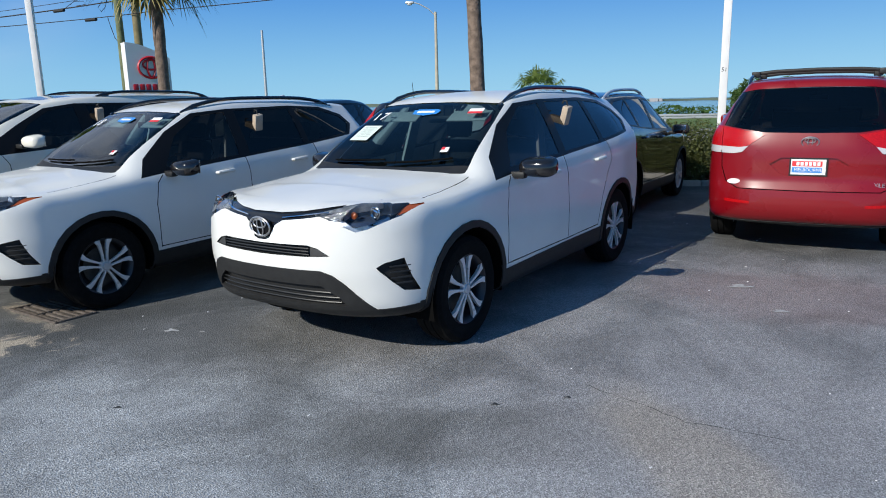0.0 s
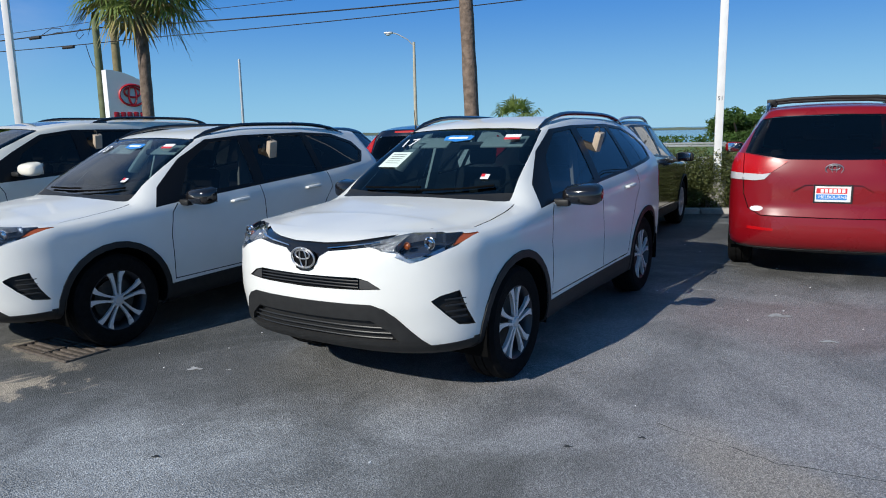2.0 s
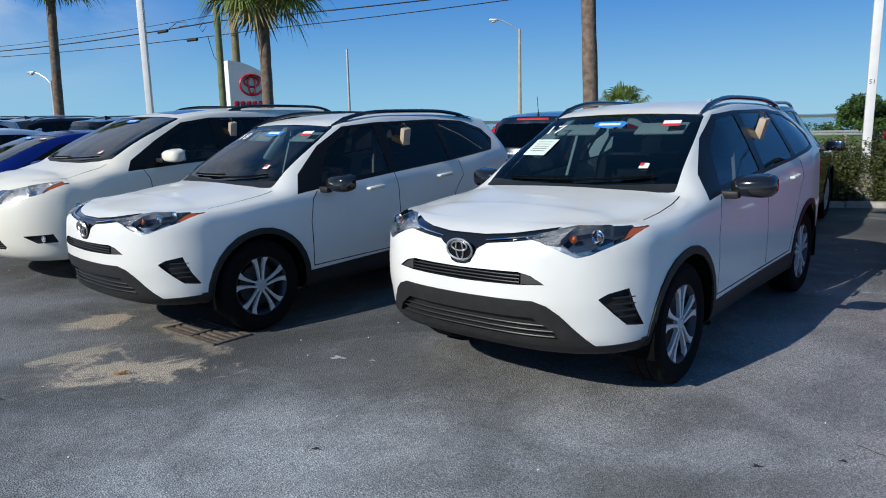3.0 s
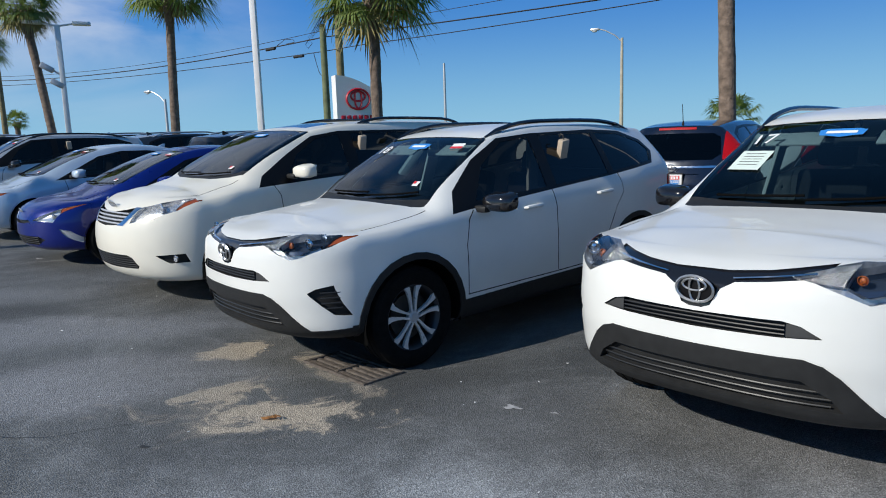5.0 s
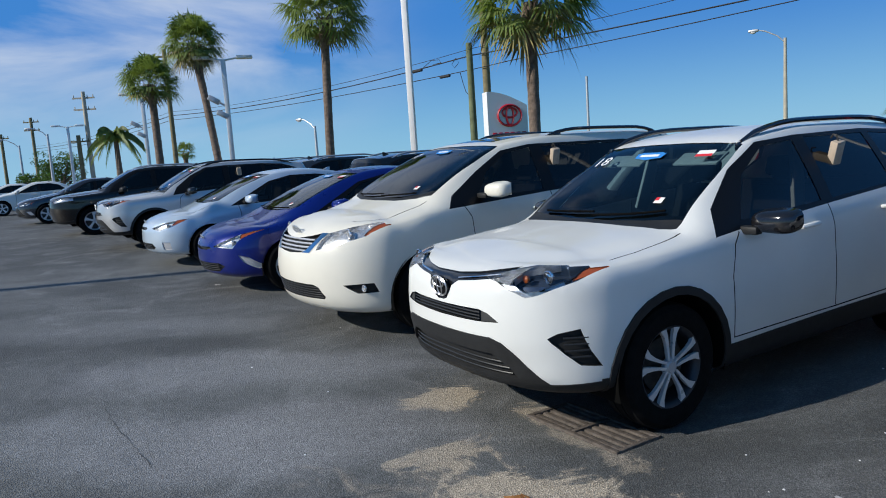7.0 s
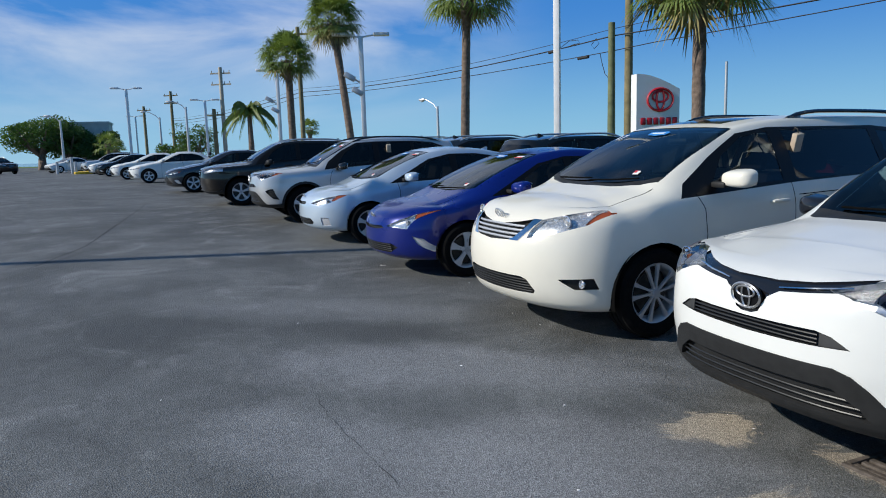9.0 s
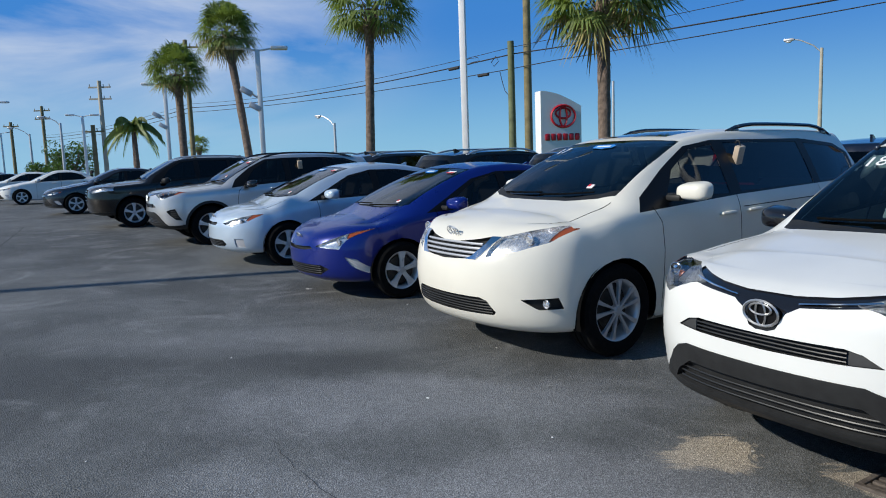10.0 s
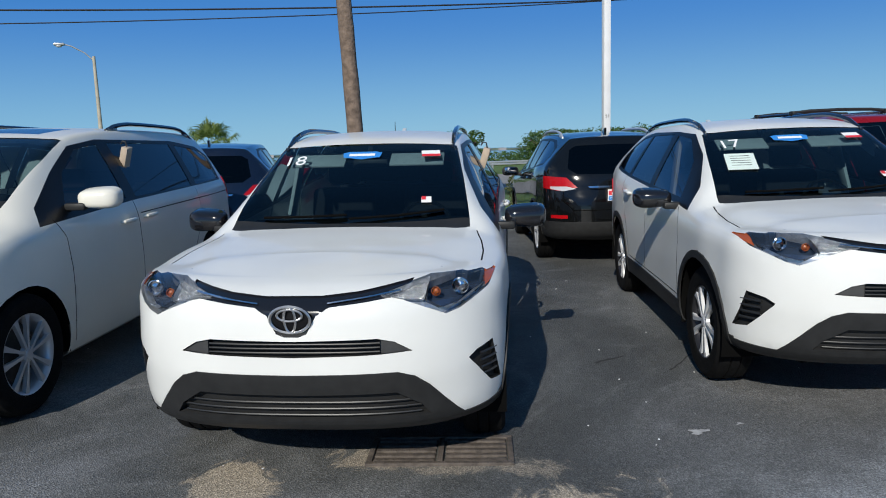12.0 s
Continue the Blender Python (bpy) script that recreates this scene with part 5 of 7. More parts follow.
CARS = [
    ("rav", "compact_suv", "white compact SUV with black cladding and dark windows", WHITE, (-1.479, 4.571, 67.7), dict(box_on=True)),
    ("rav", "compact_suv", "white compact SUV parked beside the storm drain", WHITE, (-4.58, 5.09, 66.3), dict(box_on=True)),
    ("van", "minivan", "pearl white minivan with chrome grille and roof rails", PEARL, (-7.19, 6.24, 69.5), dict(box_on=True, lamp_mat=CLEARCHROME)),
    ("hatch_new", "hatchback", "blue hybrid hatchback with slanted headlights", BLUE, (-9.96, 7.15, 67), dict(lamp_mat=CLEARCHROME)),
    ("hatch", "hatchback", "ice blue hybrid hatchback with a smooth nose", ICE, (-12.9, 8.13, 67), dict(lamp_mat=CLEARCHROME)),
    ("rav", "compact_suv", "silver compact SUV with black lower bumper", SILVER, (-16.1, 9.12, 67), dict(box_on=True, lamp_mat=CLEARCHROME, wheels="five")),
    ("suv", "suv", "dark brown SUV with chrome grille bars", BROWN, (-20.84, 10.4, 67), {}),
    ("suv", "suv", "black SUV parked in the row", BLACK, (-23.4, 12.3, 67), {}),
    ("sedan", "sedan", "dark grey sedan with a wide grille", DARK, (-27.4, 12.3, 67), {}),
    ("sedan", "sedan", "white sedan with dark alloy wheels", WHITE, (-37.0, 14.8, 67), {}),
    ("sedan", "sedan", "white sedan parked in the row", WHITE, (-43.9, 16.5, 67), {}),
    ("sedan", "sedan", "black sedan parked far along the row", BLACK, (-52.6, 18.75, 67), {}),
    ("sedan", "sedan", "white sedan parked in the row", WHITE, (-58.9, 20.4, 67), {}),
    ("rav", "compact_suv", "silver compact SUV parked in the row", SILVER, (-64.5, 21.9, 67), {}),
    ("sedan", "sedan", "white sedan parked in the row", WHITE, (-76.5, 22.5, 100), {}),
    ("suv", "suv", "black SUV standing across the end of the lot", BLACK, (-81.5, 19.6, 195), {}),
    ("sedan", "sedan", "white sedan beyond the yellow kerb", WHITE, (-74.5, 25.0, 75), {}),
    ("suv", "suv", "black SUV facing away, with red tail lights", BLACK, (0.63, 11.95, 251), dict(wheels="ten")),
    ("van", "minivan", "dark red minivan with red and clear tail lights", RED, (3.27, 11.05, 253.8), dict(privacy=SMOKED)),
    ("crossover", "suv", "dark blue crossover with tall red tail lamps and an aerial", NAVY, (-2.15, 13.85, 260), {}),
    ("suv", "suv", "dark navy SUV facing away in the back row", NAVY, (-4.66, 14.2, 260), dict(rails=())),
    ("suv", "suv", "black SUV facing away in the back row", BLACK, (-8.4, 14.2, 251), {}),
    ("suv", "suv", "black SUV facing away in the back row", BLACK, (-11.4, 15.0, 251), {}),
    ("suv", "suv", "dark grey SUV facing away in the back row", DARK, (-14.4, 15.7, 251), {}),
    ("suv", "suv", "black SUV facing away in the back row", BLACK, (-17.4, 16.4, 251), {}),
]
LOT = [car(k, n, lb, p, stand(*at), **kw) for k, n, lb, p, at, kw in CARS]




# ---------------------------------------------------------------- lot and land
def asphalt_material():
    """Old asphalt: pale worn stone, dark patches, sand washed towards the drain, a rusty tint."""
    m = bpy.data.materials.new("worn_asphalt")
    m.use_nodes = True
    n, l = m.node_tree.nodes, m.node_tree.links
    b = n["Principled BSDF"]
    co = n.new("ShaderNodeTexCoord")

    def noise_node(scale, detail=6, rough=0.6, distort=0.0):
        t = n.new("ShaderNodeTexNoise")
        t.inputs["Scale"].default_value, t.inputs["Detail"].default_value, t.inputs["Roughness"].default_value, t.inputs["Distortion"].default_value = scale, detail, rough, distort
        l.new(co.outputs["Object"], t.inputs["Vector"])
        return t.outputs["Fac"]

    def ramp(src, a, b_, lo=0.0, hi=1.0):
        r = n.new("ShaderNodeMapRange")
        r.interpolation_type = "SMOOTHSTEP"
        r.inputs[1].default_value, r.inputs[2].default_value, r.inputs[3].default_value, r.inputs[4].default_value = a, b_, lo, hi
        l.new(src, r.inputs[0])
        return r.outputs[0]

    def mix(fac, a, b_):
        x = n.new("ShaderNodeMix")
        x.data_type = "RGBA"
        l.new(fac, x.inputs["Factor"])
        for key, v in (("A", a), ("B", b_)):
            if isinstance(v, tuple):
                x.inputs[key].default_value = (*v, 1)
            else:
                l.new(v, x.inputs[key])
        return x.outputs["Result"]

    def mul(a, b_):
        x = n.new("ShaderNodeMath")
        x.operation = "MULTIPLY"
        l.new(a, x.inputs[0])
        if isinstance(b_, float):
            x.inputs[1].default_value = b_
        else:
            l.new(b_, x.inputs[1])
        return x.outputs[0]

    def spot(x, y, rx, ry, deg, wob=0.5, src=None):
        """A stain: an ellipse on the ground with a ragged rim."""
        mp = n.new("ShaderNodeMapping")
        mp.vector_type = "TEXTURE"
        mp.inputs["Location"].default_value = (x, y, 0)
        mp.inputs["Rotation"].default_value = (0, 0, radians(deg))
        mp.inputs["Scale"].default_value = (rx, ry, 1000)
        l.new(co.outputs["Object"], mp.inputs["Vector"])
        ln = n.new("ShaderNodeVectorMath")
        ln.operation = "LENGTH"
        l.new(mp.outputs[0], ln.inputs[0])
        w = n.new("ShaderNodeMath")
        w.operation = "MULTIPLY_ADD"
        l.new(src if src is not None else soft, w.inputs[0])
        w.inputs[1].default_value = wob * 2
        l.new(ln.outputs["Value"], w.inputs[2])
        return ramp(w.outputs[0], 0.55 + wob, 1.25 + wob, 1.0, 0.0)
    soft = noise_node(1.3, 8, 0.65, 0.3)
    rag = ramp(noise_node(4.0, 9, 0.75, 0.5), 0.30, 0.70)
    broad = ramp(noise_node(0.30, 6, 0.62, 0.8), 0.36, 0.62)
    mid = ramp(noise_node(1.1, 6, 0.62, 0.8), 0.38, 0.70)
    grit = noise_node(150.0, 2, 0.5)
    stone = n.new("ShaderNodeTexVoronoi")
    stone.inputs["Scale"].default_value = 115.0
    l.new(co.outputs["Object"], stone.inputs["Vector"])
    col = mix(broad, (0.068, 0.070, 0.068), (0.130, 0.135, 0.134))
    worn = spot(-0.6, 2.1, 3.5, 1.6, -8, 0.5)
    col = mix(mul(worn, 0.92), col, (0.36, 0.375, 0.385))
    far = spot(1.8, 4.6, 3.2, 2.6, 30, 0.5)
    col = mix(mul(far, 0.9), col, (0.285, 0.28, 0.285))
    col = mix(mul(mid, 0.6), col, (0.056, 0.058, 0.058))
    dust = ramp(noise_node(0.85, 9, 0.68, 1.6), 0.50, 0.72)
    col = mix(mul(dust, 0.58), col, (0.235, 0.24, 0.24))
    scuff = ramp(noise_node(2.6, 8, 0.7, 1.5), 0.56, 0.74)
    col = mix(mul(scuff, 0.18), col, (0.24, 0.245, 0.255))
    dark = spot(-0.4, 2.9, 1.3, 0.35, 12, 0.6)
    col = mix(mul(dark, 0.55), col, (0.075, 0.072, 0.062))
    rust = spot(2.0, 5.6, 1.6, 0.8, -10, 0.5)
    pale = spot(1.1, 3.0, 1.6, 0.9, 20, 0.5)
    col = mix(mul(pale, 0.6), col, (0.30, 0.295, 0.30))
    pale2 = spot(-2.2, 4.1, 1.3, 0.8, 10, 0.6)
    col = mix(mul(pale2, 0.15), col, (0.24, 0.235, 0.235))
    for px, py, rx, ry, dg, k in ((-7.0, 4.35, 1.5, 0.55, 38, 0.48), (-6.2, 3.1, 1.3, 0.5, 20, 0.45), (-9.2, 4.6, 1.4, 0.5, 40, 0.18), (1.6, 2.4, 1.0, 0.6, 50, 0.5)):
        col = mix(mul(spot(px, py, rx, ry, dg, 0.7), k), col, (0.27, 0.275, 0.285))
    pale3 = spot(-5.6, 3.7, 0.9, 0.6, 35, 0.6)
    col = mix(mul(pale3, 0.5), col, (0.26, 0.26, 0.265))
    col = mix(mul(rust, 0.35), col, (0.20, 0.12, 0.11))
    tan = spot(0.75, 2.5, 0.30, 1.3, 25, 0.5)
    col = mix(mul(tan, 0.45), col, (0.33, 0.28, 0.22))
    # sand by the drain
    sandy = ramp(noise_node(2.4, 10, 0.72, 1.2), 0.28, 0.72)
    for x, y, rx, ry, dg, k in ((-4.10, 3.66, 0.50, 0.20, 20, 0.95), (-4.72, 3.80, 0.26, 0.15, 55, 0.75), (-5.24, 4.60, 0.25, 0.15, 40, 0.85), (-4.45, 3.50, 0.50, 0.28, 10, 0.22), (-4.58, 4.66, 0.16, 0.13, 0, 0.6), (-4.15, 4.35, 0.50, 0.10, -28, 0.45)):
        col = mix(mul(spot(x, y, rx, ry, dg, 1.0, sandy), k), col, (0.41, 0.35, 0.27))
    # stone by stone
    fleck = ramp(stone.outputs["Color"], 0.0, 1.0, 0.68, 1.38)
    sp = n.new("ShaderNodeMix")
    sp.data_type, sp.blend_type = "RGBA", "MULTIPLY"
    sp.inputs["Factor"].default_value = 1
    l.new(col, sp.inputs["A"])
    l.new(fleck, sp.inputs["B"])
    fine = n.new("ShaderNodeMix")
    fine.data_type, fine.blend_type = "RGBA", "MULTIPLY"
    fine.inputs["Factor"].default_value = 1
    l.new(sp.outputs["Result"], fine.inputs["A"])
    l.new(ramp(grit, 0.30, 0.70, 0.65, 1.4), fine.inputs["B"])
    l.new(fine.outputs["Result"], b.inputs["Base Color"])
    b.inputs["Roughness"].default_value = 0.68
    bp = n.new("ShaderNodeBump")
    bp.inputs["Strength"].default_value, bp.inputs["Distance"].default_value = 0.7, 0.006
    l.new(stone.outputs["Distance"], bp.inputs["Height"])
    l.new(bp.outputs["Normal"], b.inputs["Normal"])
    return m


ASPHALT = asphalt_material()
CONCRETE = material("kerb_concrete", (0.36, 0.34, 0.31), 0.85, vary=0.25, scale=6, bump=0.3, bump_scale=90)
ROADGREY = material("pale_road", (0.27, 0.255, 0.235), 0.85, vary=0.15, scale=1.5, bump=0.2, bump_scale=60)
GRASS = material("lawn", (0.10, 0.16, 0.035), 0.9, vary=0.4, scale=3, bump=0.6, bump_scale=60)
SOIL = material("reddish_mulch", (0.22, 0.11, 0.07), 0.95, vary=0.35, scale=25, bump=0.6, bump_scale=80)
WATER = material("lagoon_water", (0.03, 0.075, 0.12), 0.12, bump=0.25, bump_scale=1.5)
LEAF = leafy("hedge_leaf", (0.10, 0.115, 0.04), 0.45, 7)
LEAFDARK = leafy("tree_leaf", (0.06, 0.115, 0.025), 0.5, 2)
FROND = leafy("palm_frond", (0.165, 0.215, 0.062), 0.45, 3)
FRONDDRY = material("dry_palm_frond", (0.24, 0.20, 0.075), 0.8, vary=0.3, scale=4)
BARK = material("palm_bark", (0.17, 0.125, 0.095), 0.95, vary=0.4, scale=9, bump=0.9, bump_scale=22)
WOODPOLE = material("treated_pole_wood", (0.20, 0.165, 0.085), 0.85, vary=0.3, scale=4, bump=0.3, bump_scale=40)
WOODGREEN = material("weathered_green_pole_wood", (0.14, 0.16, 0.085), 0.85, vary=0.3, scale=4, bump=0.3, bump_scale=40)
WHITEPOLE = material("white_painted_steel", (0.78, 0.78, 0.77), 0.45, vary=0.05, scale=5)
CONCPOLE = material("aged_concrete_pole", (0.42, 0.38, 0.30), 0.8, vary=0.15, scale=3)
GALV = material("galvanised_steel", (0.50, 0.51, 0.52), 0.45, 0.6, vary=0.1, scale=10)
CABLE = material("black_cable", (0.012, 0.012, 0.014), 0.6)
IRON = material("rusty_drain_iron", (0.12, 0.10, 0.085), 0.75, 0.3, vary=0.35, scale=25, bump=0.4, bump_scale=120)
SIGNWHITE = material("white_sign_panel", (0.80, 0.80, 0.80), 0.4, vary=0.03, scale=3)
SIGNRED = material("red_sign_letters", (0.48, 0.012, 0.025), 0.4)
YELLOW = material("yellow_kerb_paint", (0.65, 0.42, 0.03), 0.7, vary=0.2, scale=8)
HOUSEWALL = material("pale_stucco", (0.55, 0.54, 0.50), 0.85, vary=0.1, scale=1)
FARGREEN = material("distant_trees", (0.10, 0.13, 0.10), 0.95, vary=0.35, scale=0.02)
FARPALE = material("distant_houses", (0.34, 0.34, 0.34), 0.9, vary=0.2, scale=0.05)


def sheet(name, xs, ys, zf, mat, label, cat):
    bm = bmesh.new()
    g = [[bm.verts.new((x, y, zf(x, y))) for y in ys] for x in xs]
    for i in range(len(xs) - 1):
        for j in range(len(ys) - 1):
            bm.faces.new((g[i][j], g[i + 1][j], g[i + 1][j + 1], g[i][j + 1]))
    ob = link(name, bm, mat)
    tagged(ob, label, cat, kind="structure")
    return ob


def lin(a, b, n):
    return [a + (b - a) * i / n for i in range(n + 1)]


KERB_Y = 12.95


def kerb_line(x):
    return KERB_Y + (0.22 * (-0.9 - x) if x < -0.9 else 0.06 * max(0, x - 2.5))


# the lot, as one sheet up to its kerb
bm = bmesh.new()
xs = lin(-160, -30, 40) + lin(-29.5, 9, 100)[0:] + lin(9.5, 60, 20)
cols = []
for x in xs:
    top_y = kerb_line(x)
    cols.append([bm.verts.new((x, y, height(x, y))) for y in lin(-70, -4, 12) + lin(-3.6, 9.6, 44) + [top_y - 2, top_y - 1, top_y]])
for a, b in zip(cols, cols[1:]):
    for k in range(len(a) - 1):
        bm.faces.new((a[k], b[k], b[k + 1], a[k + 1]))
pavement = link("pavement", bm, ASPHALT)
tagged(pavement, "worn dark asphalt of the car lot, with sand stains", "pavement", kind="structure")


def land(x, y):
    d = y - 64
    return -0.06 + rise(x) if d < 0 else max(-5.0, -0.06 + rise(x) - d * 0.45)


sheet("ground", [-4000, -1200, -500, -250, -120, -60, -30, 0, 30, 60, 120, 250, 600, 1500, 4000], [-4000, -1000, -300, -100, 0, 10, 20, 40, 58, 62, 64, 66, 70, 80, 200, 650, 1000, 4000], land, GRASS, "green lawn beside the car lot", "ground")
sheet("water", lin(-3000, 3000, 12), [64, 80, 200, 400, 650, 4000], lambda x, y: -1.3, WATER, "calm blue lagoon beyond the road", "water")
sheet("road", lin(-300, 200, 50), [26, 28, 32, 36, 39], lambda x, y: rise(x), ROADGREY, "pale sunlit road behind the lot", "road")

# kerb stones along the planted strip
for x in lin(-46, 20, 33)[:-1]:
    x1 = x + 2.0
    bm = bmesh.new()
    y0, y1 = kerb_line(x), kerb_line(x1)
    ang = math.atan2(y1 - y0, 2.0)
    box(bm, ((x + x1) / 2, (y0 + y1) / 2 + 0.09, 0.045 + rise(x + 1.0)), (math.hypot(2.0, y1 - y0) - 0.012, 0.18, 0.24), Matrix.Rotation(ang, 4, "Z"), bevel=0.025)
    part("kerb_stone", bm, CONCRETE, pavement, smooth=40)
strip_bm = bmesh.new()
prev = None
for x in lin(-46, 20, 66):
    a, b = strip_bm.verts.new((x, kerb_line(x) + 0.17, 0.13 + rise(x))), strip_bm.verts.new((x, kerb_line(x) + 1.6, 0.10 + rise(x)))
    if prev:
        strip_bm.faces.new((prev[0], a, b, prev[1]))
    prev = (a, b)
ob = link("planting_bed", strip_bm, SOIL)
tagged(ob, "reddish mulch bed behind the kerb", "soil", kind="structure")


def leaf_cloud(name, blobs, count, size, mat, label, cat, parent=None, kind="", seed=1, flat=0.35):
    """Many small leaves scattered through a set of soft lumps (x, y, z, rx, ry, rz)."""
    rng = np.random.default_rng(seed)
    verts, faces = [], []
    vol = np.array([b[3] * b[4] * b[5] for b in blobs]) ** 0.75
    pick = rng.choice(len(blobs), count, p=vol / vol.sum())
    for k in pick:
        x, y, z, rx, ry, rz = blobs[k]
        d = rng.normal(size=3)
        d /= np.linalg.norm(d)
        r = rng.uniform(0.45, 1.0) ** 0.5 * rng.uniform(0.88, 1.08)
        c = np.array((x + d[0] * rx * r, y + d[1] * ry * r, z + d[2] * rz * r))
        u = rng.normal(size=3)
        u[2] *= 0.7
        u /= np.linalg.norm(u)
        w = np.cross(u, rng.normal(size=3))
        w /= np.linalg.norm(w)
        s = size * rng.uniform(0.6, 1.4)
        i0 = len(verts)
        verts += [tuple(c - u * s), tuple(c + w * s * flat), tuple(c + u * s), tuple(c - w * s * flat)]
        faces.append((i0, i0 + 1, i0 + 2, i0 + 3))
    me = bpy.data.meshes.new(name)
    me.from_pydata(verts, [], faces)
    me.materials.append(mat)
    ob = new(name, me)
    if parent:
        ob.parent = parent
        if label:
            ob["label"] = label
    else:
        tagged(ob, label, cat, kind=kind)
    return ob


# clipped hedge behind the kerb
rng = random.Random(4)
hedge = empty("hedge", Matrix.Translation((2.2, 13.55, 0.1)))
tagged(hedge, "clipped green hedge growing behind the kerb", "hedge")
blobs = []
for k in range(80):
    blobs.append((-1.75 + 3.3 * k / 79 + rng.uniform(-0.06, 0.06), rng.uniform(-0.28, 0.28), rng.uniform(0.12, 0.85), rng.uniform(0.22, 0.36), rng.uniform(0.22, 0.34), rng.uniform(0.26, 0.42)))
leaf_cloud("foliage", blobs, 52000, 0.030, LEAF, "", "", hedge, seed=3)
bm = bmesh.new()
for k in range(26):
    x = -1.4 + 2.8 * k / 25
    path_tube(bm, [(x, 0, -0.05), (x + rng.uniform(-0.08, 0.08), rng.uniform(-0.1, 0.1), 0.35), (x + rng.uniform(-0.15, 0.15), rng.uniform(-0.15, 0.15), 0.8)], [0.014, 0.010, 0.005], 5)
part("stems", bm, BARK, hedge)


# ---------------------------------------------------------------- palms and trees
def fan_palm(x, y, h, lean, crown, label, seed, trunk_r=0.15, dry=0.3, n=58, blade=0.8):
    rng = random.Random(seed)
    ob = empty("palm_tree", Matrix.Translation((x, y, 0)))
    tagged(ob, label, "palm tree", "palms around the lot")
    bm = bmesh.new()
    pts, rad = [], []
    for k in range(26):
        t = k / 25
        pts.append((lean[0] * t ** 1.3, lean[1] * t ** 1.3, -0.1 + (h + 0.1) * t))
        rr = trunk_r * (1.22 - 0.30 * min(1, t * 6)) if t < 0.17 else trunk_r * (0.92 - 0.10 * t)
        if t > 0.87:
            rr *= 1.0 + 0.55 * math.sin((t - 0.87) / 0.13 * math.pi)
        rad.append(rr * rng.uniform(0.95, 1.05))
    path_tube(bm, pts, rad, 14)
    part("trunk", bm, BARK, ob)
    top = Vector((lean[0], lean[1], h))
    # old leaf bases round the neck
    bm = bmesh.new()
    for k in range(26):
        a, z = rng.uniform(0, 6.28), rng.uniform(-0.55, 0.02)
        o = top + Vector((math.cos(a) * trunk_r * 1.0, math.sin(a) * trunk_r * 1.0, z))
        path_tube(bm, [o, o + Vector((math.cos(a) * 0.10, math.sin(a) * 0.10, 0.14)), o + Vector((math.cos(a) * 0.15, math.sin(a) * 0.15, 0.25))], [0.03, 0.022, 0.008], 5)
    part("crown_shaft", bm, BARK, ob)
    for name, mat, count, lo, hi in (("crown", FROND, n, -0.55, 1.40), ("dry_skirt", FRONDDRY, int(n * dry * 0.35), -0.95, -0.35)):
        verts, faces = [], []
        for k in range(count):
            a = 2 * math.pi * (k * 0.381966) + rng.uniform(-0.2, 0.2)
            e = lo + (hi - lo) * ((k + 0.5) / count) + rng.uniform(-0.12, 0.12)
            d = Vector((math.cos(a) * math.cos(e), math.sin(a) * math.cos(e), math.sin(e)))
            ln = crown * rng.uniform(0.42, 0.58)
            tip = top + Vector((0, 0, 0.15)) + d * ln + Vector((0, 0, -0.10 * ln))
            side = d.cross(Vector((0, 0, 1))).normalized()
            up = side.cross(d).normalized()
            # stalk
            i0 = len(verts)
            base = top + Vector((0, 0, 0.05)) + d * 0.08
            verts += [tuple(base - side * 0.015), tuple(base + side * 0.015), tuple(tip + side * 0.010), tuple(tip - side * 0.010)]
            faces.append((i0, i0 + 1, i0 + 2, i0 + 3))
            # blade: narrow fingers in a folded fan, drooping at their tips
            bl = crown * blade * rng.uniform(0.5, 0.68)
            m = 26
            for j in range(m):
                f = -1.9 + 3.8 * j / (m - 1) + rng.uniform(-0.05, 0.05)
                dd = (d * math.cos(f) + side * math.sin(f) + up * (0.12 * math.cos(f * 2))).normalized()
                L = bl * (0.62 + 0.38 * math.cos(f * 0.6)) * rng.uniform(0.9, 1.06)
                mid_p = tip + dd * L * 0.55
                end = tip + dd * L + Vector((0, 0, -1)) * L * rng.uniform(0.15, 0.62)
                ww = dd.cross(up).normalized() * 0.027 * crown / 1.6
                i0 = len(verts)
                verts += [tuple(tip), tuple(mid_p - ww), tuple(end), tuple(mid_p + ww)]
                faces.append((i0, i0 + 1, i0 + 2, i0 + 3))
        if count:
            me = bpy.data.meshes.new(name)
            me.from_pydata(verts, [], faces)
            me.materials.append(mat)
            o2 = new(name, me)
            o2.parent = ob
    return ob


fan_palm(-11.0, 16.75, 5.35, (-0.05, 0.1), 1.9, "tall fan palm with dry lower fronds beside the sign", 11, 0.17, 0.35)
fan_palm(-20.35, 18.85, 6.75, (0.3, 0), 1.85, "straight fan palm with a full green crown", 12, 0.17, 0.12)
fan_palm(-26.7, 19.1, 7.0, (-1.15, 0), 1.5, "leaning fan palm with hanging dry fronds", 13, 0.18, 0.5)
fan_palm(-33.7, 20.75, 6.2, (-0.1, 0), 1.7, "fan palm with a dense round crown", 14, 0.21, 0.15)
fan_palm(-2.3, 15.0, 8.2, (-0.35, 0), 2.1, "tall palm with a bare rough trunk", 15, 0.17, 0.2)
fan_palm(-4.4, 58, 2.2, (0, 0), 2.6, "short fan palm by the shore", 16, 0.2, 0.0, 26)
fan_palm(-61.4, 41.0, 4.0, (0, 0), 1.3, "short round fan palm far off", 17, 0.25, 0.0, 26)
fan_palm(-93.2, 33.5, 3.5, (0, 0), 1.9, "small fan palm far along the road", 18, 0.22, 0.0, 20)
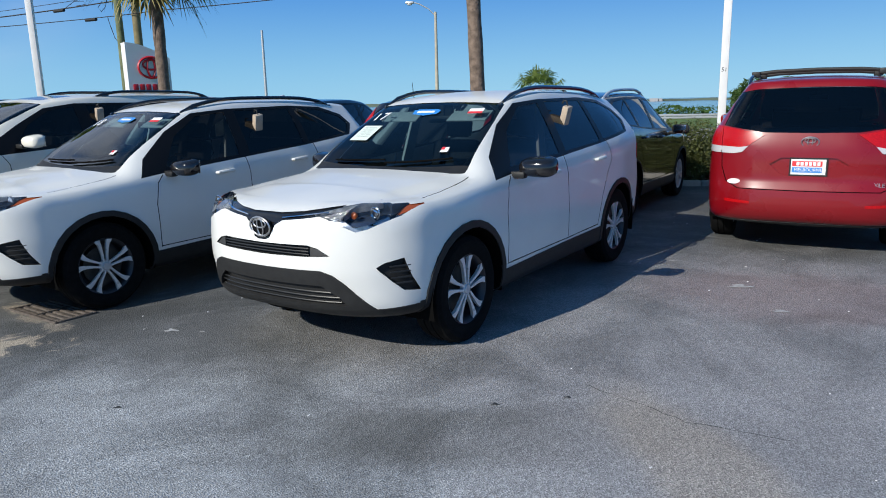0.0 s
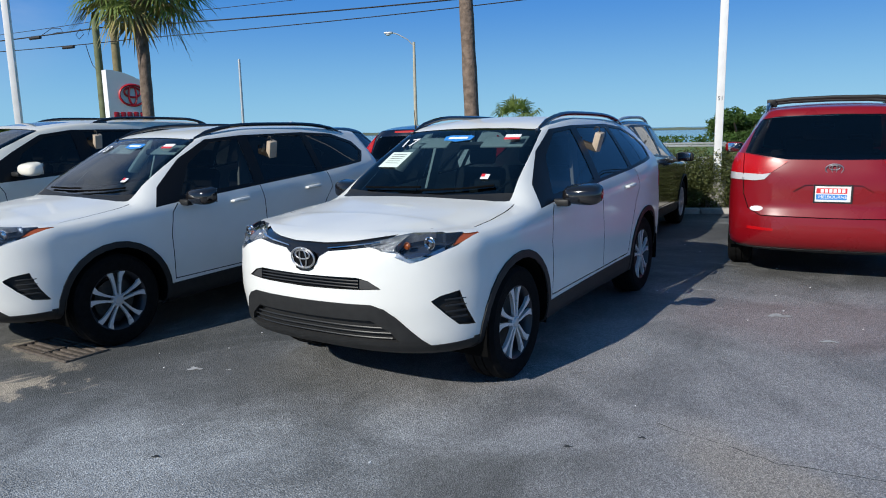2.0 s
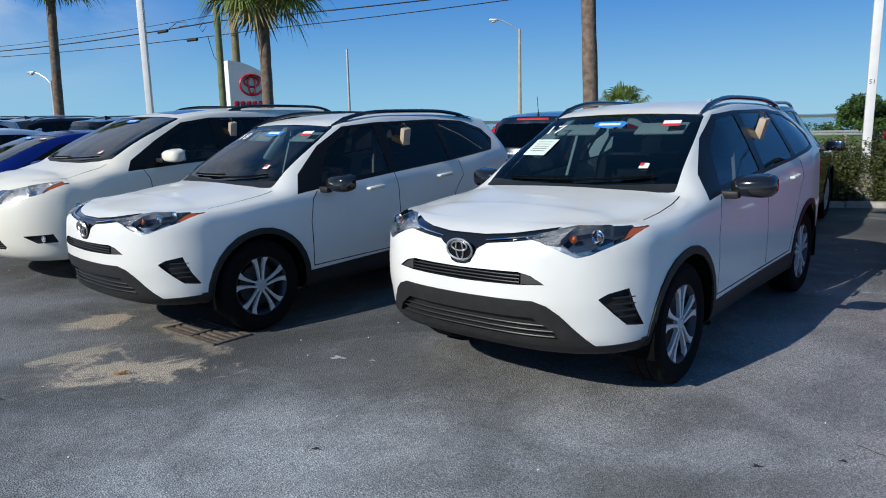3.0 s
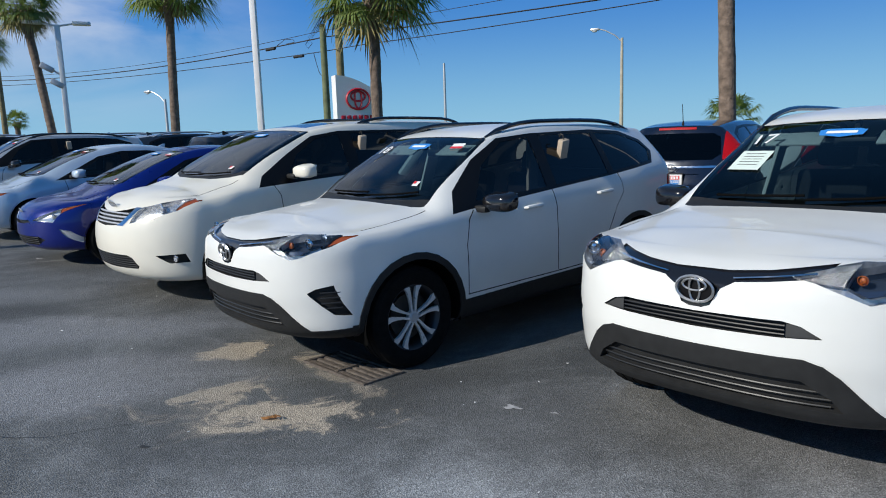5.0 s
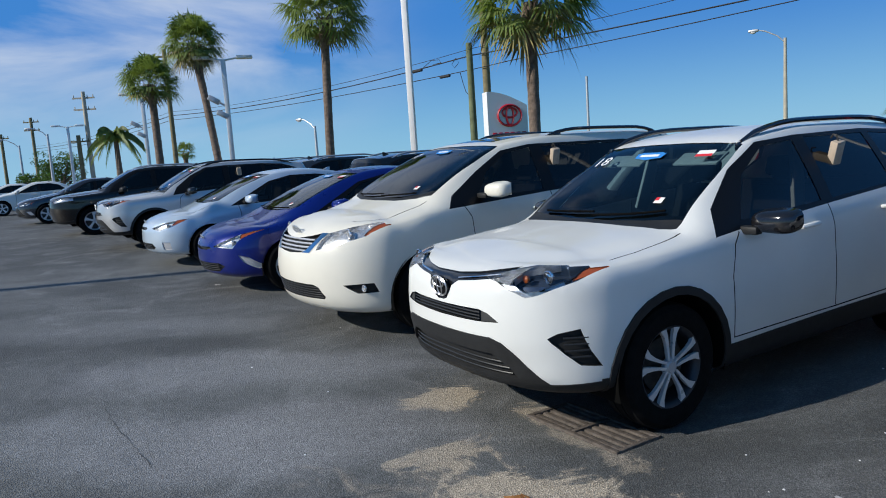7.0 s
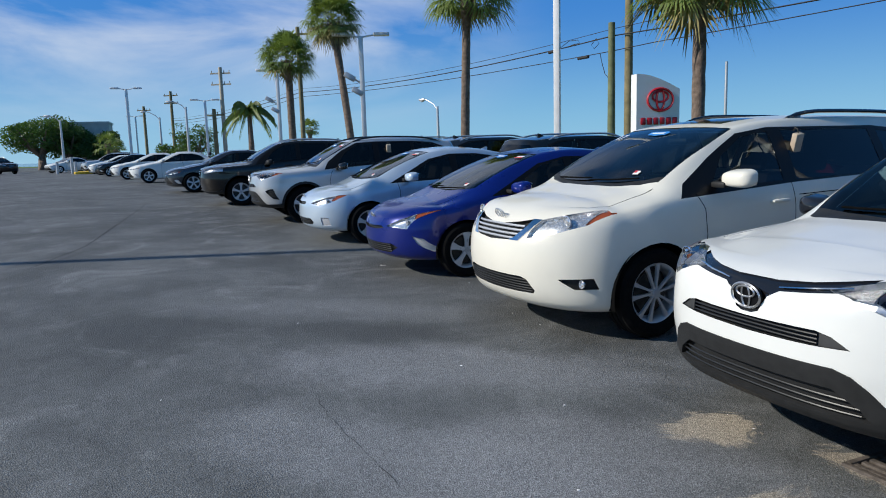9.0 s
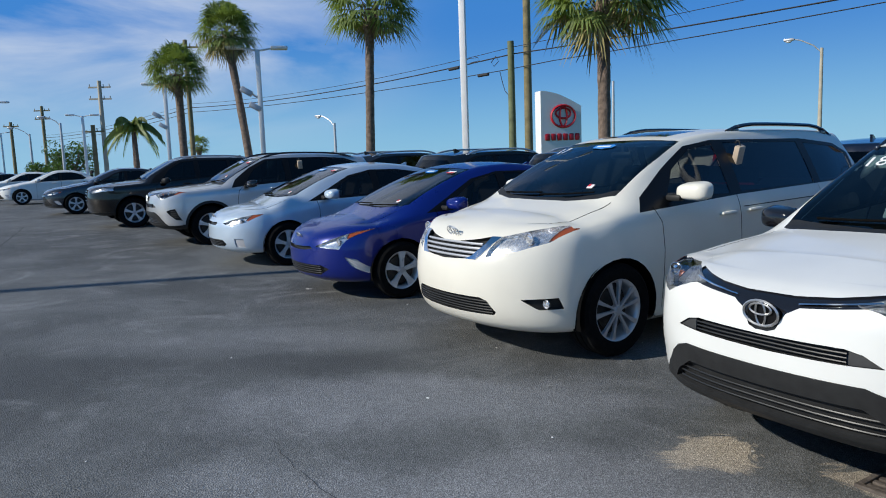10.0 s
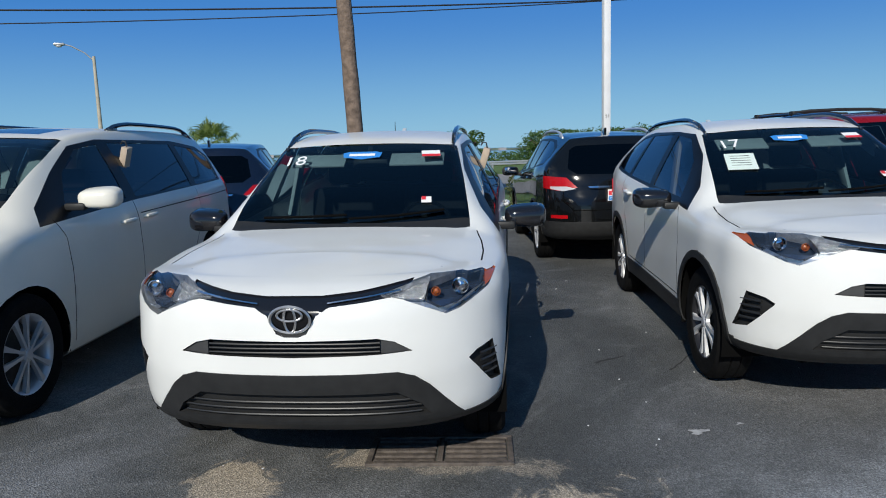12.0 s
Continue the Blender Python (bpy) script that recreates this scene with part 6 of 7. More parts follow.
fan_palm(-94.8, 35.0, 3.0, (0, 0), 1.7, "small fan palm far along the road", 19, 0.22, 0.0, 20)


def feather_palm(x, y, h, label, seed):
    """A palm with long arching feather fronds that hang down."""
    rng = random.Random(seed)
    ob = empty("palm_tree", Matrix.Translation((x, y, 0)))
    tagged(ob, label, "palm tree", "palms around the lot")
    bm = bmesh.new()
    path_tube(bm, [(0, 0, -0.1), (0.03, 0, h * 0.5), (0, 0, h)], [0.24, 0.20, 0.16], 10)
    part("trunk", bm, BARK, ob)
    verts, faces = [], []
    for k in range(30):
        a = k * 2.4 + rng.uniform(-0.2, 0.2)
        e = rng.uniform(0.0, 1.2)
        prev_p = None
        for s in range(11):
            t = s / 10
            r = 1.75 * t * math.cos(e) + 0.2 * t
            z = h + 2.1 * t * math.sin(e) - 1.9 * t * t * (0.55 + 0.45 * math.cos(e))
            p = Vector((math.cos(a) * r, math.sin(a) * r, z))
            if prev_p is not None:
                d = (p - prev_p).normalized()
                sd_ = d.cross(Vector((0, 0, 1))).normalized()
                for q in (-1, 1):
                    for o in (0.0, 0.33, 0.66):
                        b0 = prev_p + (p - prev_p) * o
                        tip = b0 + sd_ * q * 0.30 * (1.1 - t) + d * 0.17 + Vector((0, 0, -0.34))
                        i0 = len(verts)
                        verts += [tuple(b0), tuple(b0 + d * 0.13), tuple(tip)]
                        faces.append((i0, i0 + 1, i0 + 2))
            prev_p = p
    me = bpy.data.meshes.new("fronds")
    me.from_pydata(verts, [], faces)
    me.materials.append(FROND)
    o2 = new("crown", me)
    o2.parent = ob
    return ob


feather_palm(-47.1, 26.2, 4.7, "feathery palm with long drooping fronds", 21)


def tree(x, y, h, w, label, seed, n=5000, leaf=0.10):
    rng = random.Random(seed)
    ob = empty("tree", Matrix.Translation((x, y, -0.05)))
    tagged(ob, label, "tree")
    bm = bmesh.new()
    path_tube(bm, [(0, 0, -0.1), (0.05 * w, 0, h * 0.25), (0, 0.05 * w, h * 0.55)], [0.07 * w, 0.05 * w, 0.03 * w], 8)
    for k in range(6):
        a = k * 1.05
        path_tube(bm, [(0, 0, h * 0.3), (math.cos(a) * w * 0.2, math.sin(a) * w * 0.2, h * 0.5), (math.cos(a) * w * 0.36, math.sin(a) * w * 0.36, h * 0.72)], [0.03 * w, 0.02 * w, 0.008 * w], 6)
    part("trunk", bm, BARK, ob)
    blobs = []
    for k in range(34):
        a, r = rng.uniform(0, 6.28), w * 0.36 * rng.uniform(0.2, 1) ** 0.6
        blobs.append((math.cos(a) * r, math.sin(a) * r, h * rng.uniform(0.38, 0.82), w * rng.uniform(0.12, 0.22), w * rng.uniform(0.12, 0.22), h * rng.uniform(0.09, 0.17)))
    leaf_cloud("crown", blobs, n, leaf, LEAFDARK, "", "", ob, seed=seed)
    return ob


tree(8.6, 39, 2.7, 3.6, "leafy green tree behind the hedge", 31, 12000, 0.10)
tree(16.5, 42, 2.9, 5.5, "low leafy tree by the road", 32, 6000, 0.10)
tree(22, 42, 3.0, 6.0, "low leafy tree by the road", 33, 6000, 0.10)
tree(-109.5, 30.6, 8.2, 9.5, "broad dark oak at the end of the lot", 34, 9000, 0.20)
tree(-109, 33.9, 7.0, 8.0, "broad dark oak at the end of the lot", 35, 8000, 0.20)
tree(-108, 37.4, 6.2, 6.5, "broad dark oak at the end of the lot", 36, 8000, 0.22)
tree(-71.3, 33.9, 5.4, 5.0, "open leafy tree beyond the parked cars", 37, 3500, 0.13)
tree(-76.8, 34.1, 3.5, 4.2, "low leafy tree beyond the parked cars", 38, 3500, 0.14)
blobs = []
rng = random.Random(9)
for k in range(90):
    blobs.append((-30 + 75 * k / 89 + rng.uniform(-1, 1), 60 + rng.uniform(-1.5, 1.5), rng.uniform(0.0, 0.5), rng.uniform(0.8, 1.8), rng.uniform(0.6, 1.2), rng.uniform(0.5, 0.95)))
leaf_cloud("shore_bushes", blobs, 16000, 0.17, LEAFDARK, "low green bushes along the shore", "bushes", kind="stuff", seed=8)

# guard rail beyond the road
rail = empty("guard_rail", Matrix.Translation((0, 42, 0)))
tagged(rail, "grey steel guard rail along the road", "guard rail")
bm = bmesh.new()
for z0 in (0.50, 0.64):
    box(bm, (0, 0, z0), (140, 0.05, 0.12), bevel=0.02)
part("beam", bm, GALV, rail)
for x in lin(-68, 68, 34):
    bm = bmesh.new()
    box(bm, (x, 0.06, 0.32), (0.12, 0.12, 0.76))
    part("post", bm, GALV, rail)

# far shore across the water
bm = bmesh.new()
rng = random.Random(5)
prev = None
for k in range(300):
    x = -1500 + 3000 * k / 299
    z = 0.3 + 0.7 * rng.random() + 0.5 * math.sin(k * 0.35) * rng.random()
    v = (bm.verts.new((x, 620, -2)), bm.verts.new((x, 620, z)), bm.verts.new((x, 640, z)), bm.verts.new((x, 640, -2)))
    if prev:
        for q in range(3):
            bm.faces.new((prev[q], v[q], v[q + 1], prev[q + 1]))
    prev = v
tagged(link("backdrop_shore", bm, FARGREEN, smooth=0), "low wooded far shore across the water", "shore", kind="structure")
bm = bmesh.new()
for k in range(36):
    x = -700 + 2600 * rng.random()
    s = rng.uniform(8, 26)
    box(bm, (x * 0.33, 619, -0.2), (s * 0.33, 4, rng.uniform(1.2, 2.8)))
far_houses = tagged(link("far_houses", bm, FARPALE, smooth=0), "pale houses along the far shore", "houses", kind="stuff")


# ---------------------------------------------------------------- poles, lamps and cables
def lot_lamp(x, y, h, w, label, head=True, square=True, arms=((1, 0),), deg=0):
    ob = empty("lot_lamp", Matrix.Translation((x, y, 0)) @ Matrix.Rotation(radians(deg), 4, "Z"))
    tagged(ob, label, "street lamp", "lot lamps")
    bm = bmesh.new()
    box(bm, (0, 0, h / 2 + 0.3), (w, w, h - 0.6), bevel=w * 0.08)
    part("pole", bm, WHITEPOLE, ob)
    bm = bmesh.new()
    tube(bm, (0, 0, -0.1), (0, 0, 0.62), w * 1.35, w * 1.25, 20)
    part("base", bm, CONCRETE, ob)
    for ax, ay in arms:
        bm = bmesh.new()
        tube(bm, (0, 0, h - 0.05), (ax * 0.55, ay * 0.55, h + 0.05), 0.04, 0.035, 8)
        part("arm", bm, WHITEPOLE, ob)
        bm = bmesh.new()
        box(bm, (ax * 0.85, ay * 0.85, h + 0.07), (0.65 if ax else 0.36, 0.65 if ay else 0.36, 0.13), bevel=0.04)
        part("lamp_head", bm, WHITEPOLE, ob)
    return ob


p1 = lot_lamp(-15.53, 17.59, 9.6, 0.17, "tall white square lot lamp post", arms=((1, 0), (-1, 0)), deg=20)
p2 = lot_lamp(2.36, 13.5, 9.6, 0.135, "white square lot lamp post standing in the hedge", arms=((1, 0), (-1, 0)), deg=-8)
letters("51", 0.10, Matrix.Translation((0, -0.070, 2.1)) @ Matrix.Rotation(radians(90), 4, "X"), INK, p2)
for x, y, h, dg in ((-26.55, 19.5, 6.3, 50), (-39.3, 23.6, 6.4, 50)):
    lp = lot_lamp(x, y, h, 0.19, "white lot lamp post with flood lamps", arms=((1, 0), (-1, 0)), deg=dg)
    for z, sx in ((h - 1.6, -0.5), (h - 2.2, -0.2)):
        bm = bmesh.new()
        box(bm, (sx, 0, z), (0.5, 0.22, 0.22), Matrix.Rotation(radians(30), 4, "Y"), bevel=0.04)
        tube(bm, (sx * 0.6, 0, z - 0.1), (0, 0, z - 0.3), 0.04, 0.04, 6)
        part("flood_lamp", bm, GALV, lp)
lot_lamp(-20.8, -5.6, 10.2, 0.18, "white square lot lamp post by the open lot", arms=((1, 0),), deg=90)


def road_lamp(x, y, h, reach, label, mat, deg=180):
    ob = empty("street_lamp", Matrix.Translation((x, y, 0)) @ Matrix.Rotation(radians(deg), 4, "Z"))
    tagged(ob, label, "street lamp", "street lamps")
    bm = bmesh.new()
    tube(bm, (0, 0, -0.1), (0, 0, h + 0.02), 0.15, 0.09, 12)
    part("pole", bm, mat, ob)
    bm = bmesh.new()
    path_tube(bm, [(0, 0, h - 0.25), (reach * 0.30, 0, h + 0.02 + 0.13 * reach), (reach * 0.75, 0, h + 0.39 * reach), (reach, 0, h + 0.46 * reach)], 0.04, 8)
    part("arm", bm, GALV, ob)
    bm = bmesh.new()
    box(bm, (reach + 0.28, 0, h + 0.46 * reach), (0.62, 0.26, 0.16), bevel=0.06)
    part("lamp_head", bm, GALV, ob)
    bm = bmesh.new()
    bmesh.ops.create_uvsphere(bm, u_segments=12, v_segments=8, radius=0.13)
    bmesh.ops.scale(bm, vec=(1.4, 0.9, 0.7), verts=bm.verts)
    bmesh.ops.translate(bm, vec=(reach + 0.30, 0, h + 0.46 * reach - 0.10), verts=bm.verts)
    part("lamp_glass", bm, WHITELENS, ob)
    return ob


road_lamp(-11.0, 49.8, 7.8, 1.55, "concrete street lamp with a curved arm", CONCPOLE)
road_lamp(-42.6, 39.9, 5.0, 1.4, "thin street lamp with a curved arm", GALV)
for x, y, h, r in ((-81.8, 35.2, 6.2, 1.5), (-67.1, 31.3, 6.3, 1.2), (-80.4, 24.5, 5.7, 1.0)):
    road_lamp(x, y, h, r, "thin street lamp far along the road", GALV, 223)


def wood_pole(x, y, h, r, label, mat, bars=0, deg=0):
    ob = empty("utility_pole", Matrix.Translation((x, y, 0)) @ Matrix.Rotation(radians(deg), 4, "Z"))
    tagged(ob, label, "utility pole", "utility poles")
    bm = bmesh.new()
    tube(bm, (0, 0, -0.2), (0, 0, h), r, r * 0.78, 14)
    part("shaft", bm, mat, ob)
    for k in range(bars):
        bm = bmesh.new()
        box(bm, (0, 0, h - 0.5 - 0.9 * k), (1.7, 0.1, 0.12))
        for sx in (-0.75, 0.3, 0.75):
            tube(bm, (sx, 0, h - 0.45 - 0.9 * k), (sx, 0, h - 0.25 - 0.9 * k), 0.04, 0.03, 6)
        part("cross_arm", bm, mat, ob)
    return ob


wood_pole(-19.15, 26.45, 6.5, 0.17, "greenish weathered wooden utility pole", WOODGREEN)
wood_pole(-18.55, 26.75, 11.5, 0.18, "tall brown wooden utility pole", WOODPOLE)
wood_pole(-24.8, 51.0, 7.25, 0.12, "thin grey pole by the road", GALV)
wood_pole(-85.8, 38.5, 9.5, 0.20, "dark wooden utility pole with cross arms", WOODPOLE, 2, 40)
wood_pole(-91.6, 37.6, 8.1, 0.20, "dark wooden utility pole with cross arms", WOODPOLE, 1, 40)
wood_pole(-58.9, 29.8, 5.6, 0.20, "dark wooden utility pole with cross arms", WOODPOLE, 1, 40)
wood_pole(-46.9, 30.35, 10.6, 0.18, "tall wooden utility pole behind a palm", WOODPOLE, 1, 40)
for x, y, h in ((-61.6, 23.8, 7.2), (-59.2, 29.2, 6.3), (-104, 41.5, 7.6)):
    lot_lamp(x, y, h, 0.20, "white lot lamp post far along the row", arms=((1, 0), (-1, 0)), deg=60)

wood_pole(-58.5, 30.4, 9.0, 0.19, "tall pale concrete utility pole with cross arms", CONCPOLE, 2, 40)

# overhead cables, slung from pole to pole: height = z + slope * s + curve * s^2 away from the near pole
POLE = Vector((-19.15, 26.6))
for r, name, right, left in ((0.012, "thin", (6.30, 0.005, 0.0011), (6.28, -0.060, 0.0022)), (0.026, "thick", (5.993, -0.015, 0.00103), (6.005, -0.054, 0.0020)), (0.018, "black", (5.485, -0.002, 0.0012), (5.415, -0.0215, 0.0012))):
    bm = bmesh.new()
    pts = []
    for k in range(30, 0, -1):
        q = 2.0 * k
        pts.append((POLE.x + q * math.cos(radians(-8.2)), POLE.y + q * math.sin(radians(-8.2)), right[0] + right[1] * q + right[2] * q * q))
    for k in range(0, 15):
        q = 2.0 * k
        pts.append((POLE.x + q * math.cos(radians(172.3)), POLE.y + q * math.sin(radians(172.3)), left[0] + left[1] * q + left[2] * q * q))
    end = pts[-1]
    for k in range(1, 9):
        t = k / 8
        pts.append((end[0] - 39 * t, end[1] + 8.2 * t, end[2] - 1.6 * t * (1 - t)))
    path_tube(bm, pts, r, 6)
    ob = link("overhead_cable", bm, CABLE)
    tagged(ob, name + " overhead cable slung between the utility poles", "cable", "overhead cables")


def on_left(q, zs):
    return Vector((POLE.x - 0.991 * q, POLE.y + 0.134 * q, zs[0] + zs[1] * q + zs[2] * q * q))


for q, zs in ((3.3, (6.005, -0.054, 0.0020)), (1.6, (5.415, -0.0215, 0.0012))):
    bm = bmesh.new()
    tube(bm, on_left(q - 0.28, zs) - Vector((0, 0, 0.05)), on_left(q + 0.28, zs) - Vector((0, 0, 0.05)), 0.07, 0.07, 10)
    tagged(link("cable_splice_box", bm, CABLE), "black splice case hanging on a cable", "cable box")
# slack loops and a lead hanging down to the pole
for pts, r in (([on_left(0.7, (5.41, -0.02, 0)), (-19.75, 26.7, 5.0), (-19.6, 26.68, 4.55), (-19.25, 26.6, 4.2)], 0.014),
               ([on_left(2.9, (5.90, 0, 0)), on_left(2.4, (6.12, 0, 0)), on_left(1.9, (6.10, 0, 0)), on_left(1.8, (5.96, 0, 0)), on_left(2.3, (5.93, 0, 0))], 0.013),
               ([on_left(0.9, (6.02, 0, 0)), on_left(1.15, (5.80, 0, 0)), on_left(1.0, (5.62, 0, 0)), on_left(0.75, (5.80, 0, 0)), on_left(0.9, (6.02, 0, 0))], 0.013)):
    bm = bmesh.new()
    path_tube(bm, pts, r, 6)
    tagged(link("slack_cable", bm, CABLE), "slack black cable looped beside the utility pole", "cable", "overhead cables")


# ---------------------------------------------------------------- dealer's sign
sg = empty("pylon_sign", Matrix.Translation((-14.25, 20.85, 0)) @ Matrix.Rotation(radians(52), 4, "Z"))
tagged(sg, "white pylon sign with red emblem and red letters", "sign")
bm = bmesh.new()
W2, H0 = 0.68, 3.66
poly = [(-W2, 0), (W2, 0), (W2, H0 - 0.42)] + [(W2 - 2 * W2 * t, H0 - 0.42 + 0.46 * math.sin(t * math.pi / 2)) for t in (0.12, 0.25, 0.4, 0.55, 0.7, 0.85, 1.0)]
prism(bm, poly, 0.42, Matrix.Translation((0, 0.21, 0)) @ Matrix.Rotation(radians(90), 4, "X"))
part("panel", bm, SIGNWHITE, sg, smooth=20)
bm = bmesh.new()
box(bm, (0, 0, 0.15), (1.9, 0.7, 0.5), bevel=0.03)
part("plinth", bm, CONCRETE, sg)
bm = bmesh.new()
m = Matrix.Translation((0.06, -0.235, 2.93)) @ Matrix.Rotation(radians(90), 4, "X")
oval(bm, m, 0.40, 0.33, 0.035, 40)
oval(bm, m, 0.12, 0.30, 0.032, 32)
oval(bm, m @ Matrix.Translation((0, 0.09, 0)), 0.25, 0.155, 0.032, 32)
part("emblem", bm, SIGNRED, sg)
for k in range(6):
    bm = bmesh.new()
    box(bm, (0.03 + (k - 2.5) * 0.20, -0.22, 2.30), (0.155, 0.045, 0.21), bevel=0.03)
    part("letter_block", bm, SIGNRED, sg)


# ---------------------------------------------------------------- far end of the lot
for k, (x, y) in enumerate(((-67.5, 21.1), (-70.3, 20.8), (-66.3, 21.0))):
    bm = bmesh.new()
    tube(bm, (x, y, rise(x)), (x, y, rise(x) + (1.5 if k == 0 else 1.1)), 0.12, 0.12, 12)
    tagged(link("bollard", bm, GALV), "grey steel bollard at the end of the lot", "bollard", "bollards")
bm = bmesh.new()
box(bm, (-67.0, 21.9, 0.10 + rise(-67.0)), (4.5, 1.6, 0.30), Matrix.Rotation(radians(-16), 4, "Z"), bevel=0.06)
tagged(link("kerb_island", bm, YELLOW), "yellow painted kerb island at the end of the row", "kerb")
hs = empty("building", Matrix.Translation((-113, 38.2, 0)) @ Matrix.Rotation(radians(-25), 4, "Z"))
tagged(hs, "pale flat-roofed building behind the trees", "building")
bm = bmesh.new()
box(bm, (0, 0, 3.4), (6.0, 6.0, 7.0))
part("wall", bm, HOUSEWALL, hs, smooth=0)
bm = bmesh.new()
box(bm, (0, 0, 7.0), (6.3, 6.3, 0.3))
part("roof", bm, HOUSEWALL, hs, smooth=0)
for k in range(5):
    bm = bmesh.new()
    box(bm, (-2.2 + 1.1 * k, -3.02, 4.6), (0.7, 0.1, 1.2))
    part("window", bm, GLOSSBLACK, hs, smooth=0)


# ---------------------------------------------------------------- storm drain
def drain():
    c = Vector((-4.2, 4.56, height(-4.2, 4.56)))
    ob = empty("storm_drain", Matrix.Translation((c.x, c.y, c.z + 0.004)) @ Matrix.Rotation(radians(-22), 4, "Z"))
    tagged(ob, "rusty iron storm drain grates set in the asphalt", "drain")
    bm = bmesh.new()
    for x, y, sx, sy in ((0, 0.155, 0.74, 0.03), (0, -0.155, 0.74, 0.03), (-0.355, 0, 0.03, 0.28), (0.355, 0, 0.03, 0.28), (0, 0, 0.03, 0.28)):
        box(bm, (x, y, 0.0), (sx, sy, 0.03), bevel=0.004)
    part("frame", bm, IRON, ob)
    # no hole below: a flat near-black sheet stands in for the pit's shade
    bm = bmesh.new()
    box(bm, (0, 0, -0.012), (0.70, 0.29, 0.006))
    part("pit", bm, GAP, ob)
    for gx in (-0.18, 0.18):
        for k in range(5):
            bm = bmesh.new()
            box(bm, (gx, -0.115 + 0.0575 * k, 0.0), (0.31, 0.034, 0.022), bevel=0.005)
            part("grate_bar", bm, IRON, ob)
    return ob


drain()


def ribbon(name, pts, w, mat, label, cat, z=0.004, parent=None):
    """A thin uneven band lying on the lot."""
    rng = random.Random(len(pts) * 7 + int(abs(pts[0][0]) * 10))
    dense = []
    for p, q in zip(pts, pts[1:]):
        n = max(2, int(math.hypot(q[0] - p[0], q[1] - p[1]) / 0.06))
        for k in range(n):
            t = k / n
            dense.append((p[0] + (q[0] - p[0]) * t + rng.uniform(-0.012, 0.012), p[1] + (q[1] - p[1]) * t + rng.uniform(-0.012, 0.012)))
    bm = bmesh.new()
    prev = None
    for i, (x, y) in enumerate(dense):
        nx = dense[min(i + 1, len(dense) - 1)]
        pv = dense[max(i - 1, 0)]
        d = Vector((nx[0] - pv[0], nx[1] - pv[1])).normalized()
        ww = w * rng.uniform(0.35, 1.0)
        a = bm.verts.new((x - d.y * ww, y + d.x * ww, height(x, y) + z))
        b = bm.verts.new((x + d.y * ww, y - d.x * ww, height(x, y) + z))
        if prev:
            bm.faces.new((prev[0], a, b, prev[1]))
        prev = (a, b)
    ob = link(name, bm, mat, parent)
    if not parent:
        tagged(ob, label, cat)
    return ob


CRACK = material("dark_crack", (0.035, 0.035, 0.036), 0.9)
ribbon("crack", [(-5.5, 2.7), (-5.06, 2.89), (-4.8, 3.22), (-4.64, 3.43)], 0.003, CRACK, "", "", parent=pavement)
ribbon("crack", [(-7.3, 3.35), (-6.98, 3.2), (-6.54, 3.06), (-5.91, 2.88)], 0.002, CRACK, "", "", parent=pavement)
ribbon("crack", [(-23, 8.8), (-21.8, 8.2), (-18.5, 6.4), (-15.4, 4.7), (-13.8, 3.45)], 0.012, CRACK, "", "", parent=pavement)
ribbon("crack", [(0.1, 3.6), (0.6, 3.2), (1.1, 3.05)], 0.0035, CRACK, "", "", parent=pavement)
STAIN = material("oil_stain", (0.03, 0.03, 0.03), 0.6, vary=0.2, scale=15)
PALESCRAPE = material("pale_scrape", (0.40, 0.40, 0.40), 0.9, vary=0.2, scale=25)
DRYLEAF = material("dry_leaf", (0.35, 0.16, 0.05), 0.8, vary=0.3, scale=60)


def blot(x, y, r, mat, seed, name="stain", z=0.004):
    rng = random.Random(seed)
    bm = bmesh.new()
    n = 22
    ph = [rng.uniform(0, 6.28) for _ in range(4)]
    ring = []
    for k in range(n):
        a = 2 * math.pi * k / n
        rr = r * (1 + 0.35 * math.sin(3 * a + ph[0]) + 0.2 * math.sin(5 * a + ph[1]) + 0.12 * math.sin(9 * a + ph[2]))
        px, py = x + rr * math.cos(a), y + rr * 0.6 * math.sin(a)
        ring.append(bm.verts.new((px, py, height(px, py) + z)))
    bm.faces.new(ring)
    return link(name, bm, mat, pavement, smooth=0)


for k, (x, y, r) in enumerate(((-0.86, 2.03, 0.015), (-0.35, 3.25, 0.02), (0.02, 3.4, 0.018), (-4.5, 3.0, 0.025), (-2.35, 2.9, 0.02))):
    blot(x, y, r, STAIN, 40 + k)
for k, (x, y, r) in enumerate(((-2.88, 4.21, 0.05), (-2.62, 4.20, 0.02), (-10.5, 6.65, 0.05), (1.35, 5.9, 0.08), (1.5, 5.2, 0.05), (0.9, 6.8, 0.03))):
    blot(x, y, r, PALESCRAPE, 60 + k, "scrape")
ribbon("tyre_mark", [(-2.75, 5.45), (-2.45, 5.50)], 0.014, CRACK, "", "", parent=pavement)
ribbon("tyre_mark", [(-2.40, 5.10), (-1.98, 5.35)], 0.010, CRACK, "", "", parent=pavement)

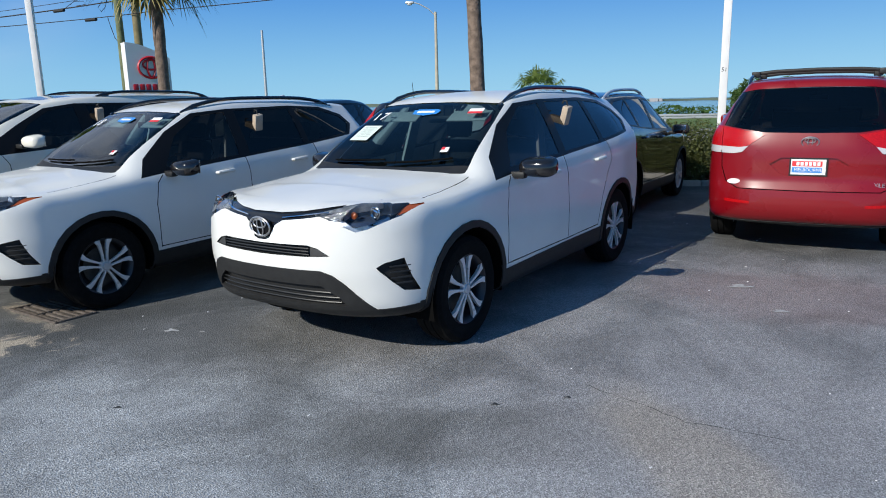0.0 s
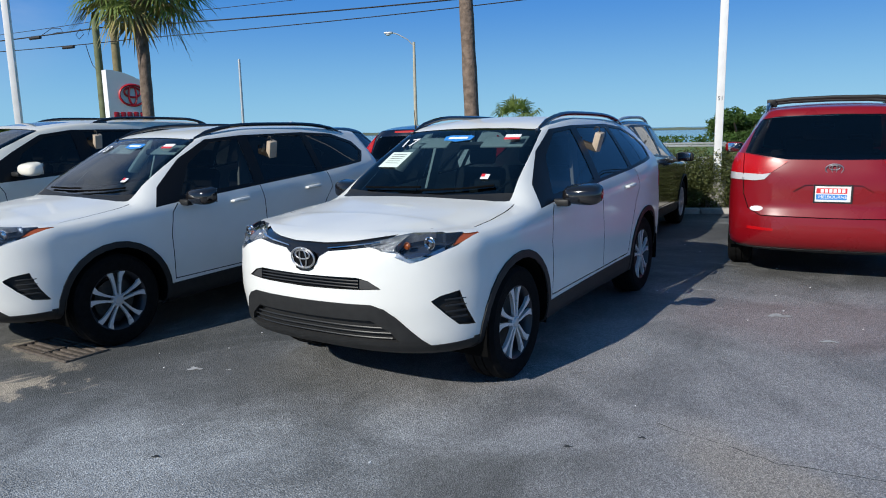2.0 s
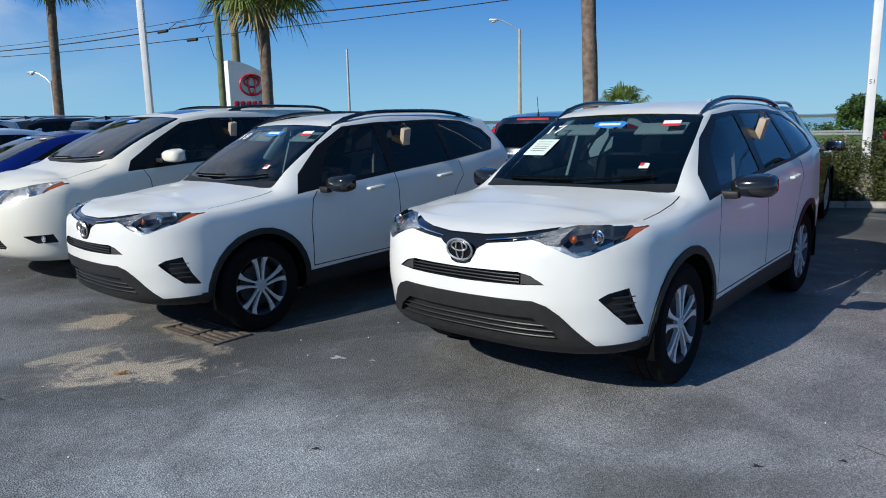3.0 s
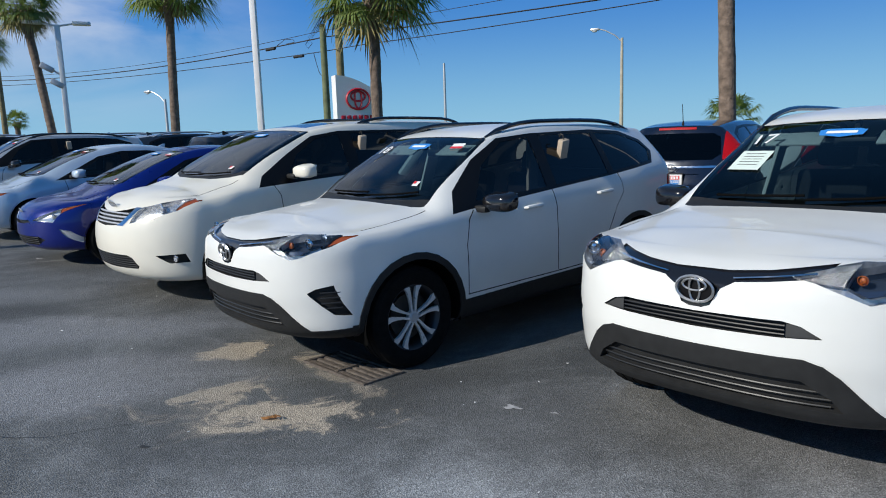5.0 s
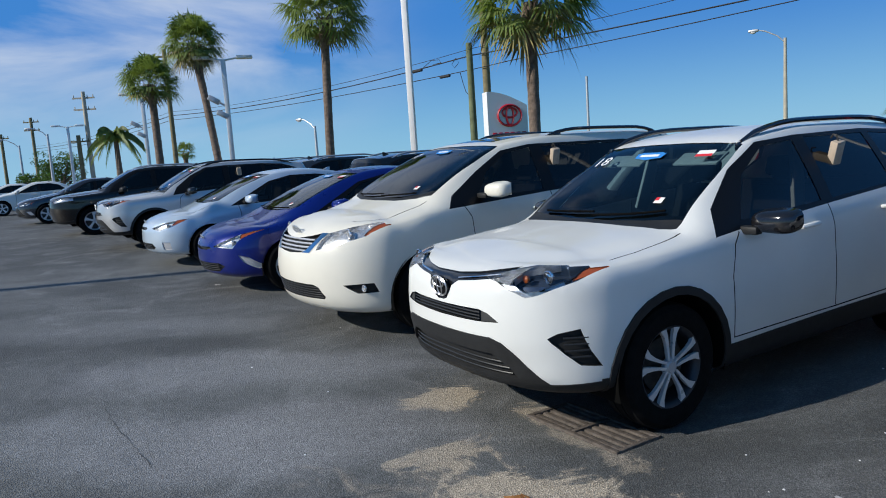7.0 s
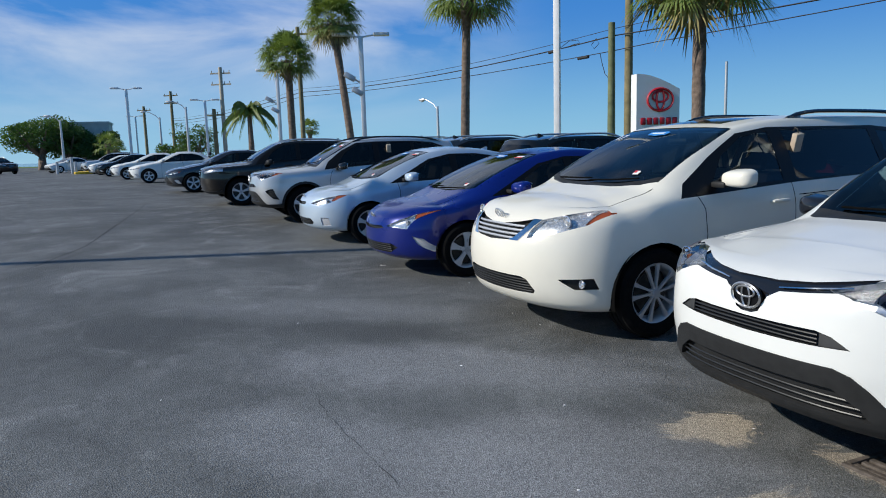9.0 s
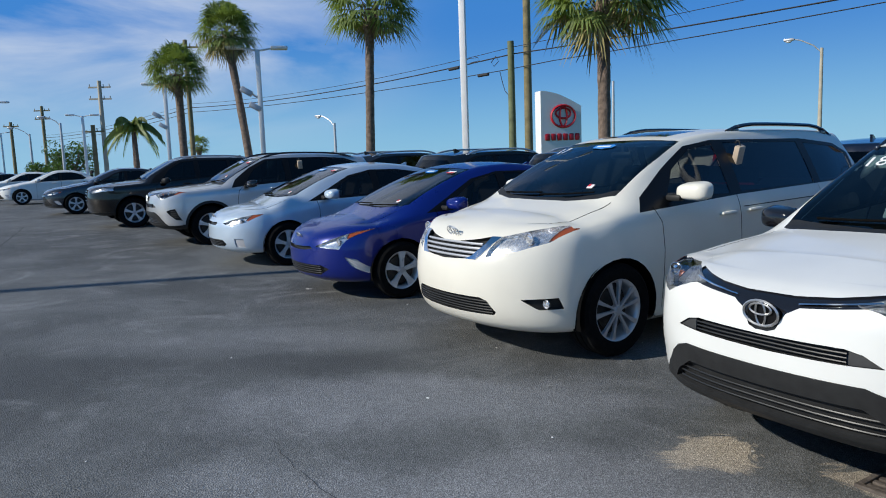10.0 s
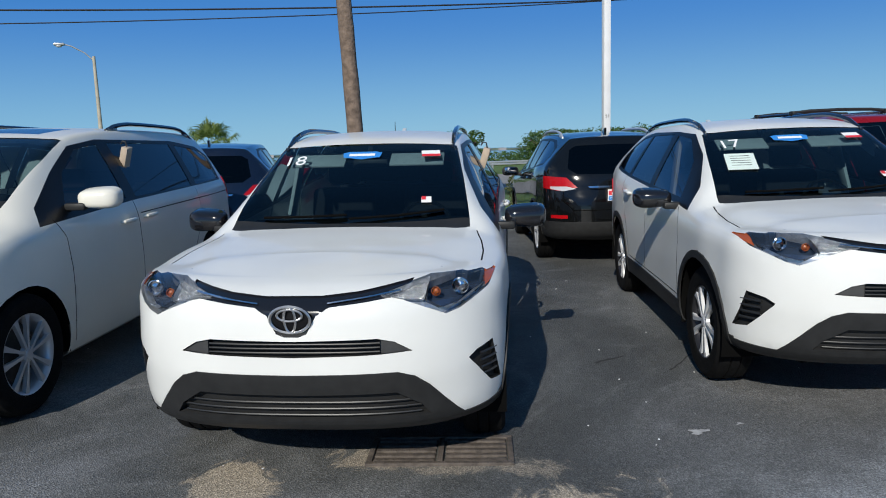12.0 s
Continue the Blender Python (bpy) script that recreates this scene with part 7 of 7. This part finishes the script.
# bits of litter over the lot, too small to tell apart
rng = random.Random(77)
bm = bmesh.new()
for k in range(130):
    x, y = rng.uniform(-9, 4.5), rng.uniform(0.9, 9.5)
    s = rng.uniform(0.003, 0.009)
    box(bm, (x, y, height(x, y) + s * 0.3), (s * rng.uniform(1, 2.2), s, s * 0.5), Matrix.Rotation(rng.uniform(0, 3), 4, "Z"))
tagged(link("litter", bm, STICKWHITE, smooth=0), "small pale grit and scraps scattered over the asphalt", "litter", kind="stuff")
bm = bmesh.new()
for k in range(5):
    prism(bm, [(-0.03, 0), (0, 0.014), (0.035, 0), (0, -0.014)], 0.002, Matrix.Translation((-4.16 + 0.02 * k, 3.56 + 0.006 * k, height(-4.16, 3.56) + 0.006 + 0.004 * k)) @ Matrix.Rotation(0.7 * k, 4, "Z") @ Matrix.Rotation(0.3, 4, "X"))
tagged(link("dry_leaf", bm, DRYLEAF, smooth=0), "brown dry leaf lying on the sand", "leaf")


# ---------------------------------------------------------------- stickers on the windscreens
def shield(w, h):
    return [(-w * 0.5, h * 0.30), (-w * 0.44, h * 0.30), (-w * 0.36, h * 0.42), (w * 0.36, h * 0.42), (w * 0.44, h * 0.30), (w * 0.5, h * 0.30), (w * 0.46, -h * 0.28), (w * 0.30, -h * 0.32), (0, -h * 0.5), (-w * 0.30, -h * 0.32), (-w * 0.46, -h * 0.28)]


def number(parent, tree, txt, x, y, size=0.16):
    screen_sticker(parent, tree, "year_number", None, STICKWHITE, x, y, text=txt, textmat=STICKWHITE, tsize=size, roll=8)


def dress(parent, key, year, top_x, red_y, number_y, paper=False):
    c, meshes, tree = MODELS[key]
    screen_sticker(parent, tree, "blue_label", shield(0.26, 0.105), STICKBLUE, top_x - 0.10, 0.02, "blue shield-shaped label")
    m = screen_sticker(parent, tree, "label_bar", rect(0.17, 0.028), STICKWHITE, top_x - 0.10, 0.02, lift=0.006)
    if red_y is not None:
        screen_sticker(parent, tree, "price_tag", rect(0.12, 0.075), STICKWHITE, top_x - 0.07, red_y, "red and white tag")
        screen_sticker(parent, tree, "price_tag_band", rect(0.12, 0.028, 0, -0.026), STICKRED, top_x - 0.07, red_y, lift=0.006)
    screen_sticker(parent, tree, "small_tag", rect(0.060, 0.055), STICKWHITE, c["cowl"][0] + 0.19, -0.44, "small white and red tag")
    screen_sticker(parent, tree, "small_tag_band", rect(0.026, 0.03, -0.016, 0.012), STICKRED, c["cowl"][0] + 0.19, -0.44, lift=0.006)
    if year:
        number(parent, tree, year, top_x - 0.13, number_y)
    if paper:
        screen_sticker(parent, tree, "window_sheet", rect(0.20, 0.21), PAPER, c["cowl"][0] + 0.37, 0.45, "pale green printed sheet")
        for k in range(5):
            screen_sticker(parent, tree, "print_bar", rect(0.13, 0.004, 0, 0.07 - 0.030 * k), INK, c["cowl"][0] + 0.37, 0.45, lift=0.005)


dress(LOT[0], "rav", "17", 0.95, -0.43, 0.46, True)
dress(LOT[1], "rav", "18", 0.95, -0.43, 0.46)
dress(LOT[2], "van", "17", 0.95, None, 0.52)
dress(LOT[3], "hatch_new", None, 1.0, -0.42, 0)
dress(LOT[4], "hatch", None, 1.0, -0.42, 0)
dress(LOT[5], "rav", None, 0.95, -0.43, 0)
# sun visors behind the windscreens of the two white cars
for ob in LOT[:2]:
    for y in (-0.33, 0.33):
        bm = bmesh.new()
        box(bm, (0.945, y, 1.462), (0.15, 0.36, 0.016), Matrix.Rotation(radians(-28), 4, "Y"), bevel=0.006)
        part("sun_visor", bm, VISOR, ob)
        bm = bmesh.new()
        box(bm, (1.50, y * 2.0, 1.27), (0.13, 0.03, 0.48), Matrix.Rotation(radians(12), 4, "Y") @ Matrix.Rotation(radians(10 if y > 0 else -10), 4, "X"), bevel=0.01)
        part("pillar_trim", bm, VISOR, ob)
